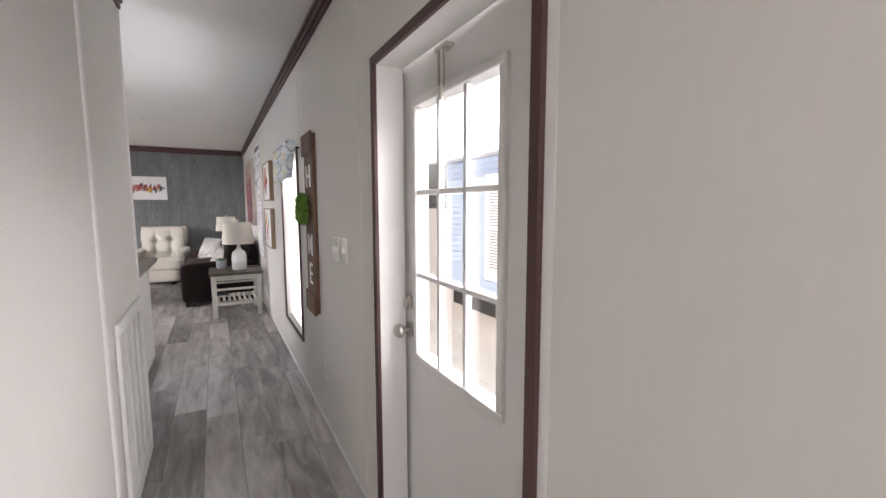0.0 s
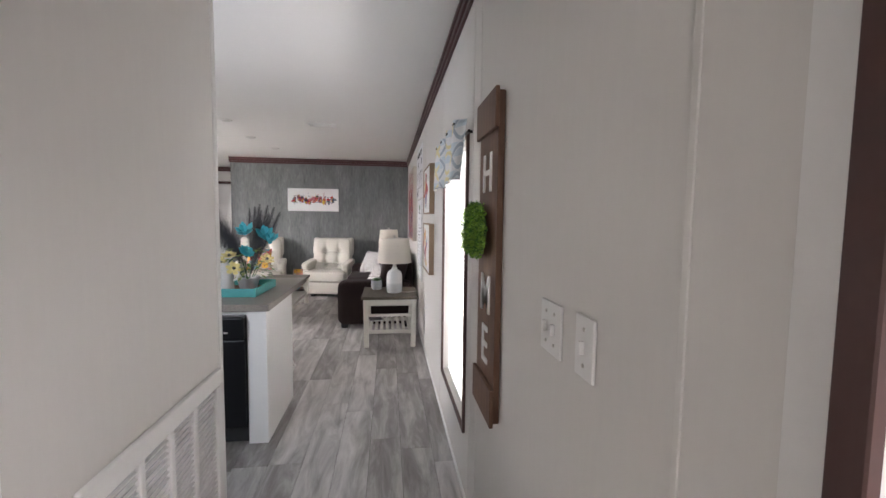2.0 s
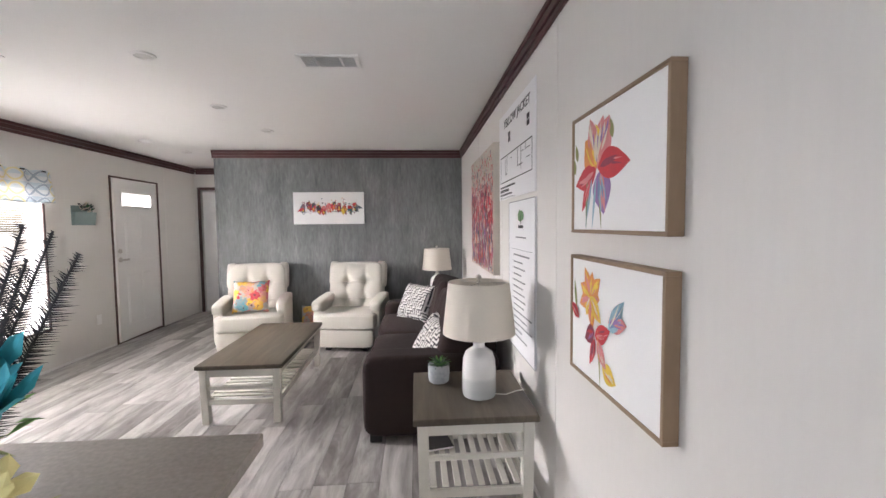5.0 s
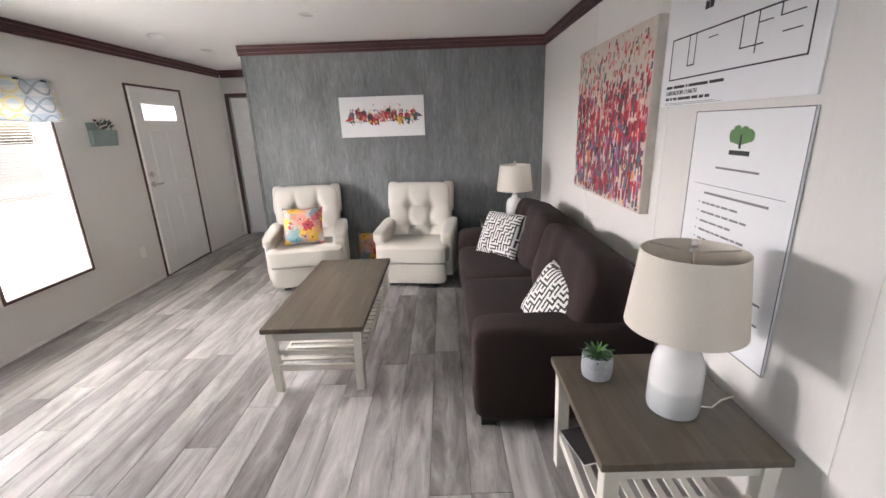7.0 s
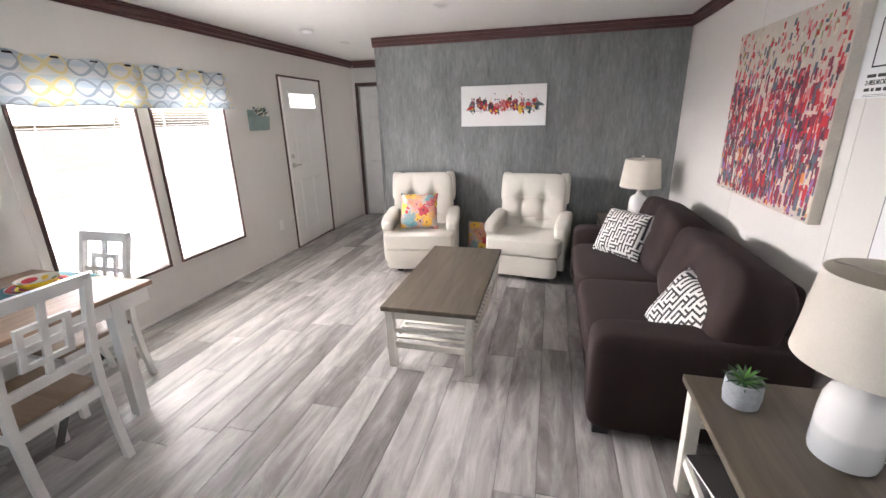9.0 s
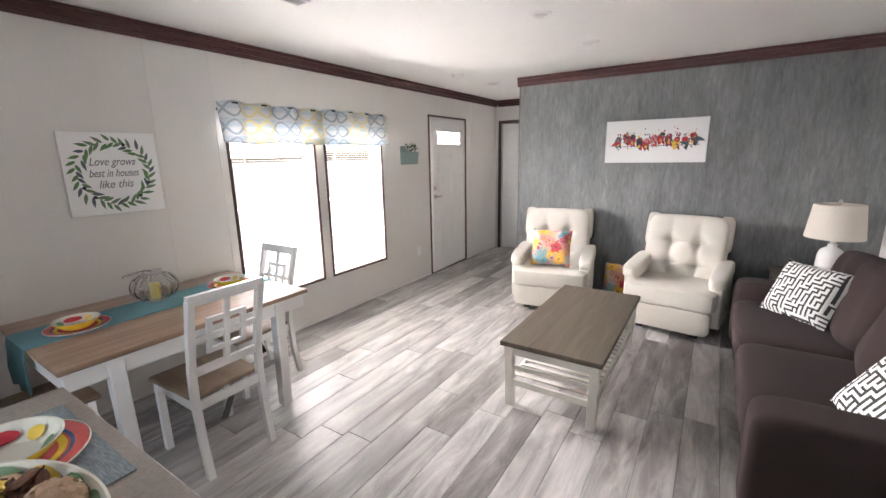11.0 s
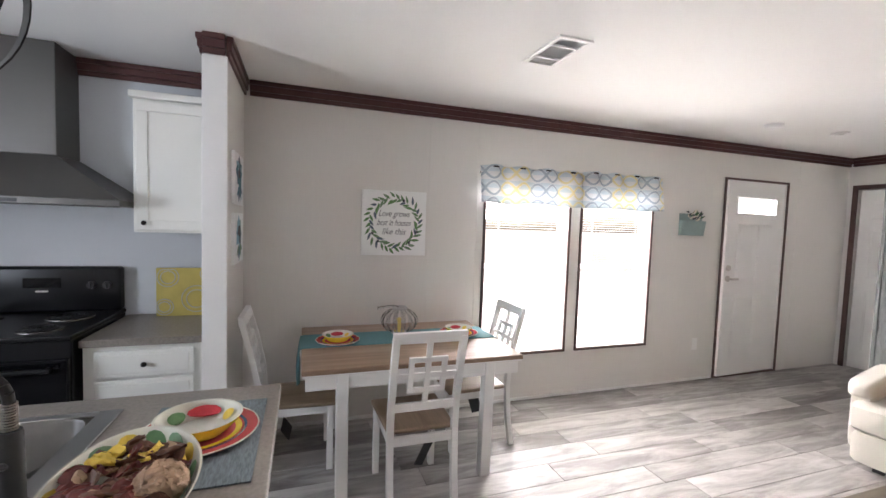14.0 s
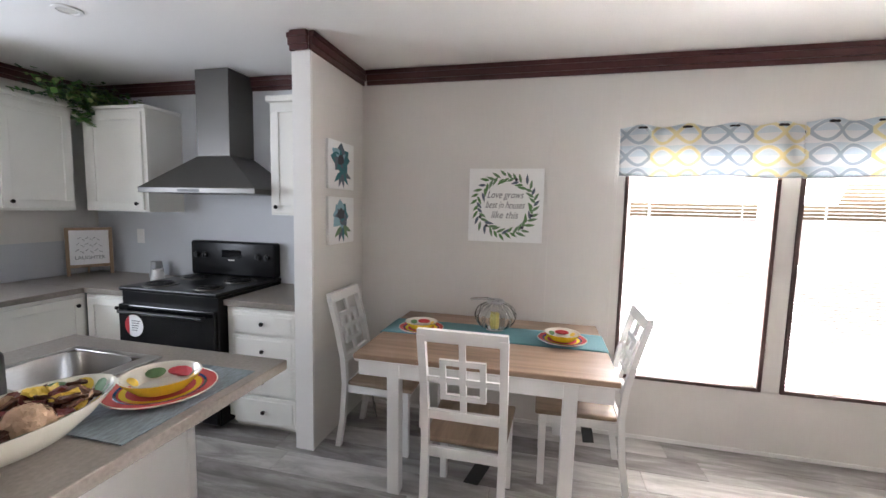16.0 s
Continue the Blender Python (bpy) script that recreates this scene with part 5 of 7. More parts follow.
for grp in range(3):
    bm = bmesh.new()
    for k in range(1500):
        a = random.uniform(0, 2 * math.pi); r = random.uniform(0.028, 0.092)
        c = Vector((r * math.cos(a), -0.012 - random.uniform(0, 0.045) * (1 - abs(r - 0.06) / 0.06), r * math.sin(a)))
        d = Vector((random.uniform(-1, 1), random.uniform(-1, 0.2), random.uniform(-1, 1))).normalized()
        s = d.cross(Vector((random.random(), random.random(), 1))).normalized() * random.uniform(0.002, 0.004)
        L = random.uniform(0.009, 0.019)
        vs = [bm.verts.new(p) for p in (c, c + d * L * 0.5 + s, c + d * L, c + d * L * 0.5 - s)]
        bm.faces.new(vs)
    part("leaves", bm, (LIME, LEAF, LIME)[grp], wr)


def plate(name, label, x, y, z, turn, toggles, w=0.115, h=0.12):
    t = thing(name, label, "switch", at=(x, y, z), turn=turn)
    part("cover", B(-w / 2, w / 2, -0.007, 0, -h / 2, h / 2, 0.003), WHITE, t)
    for k in range(toggles):
        u = (k - (toggles - 1) / 2) * 0.046
        part("toggle", B(u - 0.006, u + 0.006, -0.018, -0.0072, -0.012, 0.013, 0.002), WHITE, t)
        for s in (-1, 1):
            bm = bmesh.new(); rod(bm, (u, -0.0068, s * 0.035), (u, -0.0085, s * 0.035), 0.004, n=10)
            part("screw", bm, NICKEL, t)
    return t


plate("light_switch", "white double toggle light switch on the hall wall", EAST - 0.001, 2.105, 1.13, ON_EAST, 2)
plate("light_switch", "white single toggle light switch on the hall wall", EAST - 0.001, 1.94, 1.135, ON_EAST, 1, w=0.075)
plate("wall_outlet", "white wall outlet low on the hall wall", EAST - 0.001, 2.42, 0.35, ON_EAST, 0, w=0.07)
plate("wall_outlet", "white outlet on the kitchen backsplash", WEST + 0.001, 2.52, 1.19, ON_WEST, 0, w=0.075)
plate("wall_outlet", "white wall outlet beside the front door", WEST + 0.001, 8.75, 0.38, ON_WEST, 0, w=0.07)

# louvred access panel low on the hall wall
lv = thing("louvred_panel", "white louvred furnace panel on the hall wall", "vent panel", at=(-0.3035, 2.305, 0), turn=90)
bm = bmesh.new()
W2, HT = 0.315, 0.88
for a, b, c, d in ((-W2, W2, HT - 0.05, HT), (-W2, W2, 0.03, 0.09), (-W2, -W2 + 0.045, 0.09, HT - 0.05), (W2 - 0.045, W2, 0.09, HT - 0.05)):
    box(bm, a, b, -0.016, 0, c, d, 0.004)
part("frame", bm, WHITE, lv)
for u in (-0.13, 0.0, 0.13):
    part("mullion", B(u - 0.011, u + 0.011, -0.014, 0, 0.0905, HT - 0.0505, 0.003), WHITE, lv)
for i, (a, b) in enumerate(((-0.268, -0.142), (-0.118, -0.012), (0.012, 0.118), (0.142, 0.268))):
    bm = bmesh.new()
    for k in range(45):
        z = 0.098 + k * 0.0162
        box(bm, a, b, -0.010, -0.001, z, z + 0.0035, m=None)
    part("louvres", bm, WHITE, lv)
    part("back", B(a, b, -0.0008, -0.0002, 0.091, HT - 0.051), mat("louvre_back", (0.6, 0.6, 0.6), 0.7), lv)

# ---------- ceiling fixtures ----------
def ceiling_vent(x, y):
    t = thing("ceiling_vent", "white metal ceiling air vent", "vent", "ceiling vents", (x, y, TOP))
    bm = bmesh.new()
    for a, b, c, d in ((-0.18, 0.18, -0.1, -0.075), (-0.18, 0.18, 0.075, 0.1), (-0.18, -0.155, -0.075, 0.075), (0.155, 0.18, -0.075, 0.075)):
        box(bm, a, b, c, d, -0.012, -0.001, 0.003)
    for u in (-0.075, 0.075):
        box(bm, u - 0.006, u + 0.006, -0.075, 0.075, -0.011, -0.002)
    part("frame", bm, WHITE, t)
    part("backing", B(-0.155, 0.155, -0.075, 0.075, -0.003, -0.0015), mat("vent_shadow", (0.30, 0.30, 0.30), 0.8), t)
    for k in range(11):
        u = -0.068 + k * 0.0136
        bm = bmesh.new(); box(bm, -0.155, 0.155, -0.004, 0.004, -0.0008, 0.0008)
        bmesh.ops.rotate(bm, verts=bm.verts, cent=(0, 0, 0), matrix=Matrix.Rotation(radians(38), 3, "X"))
        s = part("slat", bm, WHITE, t); s.location = (0, u, -0.008)
    return t


v1 = ceiling_vent(-2.525, 6.19)
copy_thing(v1, pose(-0.505, 6.28, TOP))


def can_light(x, y):
    t = thing("recessed_light", "small round recessed ceiling light, switched off", "ceiling light", "recessed ceiling lights", (x, y, TOP))
    bm = bmesh.new(); lathe(bm, [(0.066, -0.001), (0.064, -0.008), (0.048, -0.010), (0.044, -0.004)], 28, caps=(False, False))
    part("trim_ring", bm, WHITE, t, smooth=True)
    bm = bmesh.new(); lathe(bm, [(0.044, -0.004), (0.03, -0.006), (0.004, -0.007)], 20, caps=(False, True))
    part("lens", bm, mat("frosted_lens", (0.62, 0.61, 0.58), 0.3), t, smooth=True)
    return t


c1 = can_light(-1.61, 7.28)
for x, y in ((-1.525, 8.17), (-1.555, 6.24), (-2.57, 3.47), (-3.01, 9.45)):
    copy_thing(c1, pose(x, y, TOP))
t = thing("smoke_detector", "round white smoke detector on the ceiling", "smoke detector", at=(-3.055, 8.67, TOP))
bm = bmesh.new(); lathe(bm, [(0.068, -0.001), (0.068, -0.014), (0.055, -0.032), (0.03, -0.036), (0.004, -0.036)], 28)
part("cover", bm, WHITE, t, smooth=True)
bm = bmesh.new(); lathe(bm, [(0.016, -0.0362), (0.014, -0.04), (0.003, -0.041)], 14); part("button", bm, WHITE, t, smooth=True)

# globe chandelier over the island
CH = (-1.43, 4.30)
ch = thing("chandelier", "dark metal globe chandelier hanging on a chain", "chandelier", at=(*CH, TOP))
bm = bmesh.new(); lathe(bm, [(0.065, -0.001), (0.065, -0.014), (0.05, -0.026), (0.012, -0.03), (0.008, -0.045)], 28)
part("canopy", bm, BRONZE, ch, smooth=True)
cz, cr = -0.543, 0.222
for k in range(9):
    bm = bmesh.new()
    zc = -0.055 - k * 0.0285
    for a in range(12):
        a0, a1 = 2 * math.pi * a / 12, 2 * math.pi * (a + 1) / 12
        f = (lambda q: (0.009 * math.cos(q), 0, zc + 0.019 * math.sin(q))) if k % 2 else (lambda q: (0, 0.009 * math.cos(q), zc + 0.019 * math.sin(q)))
        rod(bm, f(a0), f(a1), 0.0028, n=6)
    part("chain_link", bm, BRONZE, ch, smooth=True)
for k, (ax, tilt) in enumerate(((0, 0), (60, 0), (120, 0))):
    bm = bmesh.new()
    R = Matrix.Rotation(radians(ax + 20), 3, "Z")
    prev = None
    for s in range(49):
        a = 2 * math.pi * s / 48
        r0, r1 = cr - 0.003, cr
        ring = [bm.verts.new(R @ Vector((r * math.cos(a), w, 0)) + Vector((0, 0, cz + r * math.sin(a)))) for r, w in ((r0, -0.011), (r1, -0.011), (r1, 0.011), (r0, 0.011))]
        if prev:
            for i in range(4):
                bm.faces.new((prev[i], prev[(i + 1) % 4], ring[(i + 1) % 4], ring[i]))
        prev = ring
    part("hoop", bm, BRONZE, ch, smooth=True)
bm = bmesh.new(); rod(bm, (0, 0, cz + cr + 0.03), (0, 0, cz - 0.03), 0.008, n=10)
part("stem", bm, BRONZE, ch, smooth=True)
bm = bmesh.new(); lathe(bm, [(0.01, cz - 0.07), (0.022, cz - 0.05), (0.03, cz - 0.01), (0.012, cz + 0.0)], 16)
part("hub", bm, BRONZE, ch, smooth=True)
for za in (cz + cr - 0.01, cz - cr - 0.014):
    bm = bmesh.new(); rod(bm, (0, 0, za), (0, 0, za + 0.03), 0.014, n=12); part("collar", bm, BRONZE, ch, smooth=True)
for k in range(4):
    a = radians(45 + 90 * k)
    c, s = math.cos(a), math.sin(a)
    bm = bmesh.new()
    pts = [(0.02 + 0.065 * q, cz - 0.03 - 0.03 * math.sin(math.pi * q)) for q in (0, 0.25, 0.5, 0.75, 1)]
    for (r0, z0), (r1, z1) in zip(pts, pts[1:]):
        rod(bm, (c * r0, s * r0, z0), (c * r1, s * r1, z1), 0.005, n=8)
    lathe(bm, [(0.004, cz - 0.03), (0.026, cz - 0.024), (0.027, cz - 0.02), (0.012, cz - 0.02), (0.012, cz + 0.035), (0.004, cz + 0.035)], 14, at=(c * 0.085, s * 0.085, 0))
    arm = part("arm", bm, BRONZE, ch, smooth=True)
    bm = bmesh.new(); lathe(bm, [(0.007, cz + 0.036), (0.015, cz + 0.055), (0.014, cz + 0.075), (0.004, cz + 0.105)], 14, at=(c * 0.085, s * 0.085, 0))
    part("bulb", bm, GLASS, arm, "clear candle bulb", smooth=True)

# ---------- kitchen ----------
CT = 0.855   # island worktop
KT = 0.87    # wall worktop
def knob(bm, x, y, z):
    rod(bm, (x, y, z), (x, y - 0.014, z), 0.006, n=10)
    bmesh.ops.create_uvsphere(bm, u_segments=12, v_segments=8, radius=0.014, matrix=Matrix.Translation((x, y - 0.02, z)) @ Matrix.Diagonal((1, 0.7, 1, 1)))


def shaker(parent, x0, x1, z0, z1, y, knob_at, name="door", slab=False):
    """A cabinet front on the local -y face, with a recessed field and a knob."""
    bm = bmesh.new()
    if slab:
        box(bm, x0, x1, y - 0.018, y - 0.0005, z0, z1, 0.006)
        box(bm, x0 + 0.022, x1 - 0.022, y - 0.022, y - 0.017, z0 + 0.022, z1 - 0.022, 0.003, 1)
    else:
        w = min(0.055, (x1 - x0) * 0.24)
        for a, b, c, d in ((x0, x1, z1 - w, z1), (x0, x1, z0, z0 + w), (x0, x0 + w, z0 + w, z1 - w), (x1 - w, x1, z0 + w, z1 - w)):
            box(bm, a, b, y - 0.019, y - 0.0005, c, d, 0.002, 1)
        box(bm, x0 + w, x1 - w, y - 0.010, y - 0.0005, z0 + w, z1 - w)
    d = part(name, bm, CAB, parent)
    bm = bmesh.new(); knob(bm, knob_at[0], y - 0.02, knob_at[1])
    part("knob", bm, BRONZE, d, "dark bronze knob", smooth=True)
    return d


def cabinet(name, label, at, turn, w, d, z0, z1, group=""):
    t = thing(name, label, "cabinet", group, at, turn)
    part("body", B(-w / 2, w / 2, 0, d, z0, z1, 0.002, 1), CAB, t)
    return t


FX = WEST + 0.60
GB, GU = "kitchen base cabinets", "kitchen wall cabinets"
# drawers beside the wing wall
c = cabinet("base_cabinet", "white base cabinet with four drawers and dark knobs", (FX, 4.165, 0), 90, 0.55, 0.595, 0.09, KT - 0.04, GB)
zt = KT - 0.065
for h in (0.155, 0.20, 0.20, 0.20):
    shaker(c, -0.225, 0.225, zt - h + 0.012, zt, 0, (0, zt - h / 2 + 0.006), "drawer", slab=True)
    zt -= h
part("toe_kick", B(-0.27, 0.27, 0.06, 0.5, 0.0, 0.09), CAB, c)
# between the range and the corner
c = cabinet("base_cabinet", "white base cabinet with one door beside the range", (FX, 2.90, 0), 90, 0.38, 0.595, 0.09, KT - 0.04, GB)
shaker(c, -0.165, 0.165, 0.11, KT - 0.065, 0, (0.125, KT - 0.12))
part("toe_kick", B(-0.19, 0.19, 0.06, 0.5, 0.0, 0.09), CAB, c)
# along the south wall
FY = KS + 0.64
for k, x in enumerate((-2.83, -2.24, -1.66)):
    c = cabinet("base_cabinet", "white base cabinet with one door under the worktop", (x, FY, 0), 180, 0.578, 0.635, 0.09, KT - 0.04, GB)
    shaker(c, -0.26, 0.26, 0.11, KT - 0.065, 0, (0.215, KT - 0.12))
    part("toe_kick", B(-0.28, 0.28, 0.06, 0.5, 0.0, 0.09), CAB, c)
# worktops
wt = thing("worktop", "greige laminate worktop along the kitchen walls", "worktop")
part("slab", B(WEST + 0.002, FX + 0.03, 3.885, 4.447, KT - 0.038, KT, 0.004), COUNTER, wt)
bm = bmesh.new()
box(bm, WEST + 0.002, FX + 0.03, KS + 0.002, 3.095, KT - 0.038, KT, 0.004)
box(bm, FX + 0.0305, -1.36, KS + 0.002, FY + 0.03, KT - 0.038, KT, 0.004)
part("slab", bm, COUNTER, wt)
# wall cabinets
c = cabinet("wall_cabinet", "narrow white wall cabinet beside the range hood", (WEST + 0.32, 4.235, 0), 90, 0.42, 0.318, 1.41, 2.165, GU)
shaker(c, -0.19, 0.19, 1.425, 2.15, 0, (-0.15, 1.465))
part("cornice", B(-0.225, 0.212, -0.03, 0.31, 2.166, 2.205, 0.006), CAB, c)
c = cabinet("wall_cabinet", "white corner wall cabinet with dark knob", (WEST + 0.32, 2.68, 0), 90, 0.60, 0.318, 1.405, 2.165, GU)
shaker(c, -0.235, 0.27, 1.42, 2.14, 0, (0.225, 1.465))
part("cornice", B(-0.31, 0.31, -0.018, 0.31, 2.166, 2.19, 0.006), CAB, c)
for x in (-3.085, -2.615):
    c = cabinet("wall_cabinet", "white wall cabinet with one door and dark knob", (x, KS + 0.32, 0), 180, 0.468, 0.318, 1.405, 2.165, GU)
    shaker(c, -0.215, 0.215, 1.42, 2.14, 0, (-0.175, 1.465))
    part("cornice", B(-0.234, 0.234, -0.018, 0.31, 2.166, 2.19, 0.006), CAB, c)

# range
rg = thing("range", "black electric range with coil burners", "stove", at=(WEST + 0.66, 3.49, 0), turn=90)
part("body", B(-0.385, 0.385, 0.0, 0.655, 0.03, 0.885, 0.006), BLACK, rg)
part("cooktop", B(-0.39, 0.39, -0.02, 0.655, 0.886, 0.912, 0.008), BLACK, rg)
part("oven_door", B(-0.38, 0.38, -0.035, -0.001, 0.23, 0.80, 0.008), GLASSBLK, rg, "black glass oven door")
bm = bmesh.new(); rod(bm, (-0.33, -0.075, 0.76), (0.33, -0.075, 0.76), 0.012, n=12)
for x in (-0.31, 0.31):
    rod(bm, (x, -0.075, 0.76), (x, -0.03, 0.76), 0.009, n=8)
part("oven_handle", bm, BLACK, rg, smooth=True)
part("storage_drawer", B(-0.38, 0.38, -0.03, -0.001, 0.05, 0.215, 0.008), BLACK, rg)
bm = bmesh.new(); box(bm, -0.385, 0.385, 0.575, 0.655, 0.913, 1.185, 0.018, 3)
part("backguard", bm, BLACK, rg, smooth=True)
for x in (-0.32, -0.24, 0.24, 0.32):
    bm = bmesh.new(); rod(bm, (x, 0.575, 1.075), (x, 0.553, 1.075), 0.024, 0.02, n=18); box(bm, x - 0.003, x + 0.003, 0.545, 0.554, 1.06, 1.09)
    part("control_knob", bm, BLKM, rg, smooth=True)
part("clock_panel", B(-0.09, 0.09, 0.572, 0.576, 1.06, 1.12, 0.002), GLASSBLK, rg)
part("maker_mark", B(-0.03, 0.03, 0.5705, 0.573, 1.035, 1.045), NICKEL, rg)
for x, y, r in ((-0.2, 0.13, 0.095), (0.2, 0.13, 0.075), (-0.2, 0.42, 0.075), (0.2, 0.42, 0.095)):
    bm = bmesh.new(); lathe(bm, [(r + 0.018, 0.9125), (r + 0.016, 0.918), (r + 0.004, 0.914), (0.01, 0.9135)], 28, caps=(False, True), at=(x, y, 0))
    pan = part("drip_pan", bm, HOODM, rg, "chrome drip pan", smooth=True)
    bm = bmesh.new()
    prev = None
    for s in range(60):
        a = s / 59 * 4 * 2 * math.pi; rr = 0.018 + (r - 0.018) * s / 59
        p = (x + rr * math.cos(a), y + rr * math.sin(a), 0.923)
        if prev:
            rod(bm, prev, p, 0.005, n=5)
        prev = p
    part("coil", bm, BLKM, pan)
bm = bmesh.new(); rod(bm, (0, 0, 0), (0, -0.0015, 0), 0.075, n=28)
o = part("sticker", bm, PAPER, rg, "round white and red sticker"); o.location = (-0.25, -0.0355, 0.66)
bm = bmesh.new(); vs = [bm.verts.new((0.0745 * math.cos(radians(a)), -0.002, 0.0745 * math.sin(radians(a)))) for a in range(120, 241, 12)]; bm.faces.new(vs)
part("sticker_band", bm, COLORS["red"], o)
bm = bmesh.new()
for k in range(5):
    box(bm, -0.02, 0.05 - 0.006 * k, -0.0022, -0.0016, 0.03 - k * 0.016, 0.036 - k * 0.016)
part("sticker_lines", bm, GREYINK, o)
bm = bmesh.new(); box(bm, -0.07, 0.05, -0.0365, -0.0352, 0.535, 0.55); part("oven_label", bm, COLORS["pink"], rg)

# hood
hd = thing("range_hood", "grey steel chimney range hood", "range hood", at=(WEST, 3.52, 0), turn=90)
bm = bmesh.new()
HY = -0.47
base = [bm.verts.new(p) for p in ((-0.46, HY, 1.585), (0.49, HY, 1.585), (0.49, -0.002, 1.585), (-0.46, -0.002, 1.585))]
top = [bm.verts.new(p) for p in ((-0.15, -0.26, 1.82), (0.13, -0.26, 1.82), (0.13, -0.002, 1.82), (-0.15, -0.002, 1.82))]
for i in range(4):
    bm.faces.new((base[i], base[(i + 1) % 4], top[(i + 1) % 4], top[i]))
bm.faces.new(base); bm.faces.new(top)
part("canopy", bm, HOODM, hd)
part("rim", B(-0.462, 0.492, HY - 0.002, -0.001, 1.548, 1.5845, 0.003), HOODM, hd)
part("controls", B(-0.12, 0.06, HY - 0.0045, HY - 0.0015, 1.556, 1.574), BLKM, hd)
part("chimney", B(-0.15, 0.13, -0.26, -0.001, 1.821, 2.434, 0.004), HOODM, hd)

# things on the wall worktop
for k, (x, y, r, h, mt, lab) in enumerate(((-3.60, 2.80, 0.05, 0.13, mat("grey_stoneware", (0.33, 0.33, 0.33), 0.5), "grey stoneware tumbler on the worktop"), (-3.50, 2.92, 0.048, 0.085, CERAM, "white ceramic cup on the worktop"))):
    t = thing("cup", lab, "cup", "cups beside the range", (x, y, KT))
    bm = bmesh.new(); lathe(bm, [(r * 1.1, 0.0005), (r * 1.1, 0.01), (r * 0.85, h * 0.75), (r * 0.8, h), (r * 0.72, h), (r * 0.75, h * 0.7), (0.01, 0.02)], 22)
    part("bowl", bm, mt, t, smooth=True)
    bm = bmesh.new()
    for a in range(8):
        a0, a1 = radians(-80 + 20 * a), radians(-60 + 20 * a)
        rod(bm, (0, r * 0.9 + 0.022 * math.cos(a0), h * 0.5 + 0.025 * math.sin(a0)), (0, r * 0.9 + 0.022 * math.cos(a1), h * 0.5 + 0.025 * math.sin(a1)), 0.004, n=6)
    part("handle", bm, mt, t, smooth=True)
es = thing("easel_sign", "white lettered sign on a small wooden easel", "sign", at=(-3.50, 2.24, KT), turn=150)
part("board", B(-0.125, 0.125, -0.012, 0, 0.09, 0.37, 0.002), PAPER, es)
bm = bmesh.new()
for a, b, c_, d in ((-0.15, 0.15, 0.37, 0.392), (-0.15, 0.15, 0.066, 0.09), (-0.15, -0.126, 0.001, 0.37), (0.126, 0.15, 0.001, 0.37)):
    box(bm, a, b, -0.02, 0.004, c_, d, 0.003)
part("easel_frame", bm, FRAMEW, es)
bm = bmesh.new(); rod(bm, (0, 0.005, 0.34), (0, 0.12, 0.004), 0.008, n=8); part("rear_leg", bm, FRAMEW, es)
text_part("lettering", "LAUGHTER", 0.04, GREYINK, es, pose(0, -0.0125, 0.145, 90, 0, 0), width=0.19)
bm = bmesh.new()
for z, w in ((0.30, 0.07), (0.25, 0.085), (0.2, 0.09)):
    for k in range(6):
        u = -w + k * w / 3
        rod(bm, (u, -0.0125, z), (u + w / 4, -0.0125, z + 0.016 * (-1) ** k), 0.002, n=5)
part("script_lines", bm, GREYINK, es)
yb = thing("yellow_tile_picture", "yellow patterned picture leaning on the backsplash", "picture", at=(-3.63, 4.235, KT), turn=90)
part("panel", B(-0.165, 0.165, -0.012, 0, 0.001, 0.31, 0.002), mat("mustard_print", (0.48, 0.38, 0.10), 0.6, vary=0.35, scale=9), yb)
bm = bmesh.new()
for cx, cz_, r in ((0.06, 0.11, 0.085), (-0.1, 0.25, 0.06), (-0.12, 0.06, 0.05), (0.12, 0.27, 0.04)):
    for a in range(20):
        a0, a1 = 2 * math.pi * a / 20, 2 * math.pi * (a + 1) / 20
        for q in (1, 0.68):
            pa, pb = (max(-0.16, min(0.16, cx + q * r * math.cos(a0))), -0.0125, max(0.008, min(0.3, cz_ + q * r * math.sin(a0)))), (max(-0.16, min(0.16, cx + q * r * math.cos(a1))), -0.0125, max(0.008, min(0.3, cz_ + q * r * math.sin(a1))))
            if (Vector(pa) - Vector(pb)).length > 0.002:
                rod(bm, pa, pb, 0.0035, n=5)
part("scrolls", bm, mat("grey_print", (0.42, 0.42, 0.36), 0.6), yb)

# ivy on the corner cabinets
random.seed(31)
iv = thing("ivy_garland", "trailing green artificial ivy on the wall cabinets", "plant", at=(-3.38, 2.46, 2.19))
for g in range(3):
    bm = bmesh.new()
    for k in range(520):
        q = random.gauss(0, 0.45)
        c = Vector((-0.12 + 0.42 * q, 0.02 + random.gauss(0, 0.06), 0.02 + abs(random.gauss(0, 0.06))))
        if abs(q) < 0.5 and random.random() < 0.45:
            c.z -= random.uniform(0, 0.19); c.y = 0.0 + random.uniform(0.0, 0.06); c.x += 0.05
        if c.x < -0.38 or c.z > 0.2:
            continue
        d = Vector((random.uniform(-1, 1), random.uniform(-0.2, 1), random.uniform(-0.8, 0.6))).normalized()
        s = d.cross(Vector((random.random() - 0.5, 0.2, 1))).normalized() * random.uniform(0.014, 0.026)
        L = random.uniform(0.03, 0.055)
        u = d.cross(s).normalized() * 0.006
        vs = [bm.verts.new(p) for p in (c, c + d * L * 0.35 + s, c + d * L + u, c + d * L * 0.35 - s)]
        bm.faces.new(vs)
    part("leaves", bm, (LEAF, LEAFD, mat("variegated_leaf", (0.20, 0.28, 0.10), 0.5, vary=0.5, scale=40))[g], iv)
bm = bmesh.new()
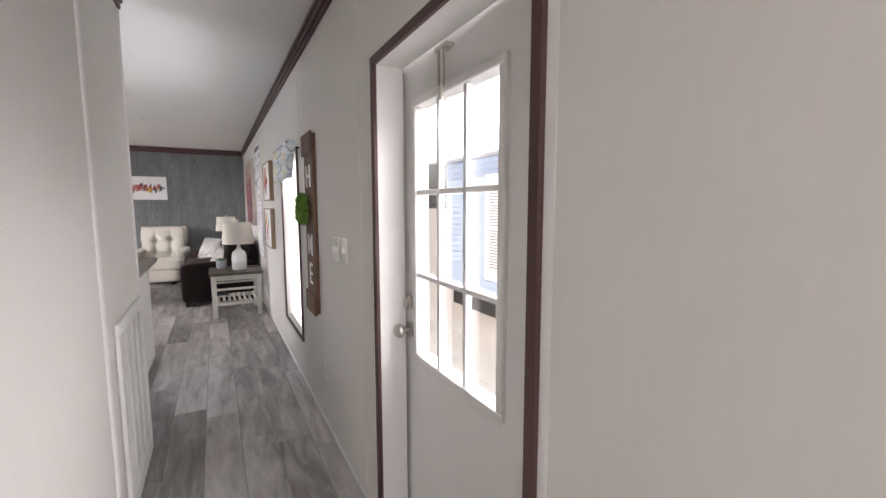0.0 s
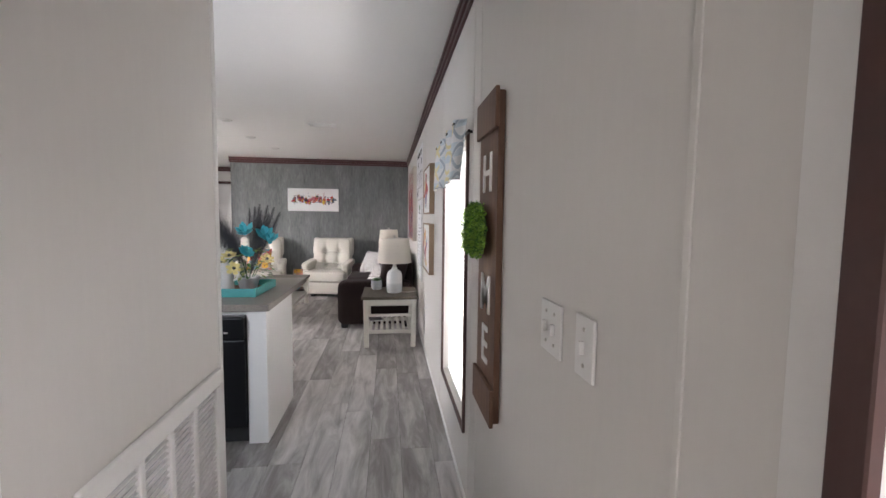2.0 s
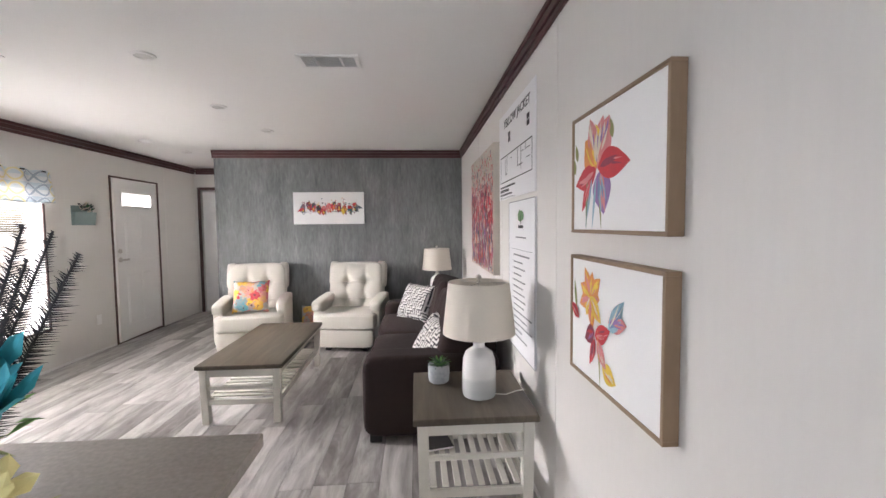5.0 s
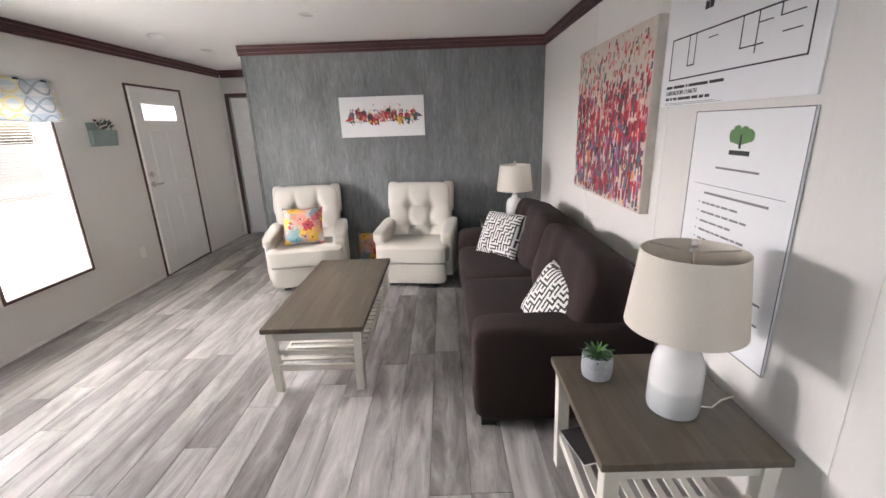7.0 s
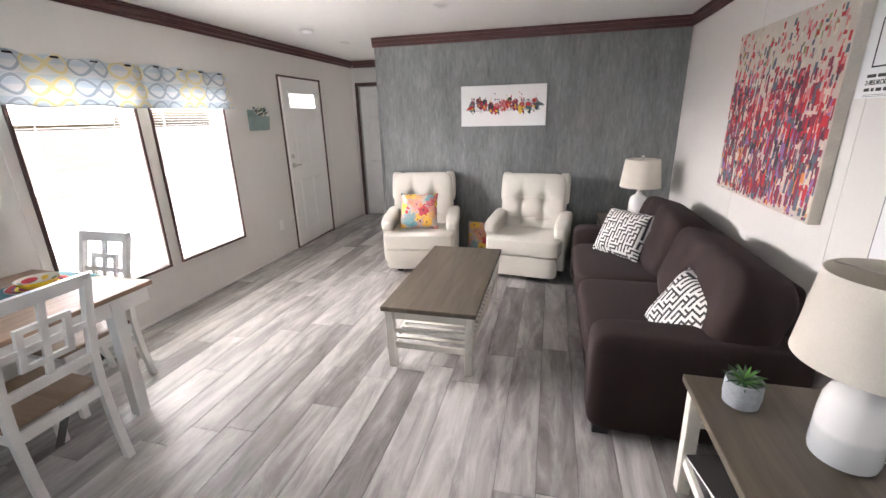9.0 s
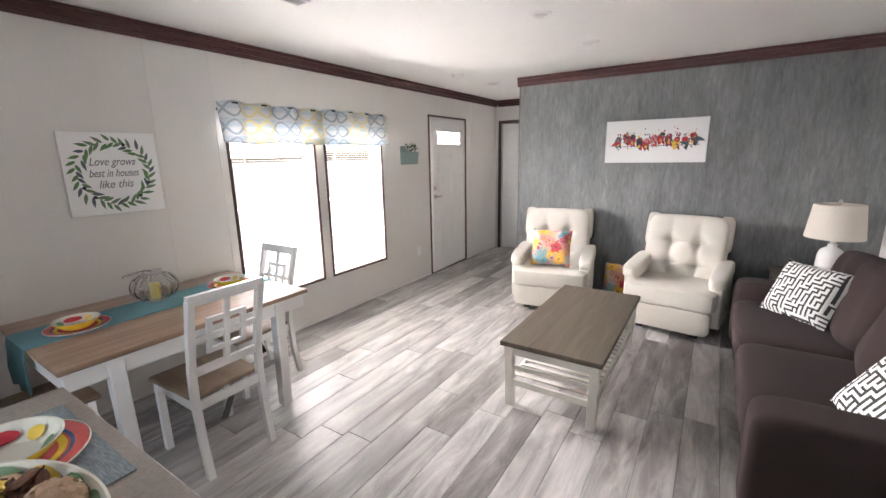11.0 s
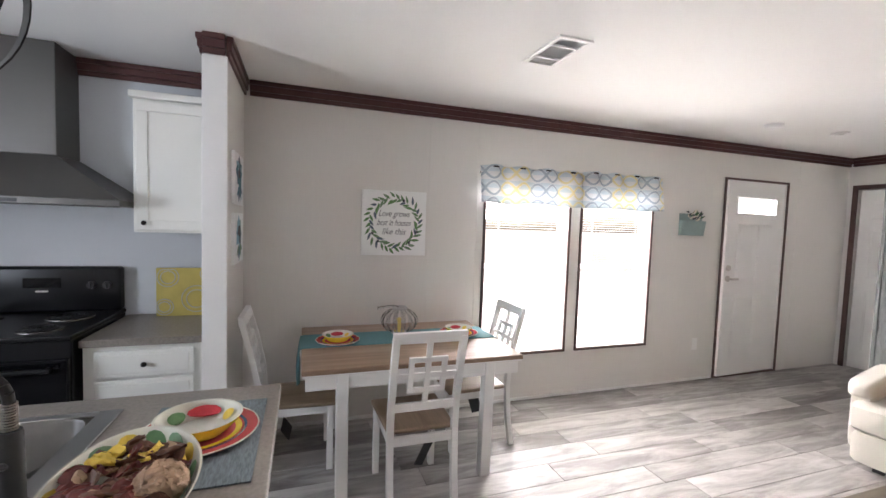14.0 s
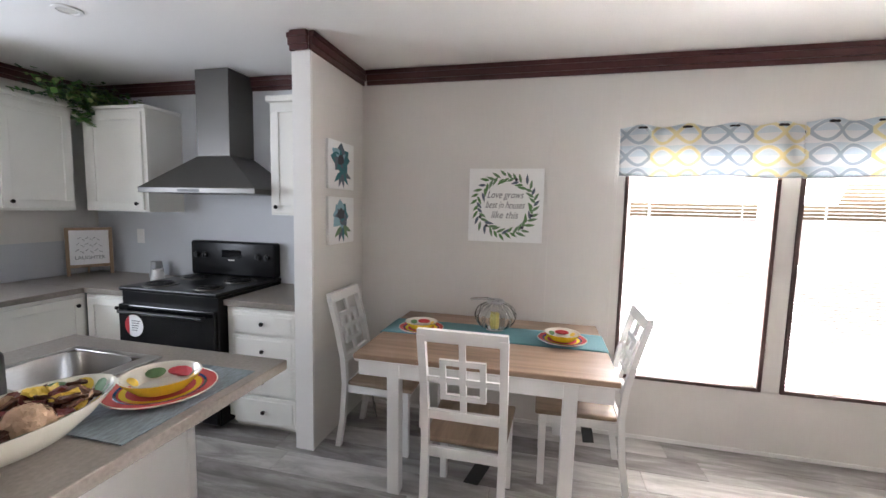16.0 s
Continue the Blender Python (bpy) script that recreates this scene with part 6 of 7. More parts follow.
for k in range(12):
    rod(bm, (-0.36 + k * 0.07, 0.02 * math.sin(k), 0.012), (-0.29 + k * 0.07, 0.02 * math.sin(k + 1), 0.012), 0.004, n=5)
part("vine", bm, LEAFD, iv)

# ---------- island ----------
IX0, IX1, IY0, IY1, IB = -2.325, -0.445, 3.735, 4.865, 4.42
isl = thing("kitchen_island", "white kitchen island base with end panels", "island")
part("end_panel", B(IX1 - 0.135, IX1 - 0.022, IY0 + 0.025, IB, 0, CT - 0.04, 0.003), WHITE, isl)
part("end_panel", B(IX0 + 0.02, IX0 + 0.06, IY0 + 0.025, IB, 0, CT - 0.04, 0.003), WHITE, isl)
part("back_panel", B(IX0 + 0.06, IX1 - 0.135, IB - 0.03, IB - 0.004, 0, CT - 0.04), WHITE, isl)
part("sink_cabinet", B(IX0 + 0.06, -1.205, IY0 + 0.05, IB - 0.031, 0.09, CT - 0.22), CAB, isl)
part("rail", B(IX0 + 0.06, IX1 - 0.135, IY0 + 0.05, IY0 + 0.075, CT - 0.07, CT - 0.041), CAB, isl)
for a, b in ((-2.24, -1.74), (-1.72, -1.22)):
    bm = bmesh.new(); box(bm, a, b, IY0 + 0.03, IY0 + 0.049, 0.11, CT - 0.07, 0.003)
    d = part("door", bm, CAB, isl)
    bm = bmesh.new(); knob(bm, (a + b) / 2, IY0 + 0.03, CT - 0.12); part("knob", bm, BRONZE, d, smooth=True)
SX0, SX1, SY0, SY1 = -2.20, -1.40, 3.93, 4.38
tagged(cut_wall("island_worktop", "z", CT - 0.04, CT, IX0, IX1, IY0, IY1, [(SX0 + 0.03, SX1 - 0.03, SY0 + 0.03, SY1 - 0.06)], COUNTER), "greige laminate island worktop with an inset sink", "worktop", kind="thing")
wtop = bpy.data.objects["island_worktop"]
md = wtop.modifiers.new("edge", "BEVEL"); md.width, md.limit_method = 0.003, "ANGLE"
sk = thing("kitchen_sink", "stainless steel drop-in double sink", "sink", at=(0, 0, CT))
bm = bmesh.new()
m0 = (SX0 + SX1) / 2
for a, b, c_, d in ((SX0, SX1, SY0, SY0 + 0.035), (SX0, SX1, SY1 - 0.065, SY1), (SX0, SX0 + 0.035, SY0 + 0.035, SY1 - 0.065), (SX1 - 0.035, SX1, SY0 + 0.035, SY1 - 0.065), (m0 - 0.02, m0 + 0.02, SY0 + 0.035, SY1 - 0.065)):
    box(bm, a, b, c_, d, 0.0005, 0.006, 0.002, 1)
part("rim", bm, STEEL, sk, smooth=True)
for a, b in ((SX0 + 0.0352, m0 - 0.0202), (m0 + 0.0202, SX1 - 0.0352)):
    bm = bmesh.new()
    cx, cy, hx, hy = (a + b) / 2, (SY0 + SY1 - 0.03) / 2, (b - a) / 2, (SY1 - SY0 - 0.1) / 2
    rings = []
    for sc, z in ((1.0, 0.003), (0.985, -0.01), (0.95, -0.13), (0.86, -0.165), (0.3, -0.172)):
        ring = []
        for k in range(40):
            an = 2 * math.pi * k / 40
            e = 5.0
            cc, ss = math.cos(an), math.sin(an)
            rr = 1 / (abs(cc) ** e + abs(ss) ** e) ** (1 / e)
            ring.append(bm.verts.new((cx + sc * hx * cc * rr, cy + sc * hy * ss * rr, z)))
        rings.append(ring)
    for p, q in zip(rings, rings[1:]):
        for k in range(40):
            bm.faces.new((p[k], p[(k + 1) % 40], q[(k + 1) % 40], q[k]))
    bm.faces.new(rings[-1])
    part("basin", bm, STEEL, sk, smooth=True)
    bm = bmesh.new(); lathe(bm, [(0.04, -0.171), (0.038, -0.168), (0.02, -0.169), (0.004, -0.17)], 20, at=(cx, cy, 0)); part("drain", bm, BLKM, sk, smooth=True)
fa = thing("faucet", "black pull-down kitchen faucet with spring neck", "faucet", at=(-1.69, 4.35, CT + 0.006))
bm = bmesh.new(); lathe(bm, [(0.03, 0.0005), (0.03, 0.012), (0.024, 0.02), (0.023, 0.17), (0.02, 0.18)], 20)
part("base", bm, BLKM, fa, smooth=True)
bm = bmesh.new()
pts = [(0, 0, 0.18)] + [(0, -0.075 + 0.075 * math.cos(radians(a)), 0.24 + 0.075 * math.sin(radians(a))) for a in range(0, 181, 15)] + [(0, -0.15, 0.19)]
for a, b in zip(pts, pts[1:]):
    rod(bm, a, b, 0.011, n=10)
part("neck", bm, BLKM, fa, "black curved neck", smooth=True)
for k in range(10):
    bm = bmesh.new(); rod(bm, (0, 0, 0.182 + k * 0.006), (0, 0, 0.185 + k * 0.006), 0.0145, n=12); part("spring_ring", bm, NICKEL, fa)
bm = bmesh.new(); rod(bm, (0, -0.15, 0.195), (0, -0.15, 0.10), 0.017, 0.021, n=14); part("spray_head", bm, BLKM, fa, smooth=True)
bm = bmesh.new(); rod(bm, (0.02, 0, 0.11), (0.075, 0, 0.135), 0.008, n=8); part("lever", bm, BLKM, fa, smooth=True)

dw = thing("dishwasher", "black dishwasher built into the island", "dishwasher", at=(-0.885, IY0 + 0.03, 0))
part("body", B(-0.295, 0.295, 0.02, 0.58, 0.03, 0.79), BLKM, dw)
part("door", B(-0.3, 0.3, -0.03, 0.018, 0.115, 0.645, 0.006), BLACK, dw)
part("control_panel", B(-0.3, 0.3, -0.042, 0.018, 0.65, 0.785, 0.010, 3), BLACK, dw)
for u, w_ in ((-0.02, 0.028), (0.055, 0.012), (0.16, 0.012), (0.20, 0.012)):
    part("button", B(u - w_, u + w_, -0.0445, -0.0415, 0.69, 0.70, 0.001), NICKEL if w_ < 0.02 else GREYINK, dw)
part("kick_plate", B(-0.295, 0.295, 0.03, 0.05, 0.002, 0.11), BLKM, dw)

# a white bracket foot under the overhang
br = thing("island_bracket", "white bracket leg under the island overhang", "bracket", at=(-0.60, 5.06, 0), turn=0)
part("foot", B(-0.012, 0.012, -0.10, 0.04, 0.0, 0.02, 0.003), WHITE, br)
bm = bmesh.new(); rod(bm, (0, 0.0, 0.015), (0, -0.14, 0.14), 0.011, n=8); part("strut", bm, WHITE, br)

# tray with flowers
tr = thing("wooden_tray", "distressed teal wooden tray with rust-brown inside", "tray", at=(-0.775, 4.195, CT + 0.0005), turn=-2)
w_, d_ = 0.192, 0.215
part("bottom", B(-w_ + 0.012, w_ - 0.012, -d_ + 0.012, d_ - 0.012, 0, 0.012), RUST, tr, "rust-brown wooden bottom")
for a, b, c_, d in ((-w_, w_, -d_, -d_ + 0.012), (-w_, w_, d_ - 0.012, d_), (-w_, -w_ + 0.012, -d_ + 0.012, d_ - 0.012), (w_ - 0.012, w_, -d_ + 0.012, d_ - 0.012)):
    part("side", B(a, b, c_, d, 0, 0.055, 0.003), TEALP, tr)
jg = thing("pitcher", "white ceramic pitcher on the tray", "pitcher", at=(-0.865, 4.20, CT + 0.013))
bm = bmesh.new(); lathe(bm, [(0.066, 0.0005), (0.068, 0.01), (0.06, 0.10), (0.05, 0.15), (0.056, 0.19), (0.052, 0.19), (0.046, 0.15), (0.056, 0.1), (0.01, 0.015)], 24)
for v in bm.verts:
    if v.co.z > 0.17 and v.co.x < -0.03:
        v.co.x -= 0.022; v.co.z += 0.012
part("jug", bm, CERAM, jg, smooth=True)
bm = bmesh.new()
pts = [(0.05, 0, 0.16), (0.09, 0, 0.165), (0.1, 0, 0.12), (0.085, 0, 0.075), (0.06, 0, 0.06)]
for a, b in zip(pts, pts[1:]):
    rod(bm, a, b, 0.007, n=8)
part("handle", bm, CERAM, jg, smooth=True)

random.seed(17)
fl = thing("flower_arrangement", "turquoise and yellow artificial flowers with dark feathers in metal pail", "flowers", at=(-0.72, 4.25, CT + 0.013))
bm = bmesh.new(); lathe(bm, [(0.055, 0.0005), (0.074, 0.075), (0.078, 0.078), (0.078, 0.086), (0.070, 0.086), (0.068, 0.06), (0.01, 0.05)], 28)
part("pail", bm, GALV, fl, "galvanised metal pail", smooth=True)


def bloom(c, r, n, mt, layers=2, cone=0.25, name="bloom"):
    bm = bmesh.new()
    c = Vector(c)
    up = Vector((random.uniform(-0.4, 0.4), random.uniform(-1, -0.2), random.uniform(0.4, 1.0))).normalized()
    x = up.orthogonal().normalized(); y = up.cross(x)
    for la in range(layers):
        for k in range(n):
            a = 2 * math.pi * (k + 0.5 * la) / n
            d = (x * math.cos(a) + y * math.sin(a)) * (1 - 0.25 * la) + up * (cone + 0.45 * la)
            s = up.cross(d).normalized()
            L = r * (1 - 0.22 * la) * random.uniform(0.9, 1.1)
            w = L * 0.30
            vs = [bm.verts.new(q) for q in (c, c + d * L * 0.35 + s * w * 0.8, c + d * L * 0.75 + s * w - up * 0.004, c + d * L * 1.0, c + d * L * 0.75 - s * w - up * 0.004, c + d * L * 0.35 - s * w * 0.8)]
            bm.faces.new(vs)
    b = part(name, bm, mt, fl)
    bm = bmesh.new(); bmesh.ops.create_uvsphere(bm, u_segments=10, v_segments=7, radius=r * 0.22, matrix=Matrix.Translation(c + up * r * 0.12))
    part("centre", bm, COLORS["charcoal"] if mt == CREAMP else TURQ, b, smooth=True)


for c in ((-0.09, -0.09, 0.235), (-0.165, -0.05, 0.185), (-0.12, -0.03, 0.13), (0.12, 0.02, 0.20), (-0.06, -0.10, 0.15)):
    bloom(c, 0.055, 6, CREAMP)
bloom((0.02, -0.08, 0.265), 0.055, 9, TURQ, layers=4, cone=0.1)
for c in ((-0.02, 0.02, 0.38), (0.15, 0.0, 0.32), (0.10, 0.05, 0.36)):
    bloom(c, 0.065, 6, TURQ, cone=0.9)
for k in range(80):
    a, r, z = random.uniform(0, 2 * math.pi), random.uniform(0.03, 0.18), random.uniform(0.08, 0.28)
    c = Vector((r * math.cos(a), r * math.sin(a), z))
    d = Vector((math.cos(a), math.sin(a), random.uniform(-0.5, 0.5))).normalized(); s = d.cross(Vector((0, 0.3, 1))).normalized() * 0.013
    bm = bmesh.new(); L = random.uniform(0.04, 0.07)
    bm.faces.new([bm.verts.new(q) for q in (c, c + d * L * 0.5 + s, c + d * L + Vector((0, 0, -0.01)), c + d * L * 0.5 - s)])
    part("leaf", bm, (LEAF, paint("olive", None), LEAFD)[k % 3], fl)
for k in range(12):
    a = 2 * math.pi * k / 12
    bm = bmesh.new(); rod(bm, (0.02 * math.cos(a), 0.02 * math.sin(a), 0.05), (0.09 * math.cos(a), 0.09 * math.sin(a), 0.18), 0.0025, n=5)
    part("stem", bm, LEAFD, fl)


def plume(base, lean, L, w, droop, name="feather"):
    """A feather: a curved quill with many barbs."""
    bm = bmesh.new()
    base, lean = Vector(base), Vector(lean).normalized()
    pts = []
    for k in range(25):
        q = k / 24
        side = Vector((lean.x, lean.y, 0)).normalized()
        pts.append(base + lean * L * q + side * droop * q * q * L + Vector((0, 0, -droop * 0.35 * q ** 3 * L)))
    for a, b in zip(pts, pts[1:]):
        rod(bm, a, b, 0.0018, n=4)
    for k in range(5, 25):
        d = (pts[k] - pts[k - 1]).normalized()
        s = d.cross(Vector((0.2, 1, 0.3))).normalized()
        for sg in (-1, 1):
            for jj in range(5):
                c = pts[k - 1].lerp(pts[k], jj / 5)
                wl = w * math.sin(math.pi * min(1, (k - 4) / 22)) * random.uniform(0.75, 1.1)
                tip = c + s * sg * wl + d * wl * 0.9 + Vector((0, random.uniform(-0.01, 0.01), -wl * 0.35))
                bm.faces.new([bm.verts.new(v) for v in (c, c + d * 0.004, tip)])
    part(name, bm, FEATH, fl)


plume((-0.02, 0.02, 0.10), (-0.18, 0.02, 1.0), 0.54, 0.12, 0.35)
plume((-0.03, 0.0, 0.10), (-0.2, 0.05, 0.9), 0.44, 0.11, 0.4)
plume((-0.03, 0.04, 0.10), (-0.2, 0.1, 0.9), 0.38, 0.10, 0.38)
for lx, L in ((0.02, 0.48), (0.12, 0.46), (0.2, 0.50), (0.3, 0.5), (0.42, 0.48), (0.08, 0.5), (-0.06, 0.47), (0.25, 0.45)):
    plume((0.01, 0.03, 0.10), (lx, 0.18, 1.0), L, 0.034, 0.0, "grass_plume")


# ---------- tableware ----------
def place_setting(at, size=1.0, group="place settings", seed=1):
    random.seed(seed)
    t = thing("plate", "coral scalloped plate on the table", "plate", group, at)
    R = 0.135 * size
    bm = bmesh.new(); lathe(bm, [(R * 0.55, 0.0005), (R * 0.6, 0.004), (R * 0.98, 0.016), (R, 0.019), (R * 0.97, 0.021), (R * 0.62, 0.010), (0.005, 0.009)], 72, ripple=0.022, lobes=12)
    part("dish", bm, CORAL, t, "coral red glaze", smooth=True)
    bm = bmesh.new(); lathe(bm, [(R * 0.705, 0.0138), (R * 0.71, 0.0148), (R * 0.66, 0.0125), (R * 0.60, 0.0118)], 48, caps=(False, False))
    part("painted_band", bm, YELL, t, "yellow painted band", smooth=True)
    bm = bmesh.new(); lathe(bm, [(R * 0.80, 0.0166), (R * 0.795, 0.0176), (R * 0.755, 0.0160), (R * 0.745, 0.0150)], 60, caps=(False, False))
    part("blue_line", bm, BLUEGL, t, "dark blue painted line", smooth=True)
    bm = bmesh.new(); torus(bm, (0, 0, 0.0198), (0, 0, 1), R * 0.995, 0.0022, 60, 6)
    part("rim", bm, IVORY, t, "white glazed rim", smooth=True)
    b = thing("bowl", "yellow painted bowl with fruit pattern on a coral plate", "bowl", group, (at[0], at[1], at[2] + 0.0125))
    r = 0.098 * size
    bm = bmesh.new(); lathe(bm, [(r * 0.6, 0.0005), (r * 0.66, 0.004), (r * 0.97, 0.036 * size), (r, 0.042 * size)], 40, caps=(True, False))
    part("outside", bm, YELL, b, "yellow glazed outside", smooth=True)
    bm = bmesh.new(); lathe(bm, [(r, 0.0422 * size), (r * 0.95, 0.0415 * size), (r * 0.9, 0.033 * size), (r * 0.6, 0.0085), (0.004, 0.0075)], 40, caps=(False, True))
    part("inside", bm, IVORY, b, "ivory glazed inside", smooth=True)
    for k in range(6):
        a = 2 * math.pi * k / 6
        bm = bmesh.new()
        pts = []
        for q in range(12):
            an = 2 * math.pi * q / 12
            aa = a + (0.62, 0.38, 0.26)[k % 3] * math.cos(an)
            h = 0.5 + 0.42 * math.sin(an)
            rr = r * (0.60 + 0.30 * h) - 0.006
            zz = 0.0085 + (0.033 * size - 0.0085) * h + 0.003
            pts.append(bm.verts.new((rr * math.cos(aa), rr * math.sin(aa), zz)))
        bm.faces.new(pts)
        part("painted_fruit", bm, (COLORS["red"], COLORS["leaf"], COLORS["gold"])[k % 3], b)
    return t


# island setting, mat, oval bowl, spare plate
pm = thing("placemat", "blue grey woven placemat on the island", "placemat", at=(-1.925, 4.66, CT + 0.0005))
part("weave", B(-0.255, 0.255, -0.165, 0.165, 0, 0.004, 0.001, 1), MAT, pm)
place_setting((-1.945, 4.655, CT + 0.0048), 1.2, seed=3)
place_setting((-1.15, 4.66, CT + 0.0008), 0.85, seed=4)

random.seed(23)
ob_ = thing("oval_bowl", "large oval ivory serving bowl with painted leaves", "bowl", at=(-1.60, 4.585, CT + 0.001), turn=8)
OS = 0.58
bm = bmesh.new(); lathe(bm, [(0.12, 0.0), (0.13, 0.004), (0.19, 0.04), (0.245, 0.088), (0.248, 0.092)], 48, sx=1.0, sy=OS, caps=(True, False))
part("outside", bm, IVORY, ob_, smooth=True)
bm = bmesh.new(); lathe(bm, [(0.248, 0.0922), (0.240, 0.0915), (0.185, 0.044), (0.12, 0.012), (0.005, 0.010)], 48, sx=1.0, sy=OS, caps=(False, True))
part("inside", bm, IVORY, ob_, smooth=True)
for k in range(14):
    a = 2 * math.pi * k / 14 + 0.2
    bm = bmesh.new(); pts = []
    for q in range(12):
        an = 2 * math.pi * q / 12
        aa = a + 0.20 * math.cos(an) + 0.08 * math.sin(an); h = 0.55 + 0.36 * math.sin(an)
        rr = 0.185 + 0.055 * h - 0.007
        pts.append(bm.verts.new((rr * math.cos(aa), rr * math.sin(aa) * OS, 0.044 + 0.0475 * h + 0.003)))
    bm.faces.new(pts)
    part("painted_leaf", bm, (COLORS["leaf"], COLORS["gold"], COLORS["sage"])[k % 3], ob_)
pp = thing("dried_flowers", "dried tan blossoms and amber leaves filling a bowl", "dried flowers", at=(-1.60, 4.585, CT + 0.032), turn=8)
for cx, cy, r in ((0.035, 0.07, 0.052),):
    bm = bmesh.new()
    for k in range(170):
        d = Vector((random.gauss(0, 1), random.gauss(0, 1), abs(random.gauss(0, 1)))).normalized()
        c = Vector((cx, cy, 0.045)) + d * r
        s = d.orthogonal().normalized(); s.rotate(Matrix.Rotation(random.uniform(0, 6.3), 3, d)); u = d.cross(s)
        q = 0.011
        bm.faces.new([bm.verts.new(v) for v in (c - s * q, c + u * q + d * 0.004, c + s * q, c - u * q + d * 0.003)])
    bmesh.ops.create_uvsphere(bm, u_segments=12, v_segments=8, radius=r * 0.96, matrix=Matrix.Translation((cx, cy, 0.045)))
    part("blossom", bm, TAN, pp)
for k in range(95):
    a, r = random.uniform(0, 6.28), 0.175 * random.random() ** 0.5
    x, y = r * math.cos(a), r * math.sin(a) * OS
    bm = bmesh.new()
    bmesh.ops.create_icosphere(bm, subdivisions=2, radius=random.uniform(0.015, 0.027), matrix=Matrix.Translation((x, y, 0.042 + random.uniform(0, 0.025))) @ Matrix.Rotation(random.uniform(0, 3), 4, "Z") @ Matrix.Rotation(random.uniform(-0.9, 0.9), 4, "X") @ Matrix.Diagonal((1.4, 1.0, 0.3, 1)))
    for v in bm.verts:
        v.co += v.co * 0 + Vector((random.uniform(-1, 1), random.uniform(-1, 1), random.uniform(-1, 1))) * 0.0055
    part("dried_leaf", bm, (AMBER, DEEPRED, AMBER, DEEPRED, COLORS["gold"], DEEPRED, AMBER, TAN)[k % 8], pp)

# ---------- dining set ----------
dt = thing("dining_table", "white dining table with an oak plank top", "table", at=(-3.23, 5.58, 0))
hw, hd_ = 0.465, 0.638
part("tabletop", B(-hw, hw, -hd_, hd_, 0.712, 0.74, 0.006), OAK, dt, "light oak top")
part("edge_band", B(-hw + 0.006, hw - 0.006, -hd_ + 0.006, hd_ - 0.006, 0.70, 0.7118, 0.003), WHITE, dt)
lx, ly, s = hw - 0.05, hd_ - 0.13, 0.032
ly = 0.43
for sx in (-1, 1):
    for sy in (-1, 1):
        bm = bmesh.new(); box(bm, sx * lx - s, sx * lx + s, sy * ly - s, sy * ly + s, 0, 0.6995, 0.004)
        for v in bm.verts:
            if v.co.z < 0.01:
                v.co.x -= 0.006 * sx; v.co.y -= 0.006 * sy
        part("leg", bm, WHITE, dt)
for sx in (-1, 1):
    part("apron", B(sx * (lx + 0.012) - 0.011, sx * (lx + 0.012) + 0.011, -ly + s, ly - s, 0.622, 0.6995, 0.002), WHITE, dt)
    part("apron", B(sx * (lx + 0.012) - 0.011, sx * (lx + 0.012) + 0.011, ly + s, hd_ - 0.02, 0.622, 0.6995, 0.002), WHITE, dt)
    part("apron", B(sx * (lx + 0.012) - 0.011, sx * (lx + 0.012) + 0.011, -hd_ + 0.02, -ly - s, 0.622, 0.6995, 0.002), WHITE, dt)
for sy in (-1, 1):
    part("apron", B(-lx, lx, sy * (hd_ - 0.03) - 0.01, sy * (hd_ - 0.03) + 0.01, 0.622, 0.6995, 0.002), WHITE, dt)

tr_ = thing("table_runner", "teal cloth runner draped over the dining table", "table runner", at=(-3.31, 5.58, 0))
bm = bmesh.new()
prof = [(-0.655, 0.50), (-0.657, 0.60), (-0.653, 0.70), (-0.645, 0.738), (-0.623, 0.7425), (0.0, 0.7425), (0.623, 0.7425), (0.642, 0.740), (0.651, 0.72)]
rows = []
for y, z in prof:
    rows.append([bm.verts.new((-0.155 + 0.31 * k / 12, y - (0.012 * math.sin(k * 1.1) if z < 0.68 and y < 0 else 0), z + (0.02 * k / 12 if z < 0.55 and y < 0 else 0))) for k in range(13)])
for a, b in zip(rows, rows[1:]):
    for k in range(12):
        bm.faces.new((a[k], a[k + 1], b[k + 1], b[k]))
c = part("cloth", bm, TEALC, tr_, smooth=True)
md = c.modifiers.new("thick", "SOLIDIFY"); md.thickness, md.offset = 0.002, 1
place_setting((-3.25, 5.16, 0.7452), 1.0, seed=6)
place_setting((-3.27, 5.985, 0.7452), 1.0, seed=7)

pk = thing("pumpkin_lantern", "silver ribbed pumpkin candle lantern on the table", "lantern", at=(-3.40, 5.59, 0.7455))
for k in range(14):
    a = 2 * math.pi * k / 14
    bm = bmesh.new()
    prev = None
    for sstep in range(13):
        th = math.pi * (0.06 + 0.86 * sstep / 12)
        r, z = 0.128 * math.sin(th) ** 0.85, 0.088 - 0.086 * math.cos(th)
        c = Vector((r * math.cos(a), r * math.sin(a), z)); sd = Vector((-math.sin(a), math.cos(a), 0)) * (0.014 * math.sin(th) + 0.003)
        o = Vector((math.cos(a), math.sin(a), 0)) * 0.002
        ring = [bm.verts.new(c - sd), bm.verts.new(c + o), bm.verts.new(c + sd), bm.verts.new(c - o)]
        if prev:
            for i in range(4):
                bm.faces.new((prev[i], prev[(i + 1) % 4], ring[(i + 1) % 4], ring[i]))
        prev = ring
    part("rib", bm, THICKGLASS, pk, smooth=True)
bm = bmesh.new(); lathe(bm, [(0.05, 0.165), (0.055, 0.178), (0.05, 0.185), (0.045, 0.176)], 20, caps=(False, False)); part("collar", bm, GALV, pk, smooth=True)
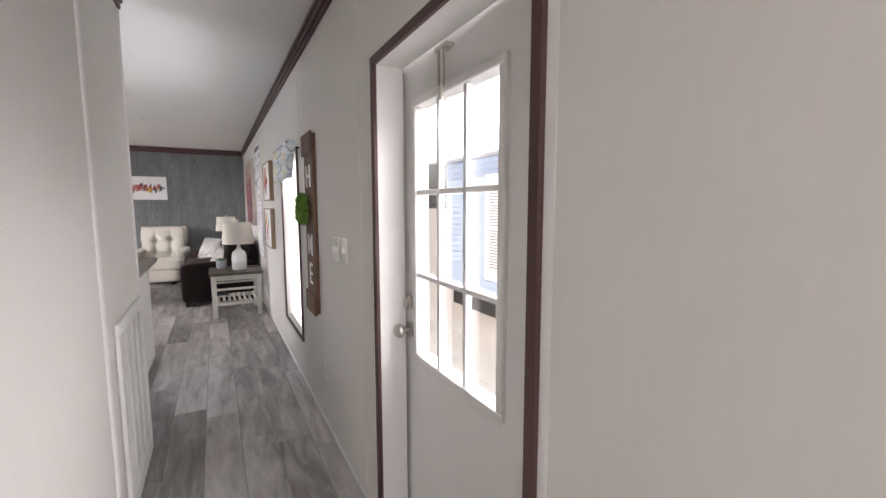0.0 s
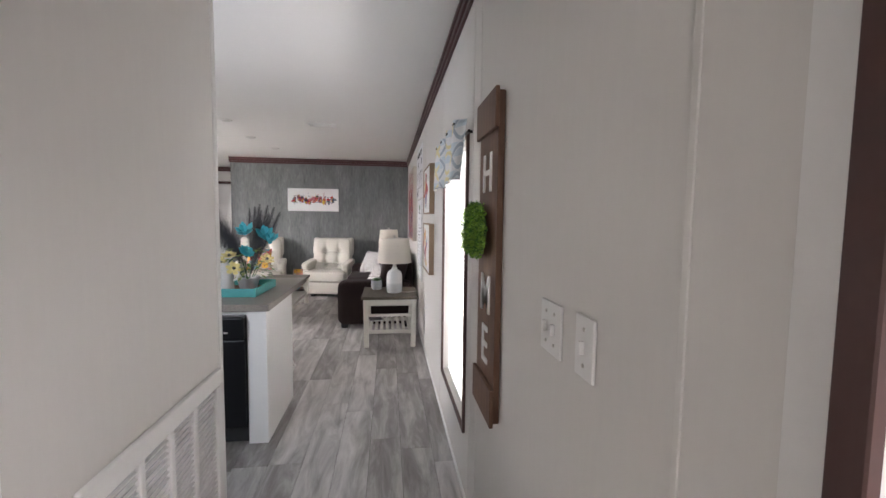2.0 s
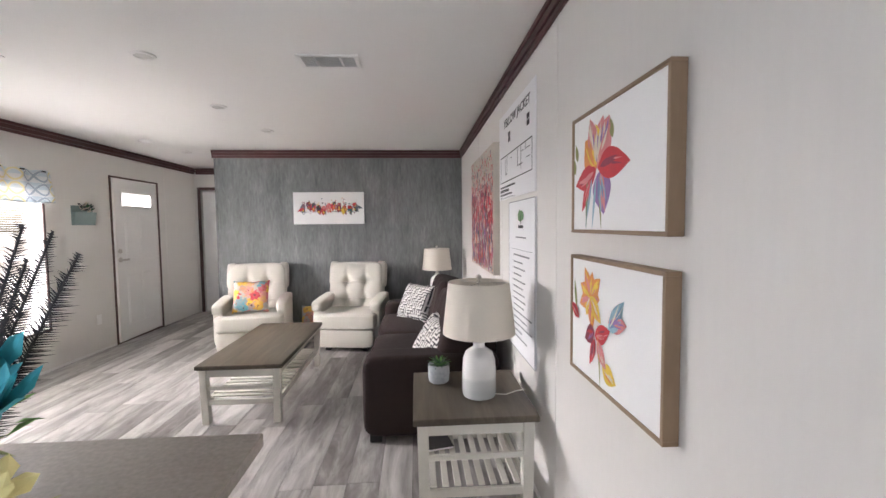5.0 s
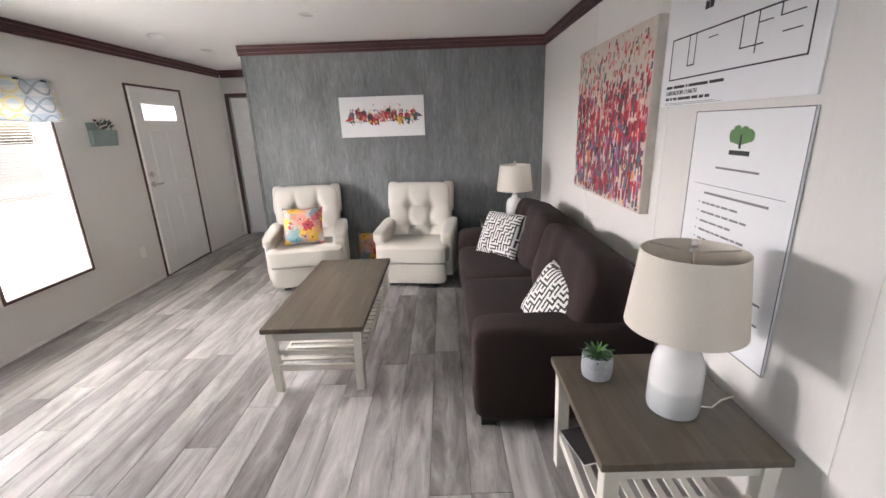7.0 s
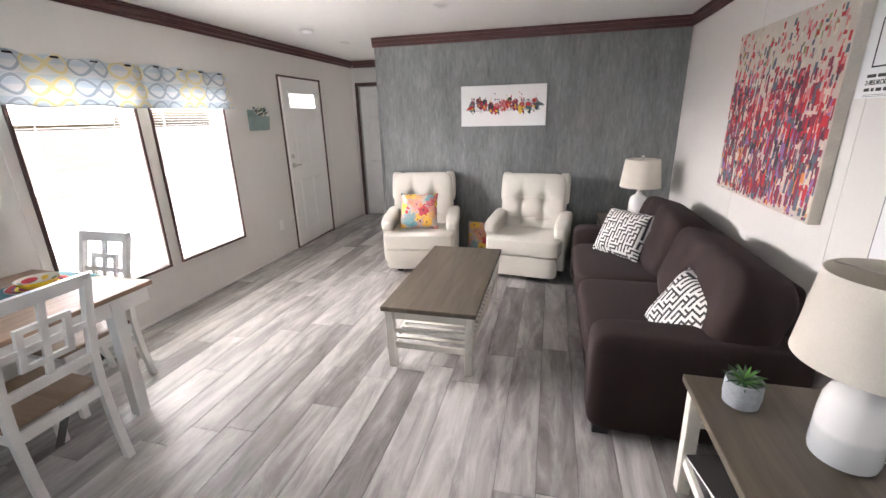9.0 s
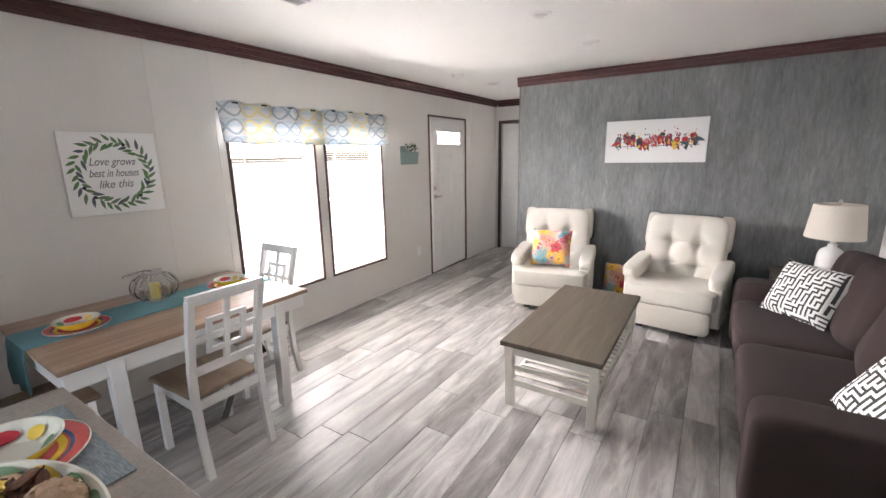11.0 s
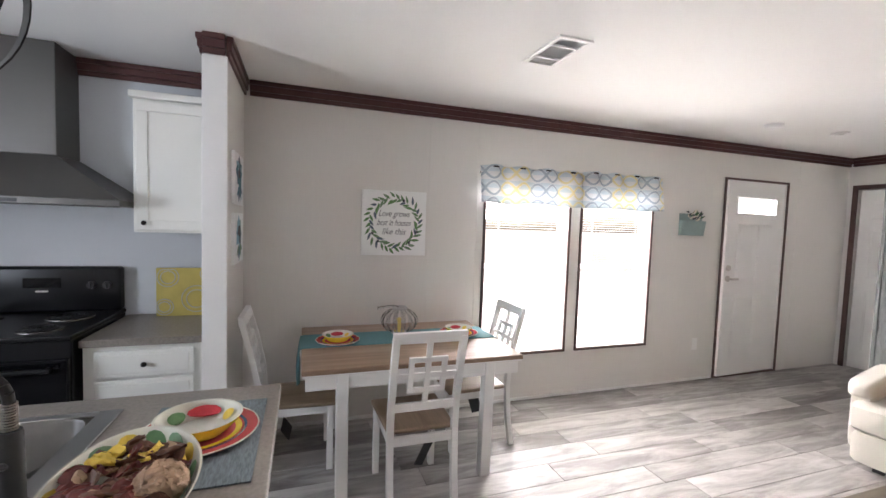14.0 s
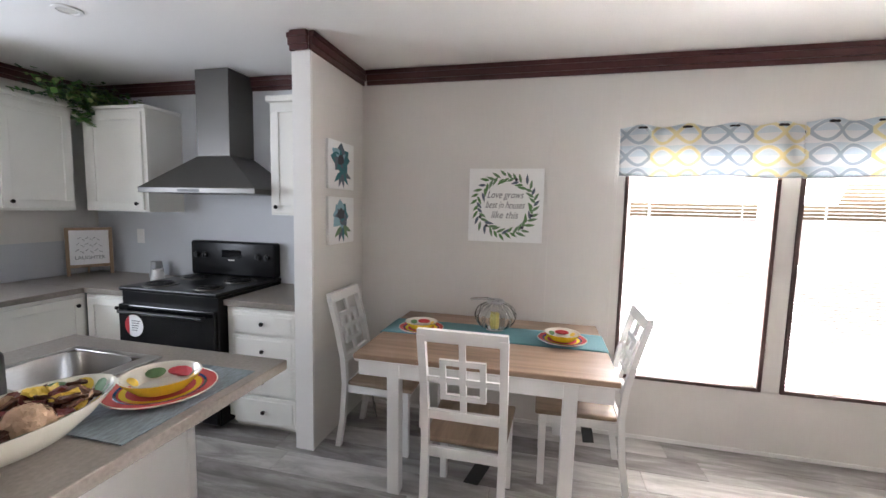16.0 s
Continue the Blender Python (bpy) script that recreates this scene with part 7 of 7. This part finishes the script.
bm = bmesh.new(); lathe(bm, [(0.055, 0.0005), (0.055, 0.006), (0.01, 0.008)], 20); part("base", bm, GALV, pk, smooth=True)
bm = bmesh.new()
pts = [(0, -0.01, 0.18), (0, -0.05, 0.19), (0, -0.12, 0.183), (0, -0.155, 0.178)]
for a, b in zip(pts, pts[1:]):
    rod(bm, a, b, 0.008, n=8)
part("stem_handle", bm, THICKGLASS, pk, smooth=True)
bm = bmesh.new(); lathe(bm, [(0.026, 0.008), (0.026, 0.10), (0.02, 0.104), (0.004, 0.102)], 18); part("candle", bm, mat("yellow_wax", (0.62, 0.52, 0.16), 0.5), pk, "pale yellow candle", smooth=True)


def dining_chair(at, turn, tag_side=1):
    """Front towards local +y; the back leans away towards -y."""
    t = thing("dining_chair", "white dining chair with wood seat and squares in the back", "chair", "chairs round the dining table", at, turn)
    bm = bmesh.new(); box(bm, -0.205, 0.205, -0.19, 0.225, 0.425, 0.452, 0.010, 3)
    for v in bm.verts:
        if v.co.y < -0.1:
            v.co.x *= 0.9
    part("seat", bm, SEATW, t, "brown wood seat", smooth=True)
    for sx in (-1, 1):
        bm = bmesh.new(); box(bm, sx * 0.175 - 0.018, sx * 0.175 + 0.018, 0.165, 0.201, 0, 0.4245, 0.003)
        part("front_leg", bm, WHITE, t)
        bm = bmesh.new()
        prev = None
        for z, y in ((0.0, -0.255), (0.2, -0.225), (0.44, -0.21), (0.6, -0.222), (0.8, -0.262), (0.985, -0.31)):
            ring = [bm.verts.new((sx * 0.175 + a, y + b, z)) for a, b in ((-0.017, -0.016), (0.017, -0.016), (0.017, 0.016), (-0.017, 0.016))]
            if prev:
                for i in range(4):
                    bm.faces.new((prev[i], prev[(i + 1) % 4], ring[(i + 1) % 4], ring[i]))
            else:
                bm.faces.new(ring)
            prev = ring
        bm.faces.new(prev)
        part("back_leg", bm, WHITE, t)
        part("side_rail", B(sx * 0.175 - 0.01, sx * 0.175 + 0.01, -0.19, 0.165, 0.375, 0.4245, 0.002), WHITE, t)
    part("front_rail", B(-0.157, 0.157, 0.172, 0.192, 0.375, 0.4245, 0.002), WHITE, t)
    part("rear_rail", B(-0.157, 0.157, -0.222, -0.202, 0.375, 0.4245, 0.002), WHITE, t)

    def yb(z):
        return -0.222 - (z - 0.6) * 0.225 if z > 0.6 else -0.21 - (z - 0.44) * 0.075

    def slat_bar(x0, x1, z0, z1, name, d=0.011):
        bm = bmesh.new()
        vs = []
        for x, z in ((x0, z0), (x1, z0), (x1, z1), (x0, z1)):
            vs.append((bm.verts.new((x, yb(z) - d, z)), bm.verts.new((x, yb(z) + d, z))))
        bm.faces.new([v[0] for v in vs]); bm.faces.new([v[1] for v in vs][::-1])
        for i in range(4):
            a, b = vs[i], vs[(i + 1) % 4]
            bm.faces.new((a[0], a[1], b[1], b[0]))
        part(name, bm, WHITE, t)
    slat_bar(-0.19, 0.19, 0.955, 1.012, "top_rail", 0.014)
    slat_bar(-0.157, 0.157, 0.565, 0.61, "lower_rail")
    slat_bar(-0.014, 0.014, 0.6105, 0.9545, "centre_slat", 0.008)
    slat_bar(-0.157, 0.157, 0.755, 0.783, "cross_slat", 0.0065)
    for x0, x1, z0, z1 in ((-0.10, 0.10, 0.845, 0.872), (-0.10, 0.10, 0.672, 0.699), (-0.10, -0.074, 0.699, 0.845), (0.074, 0.10, 0.699, 0.845)):
        slat_bar(x0, x1, z0, z1, "square_slat", 0.0095)
    bm = bmesh.new(); box(bm, -0.045, 0.045, -0.0012, 0.0012, -0.15, 0)
    o = part("hang_tag", bm, BLKM, t, "dark card tag hanging under the seat")
    o.matrix_basis = pose(0.09 * tag_side, -0.06, 0.30, 12, 28, 40)
    bm = bmesh.new(); rod(bm, (0.09 * tag_side, -0.06, 0.3), (0.09 * tag_side, -0.07, 0.426), 0.0012, n=5); part("tag_string", bm, BLKM, t)
    return t


dc = dining_chair((-2.825, 5.55, 0), 90)
squat = Matrix.Diagonal((1, 1, 0.97, 1))
dc.matrix_basis = dc.matrix_basis @ squat
copy_thing(dc, pose(-3.27, 6.08, 0, 0, 0, 180) @ squat)
copy_thing(dc, pose(-3.30, 4.93, 0, 0, 0, 0) @ squat)

# ---------- dining wall ----------
random.seed(41)
t, y = picture("wreath_canvas", "white canvas with a green leaf wreath and lettering", (WEST + 0.0015, 5.60, 1.51), ON_WEST, 0.495, 0.49, 0.022)
bm = bmesh.new()
for k in range(64):
    a = 2 * math.pi * k / 64
    r = 0.188 + random.uniform(-0.012, 0.012)
    sg = 1 if k % 2 else -1
    petal(bm, r * math.cos(a), r * math.sin(a), random.uniform(0.05, 0.075), 0.0095, a + math.pi / 2 + sg * 0.75, y - 0.00012 * (k % 16) - 0.0001, IX[random.choice(["sage", "slate", "sage", "leaf"])])
for a in (1.2, -0.35, -2.3, -2.7, -0.9):
    disc(bm, 0.185 * math.cos(a), 0.185 * math.sin(a), 0.011, y - 0.0026, IX["charcoal"])
art(t, bm, PAL, "green leaf wreath")
for words, z, w in (("Love grows", 0.07, 0.235), ("best in houses", 0.002, 0.255), ("like this", -0.065, 0.175)):
    o = text_part("lettering", words, 0.058, GREYINK, t, pose(0, y - 0.0005, z, 90, 0, 0), width=w)
    o.data.transform(Matrix(((1, 0.32, 0, 0), (0, 1.15, 0, 0), (0, 0, 1, 0), (0, 0, 0, 1))))
for z, tag in ((1.74, 0), (1.39, 1)):
    t, y = picture("flower_canvas", "small white canvas with a teal flower", (-3.365, 4.5565, z), ON_SOUTHFACE, 0.345, 0.30, 0.018, group="small flower canvases")
    bm = bmesh.new()
    flower(bm, -0.01, 0.03, 0.085, y - 0.0001, ["teal", "slate", "teal", "sky"], 8, 0.4)
    disc(bm, -0.01, 0.03, 0.03, y - 0.0035, IX["charcoal"], 11, 0.3)
    for k in range(5):
        petal(bm, 0.0, -0.03, 0.09, 0.014, -0.4 - 0.5 * k, y - 0.0002 - 0.0001 * k, IX[random.choice(["teal", "slate", "sage"])])
    bmesh.ops.scale(bm, verts=bm.verts, vec=(1.55, 1, 1.2))
    art(t, bm, PAL, "teal flower with dark leaves")
# wall pocket beside the front door
wp = thing("wall_pocket", "grey green metal wall pocket holding dried flowers", "wall pocket", at=(WEST + 0.0015, 8.59, 1.60), turn=90)
part("backplate", B(-0.15, 0.15, -0.005, 0, -0.115, 0.10, 0.002), mat("sage_metal", (0.22, 0.29, 0.28), 0.5, vary=0.15, scale=14), wp)
bm = bmesh.new()
v = [bm.verts.new(p) for p in ((-0.15, -0.006, -0.115), (0.15, -0.006, -0.115), (0.15, -0.006, 0.03), (-0.15, -0.006, 0.03), (-0.15, -0.03, -0.115), (0.15, -0.03, -0.115), (0.15, -0.05, 0.03), (-0.15, -0.05, 0.03))]
for f in ((4, 5, 6, 7), (0, 1, 5, 4), (0, 4, 7, 3), (1, 2, 6, 5)):
    bm.faces.new([v[i] for i in f])
part("pocket", bm, mat("sage_metal_front", (0.24, 0.32, 0.31), 0.5, vary=0.15, scale=14), wp)
random.seed(9)
for k in range(40):
    a = random.uniform(0.1, 3.0)
    c = Vector((random.uniform(-0.05, 0.09), -0.03, 0.03 + random.uniform(0, 0.08)))
    d = Vector((math.cos(a), random.uniform(-0.8, 0.1), math.sin(a))).normalized(); s = d.cross(Vector((0, 1, 0.3))).normalized() * 0.012
    bm = bmesh.new(); L = random.uniform(0.03, 0.07)
    bm.faces.new([bm.verts.new(q) for q in (c, c + d * L * 0.5 + s, c + d * L, c + d * L * 0.5 - s)])
    part("dried_leaf", bm, (COLORS["charcoal"], COLORS["cream"], LEAFD)[k % 3], wp)

# ---------- floor planks ----------
random.seed(4)
PW, PL = 0.184, 1.22
meshes = {}
nx = int(math.ceil((EAST - WEST) / PW))
for i in range(nx):
    x0 = WEST + i * PW
    x1 = min(x0 + PW, EAST)
    y = S0 - random.uniform(0, PL)
    while y < N1 + 0.3:
        a, b = max(y, S0), min(y + PL, N1 + 0.9)
        y += PL
        if x0 + PW < -0.44:
            a = max(a, KS - 0.05)
        if b - a < 0.02 or (x0 + PW < -0.44 and b < KS - 0.1):
            continue
        key = (round(x1 - x0, 3), round(b - a, 3))
        if key not in meshes:
            bm = B(-(x1 - x0) / 2 + 0.0011, (x1 - x0) / 2 - 0.0011, -(b - a) / 2 + 0.0011, (b - a) / 2 - 0.0011, -0.007, 0.0, 0.0014, 1)
            me = bpy.data.meshes.new("plank"); bm.to_mesh(me); bm.free(); me.materials.append(PLANK)
            meshes[key] = me
        o = new("plank", meshes[key]); o.parent = floor
        o.location = ((x0 + x1) / 2, (a + b) / 2, 0)
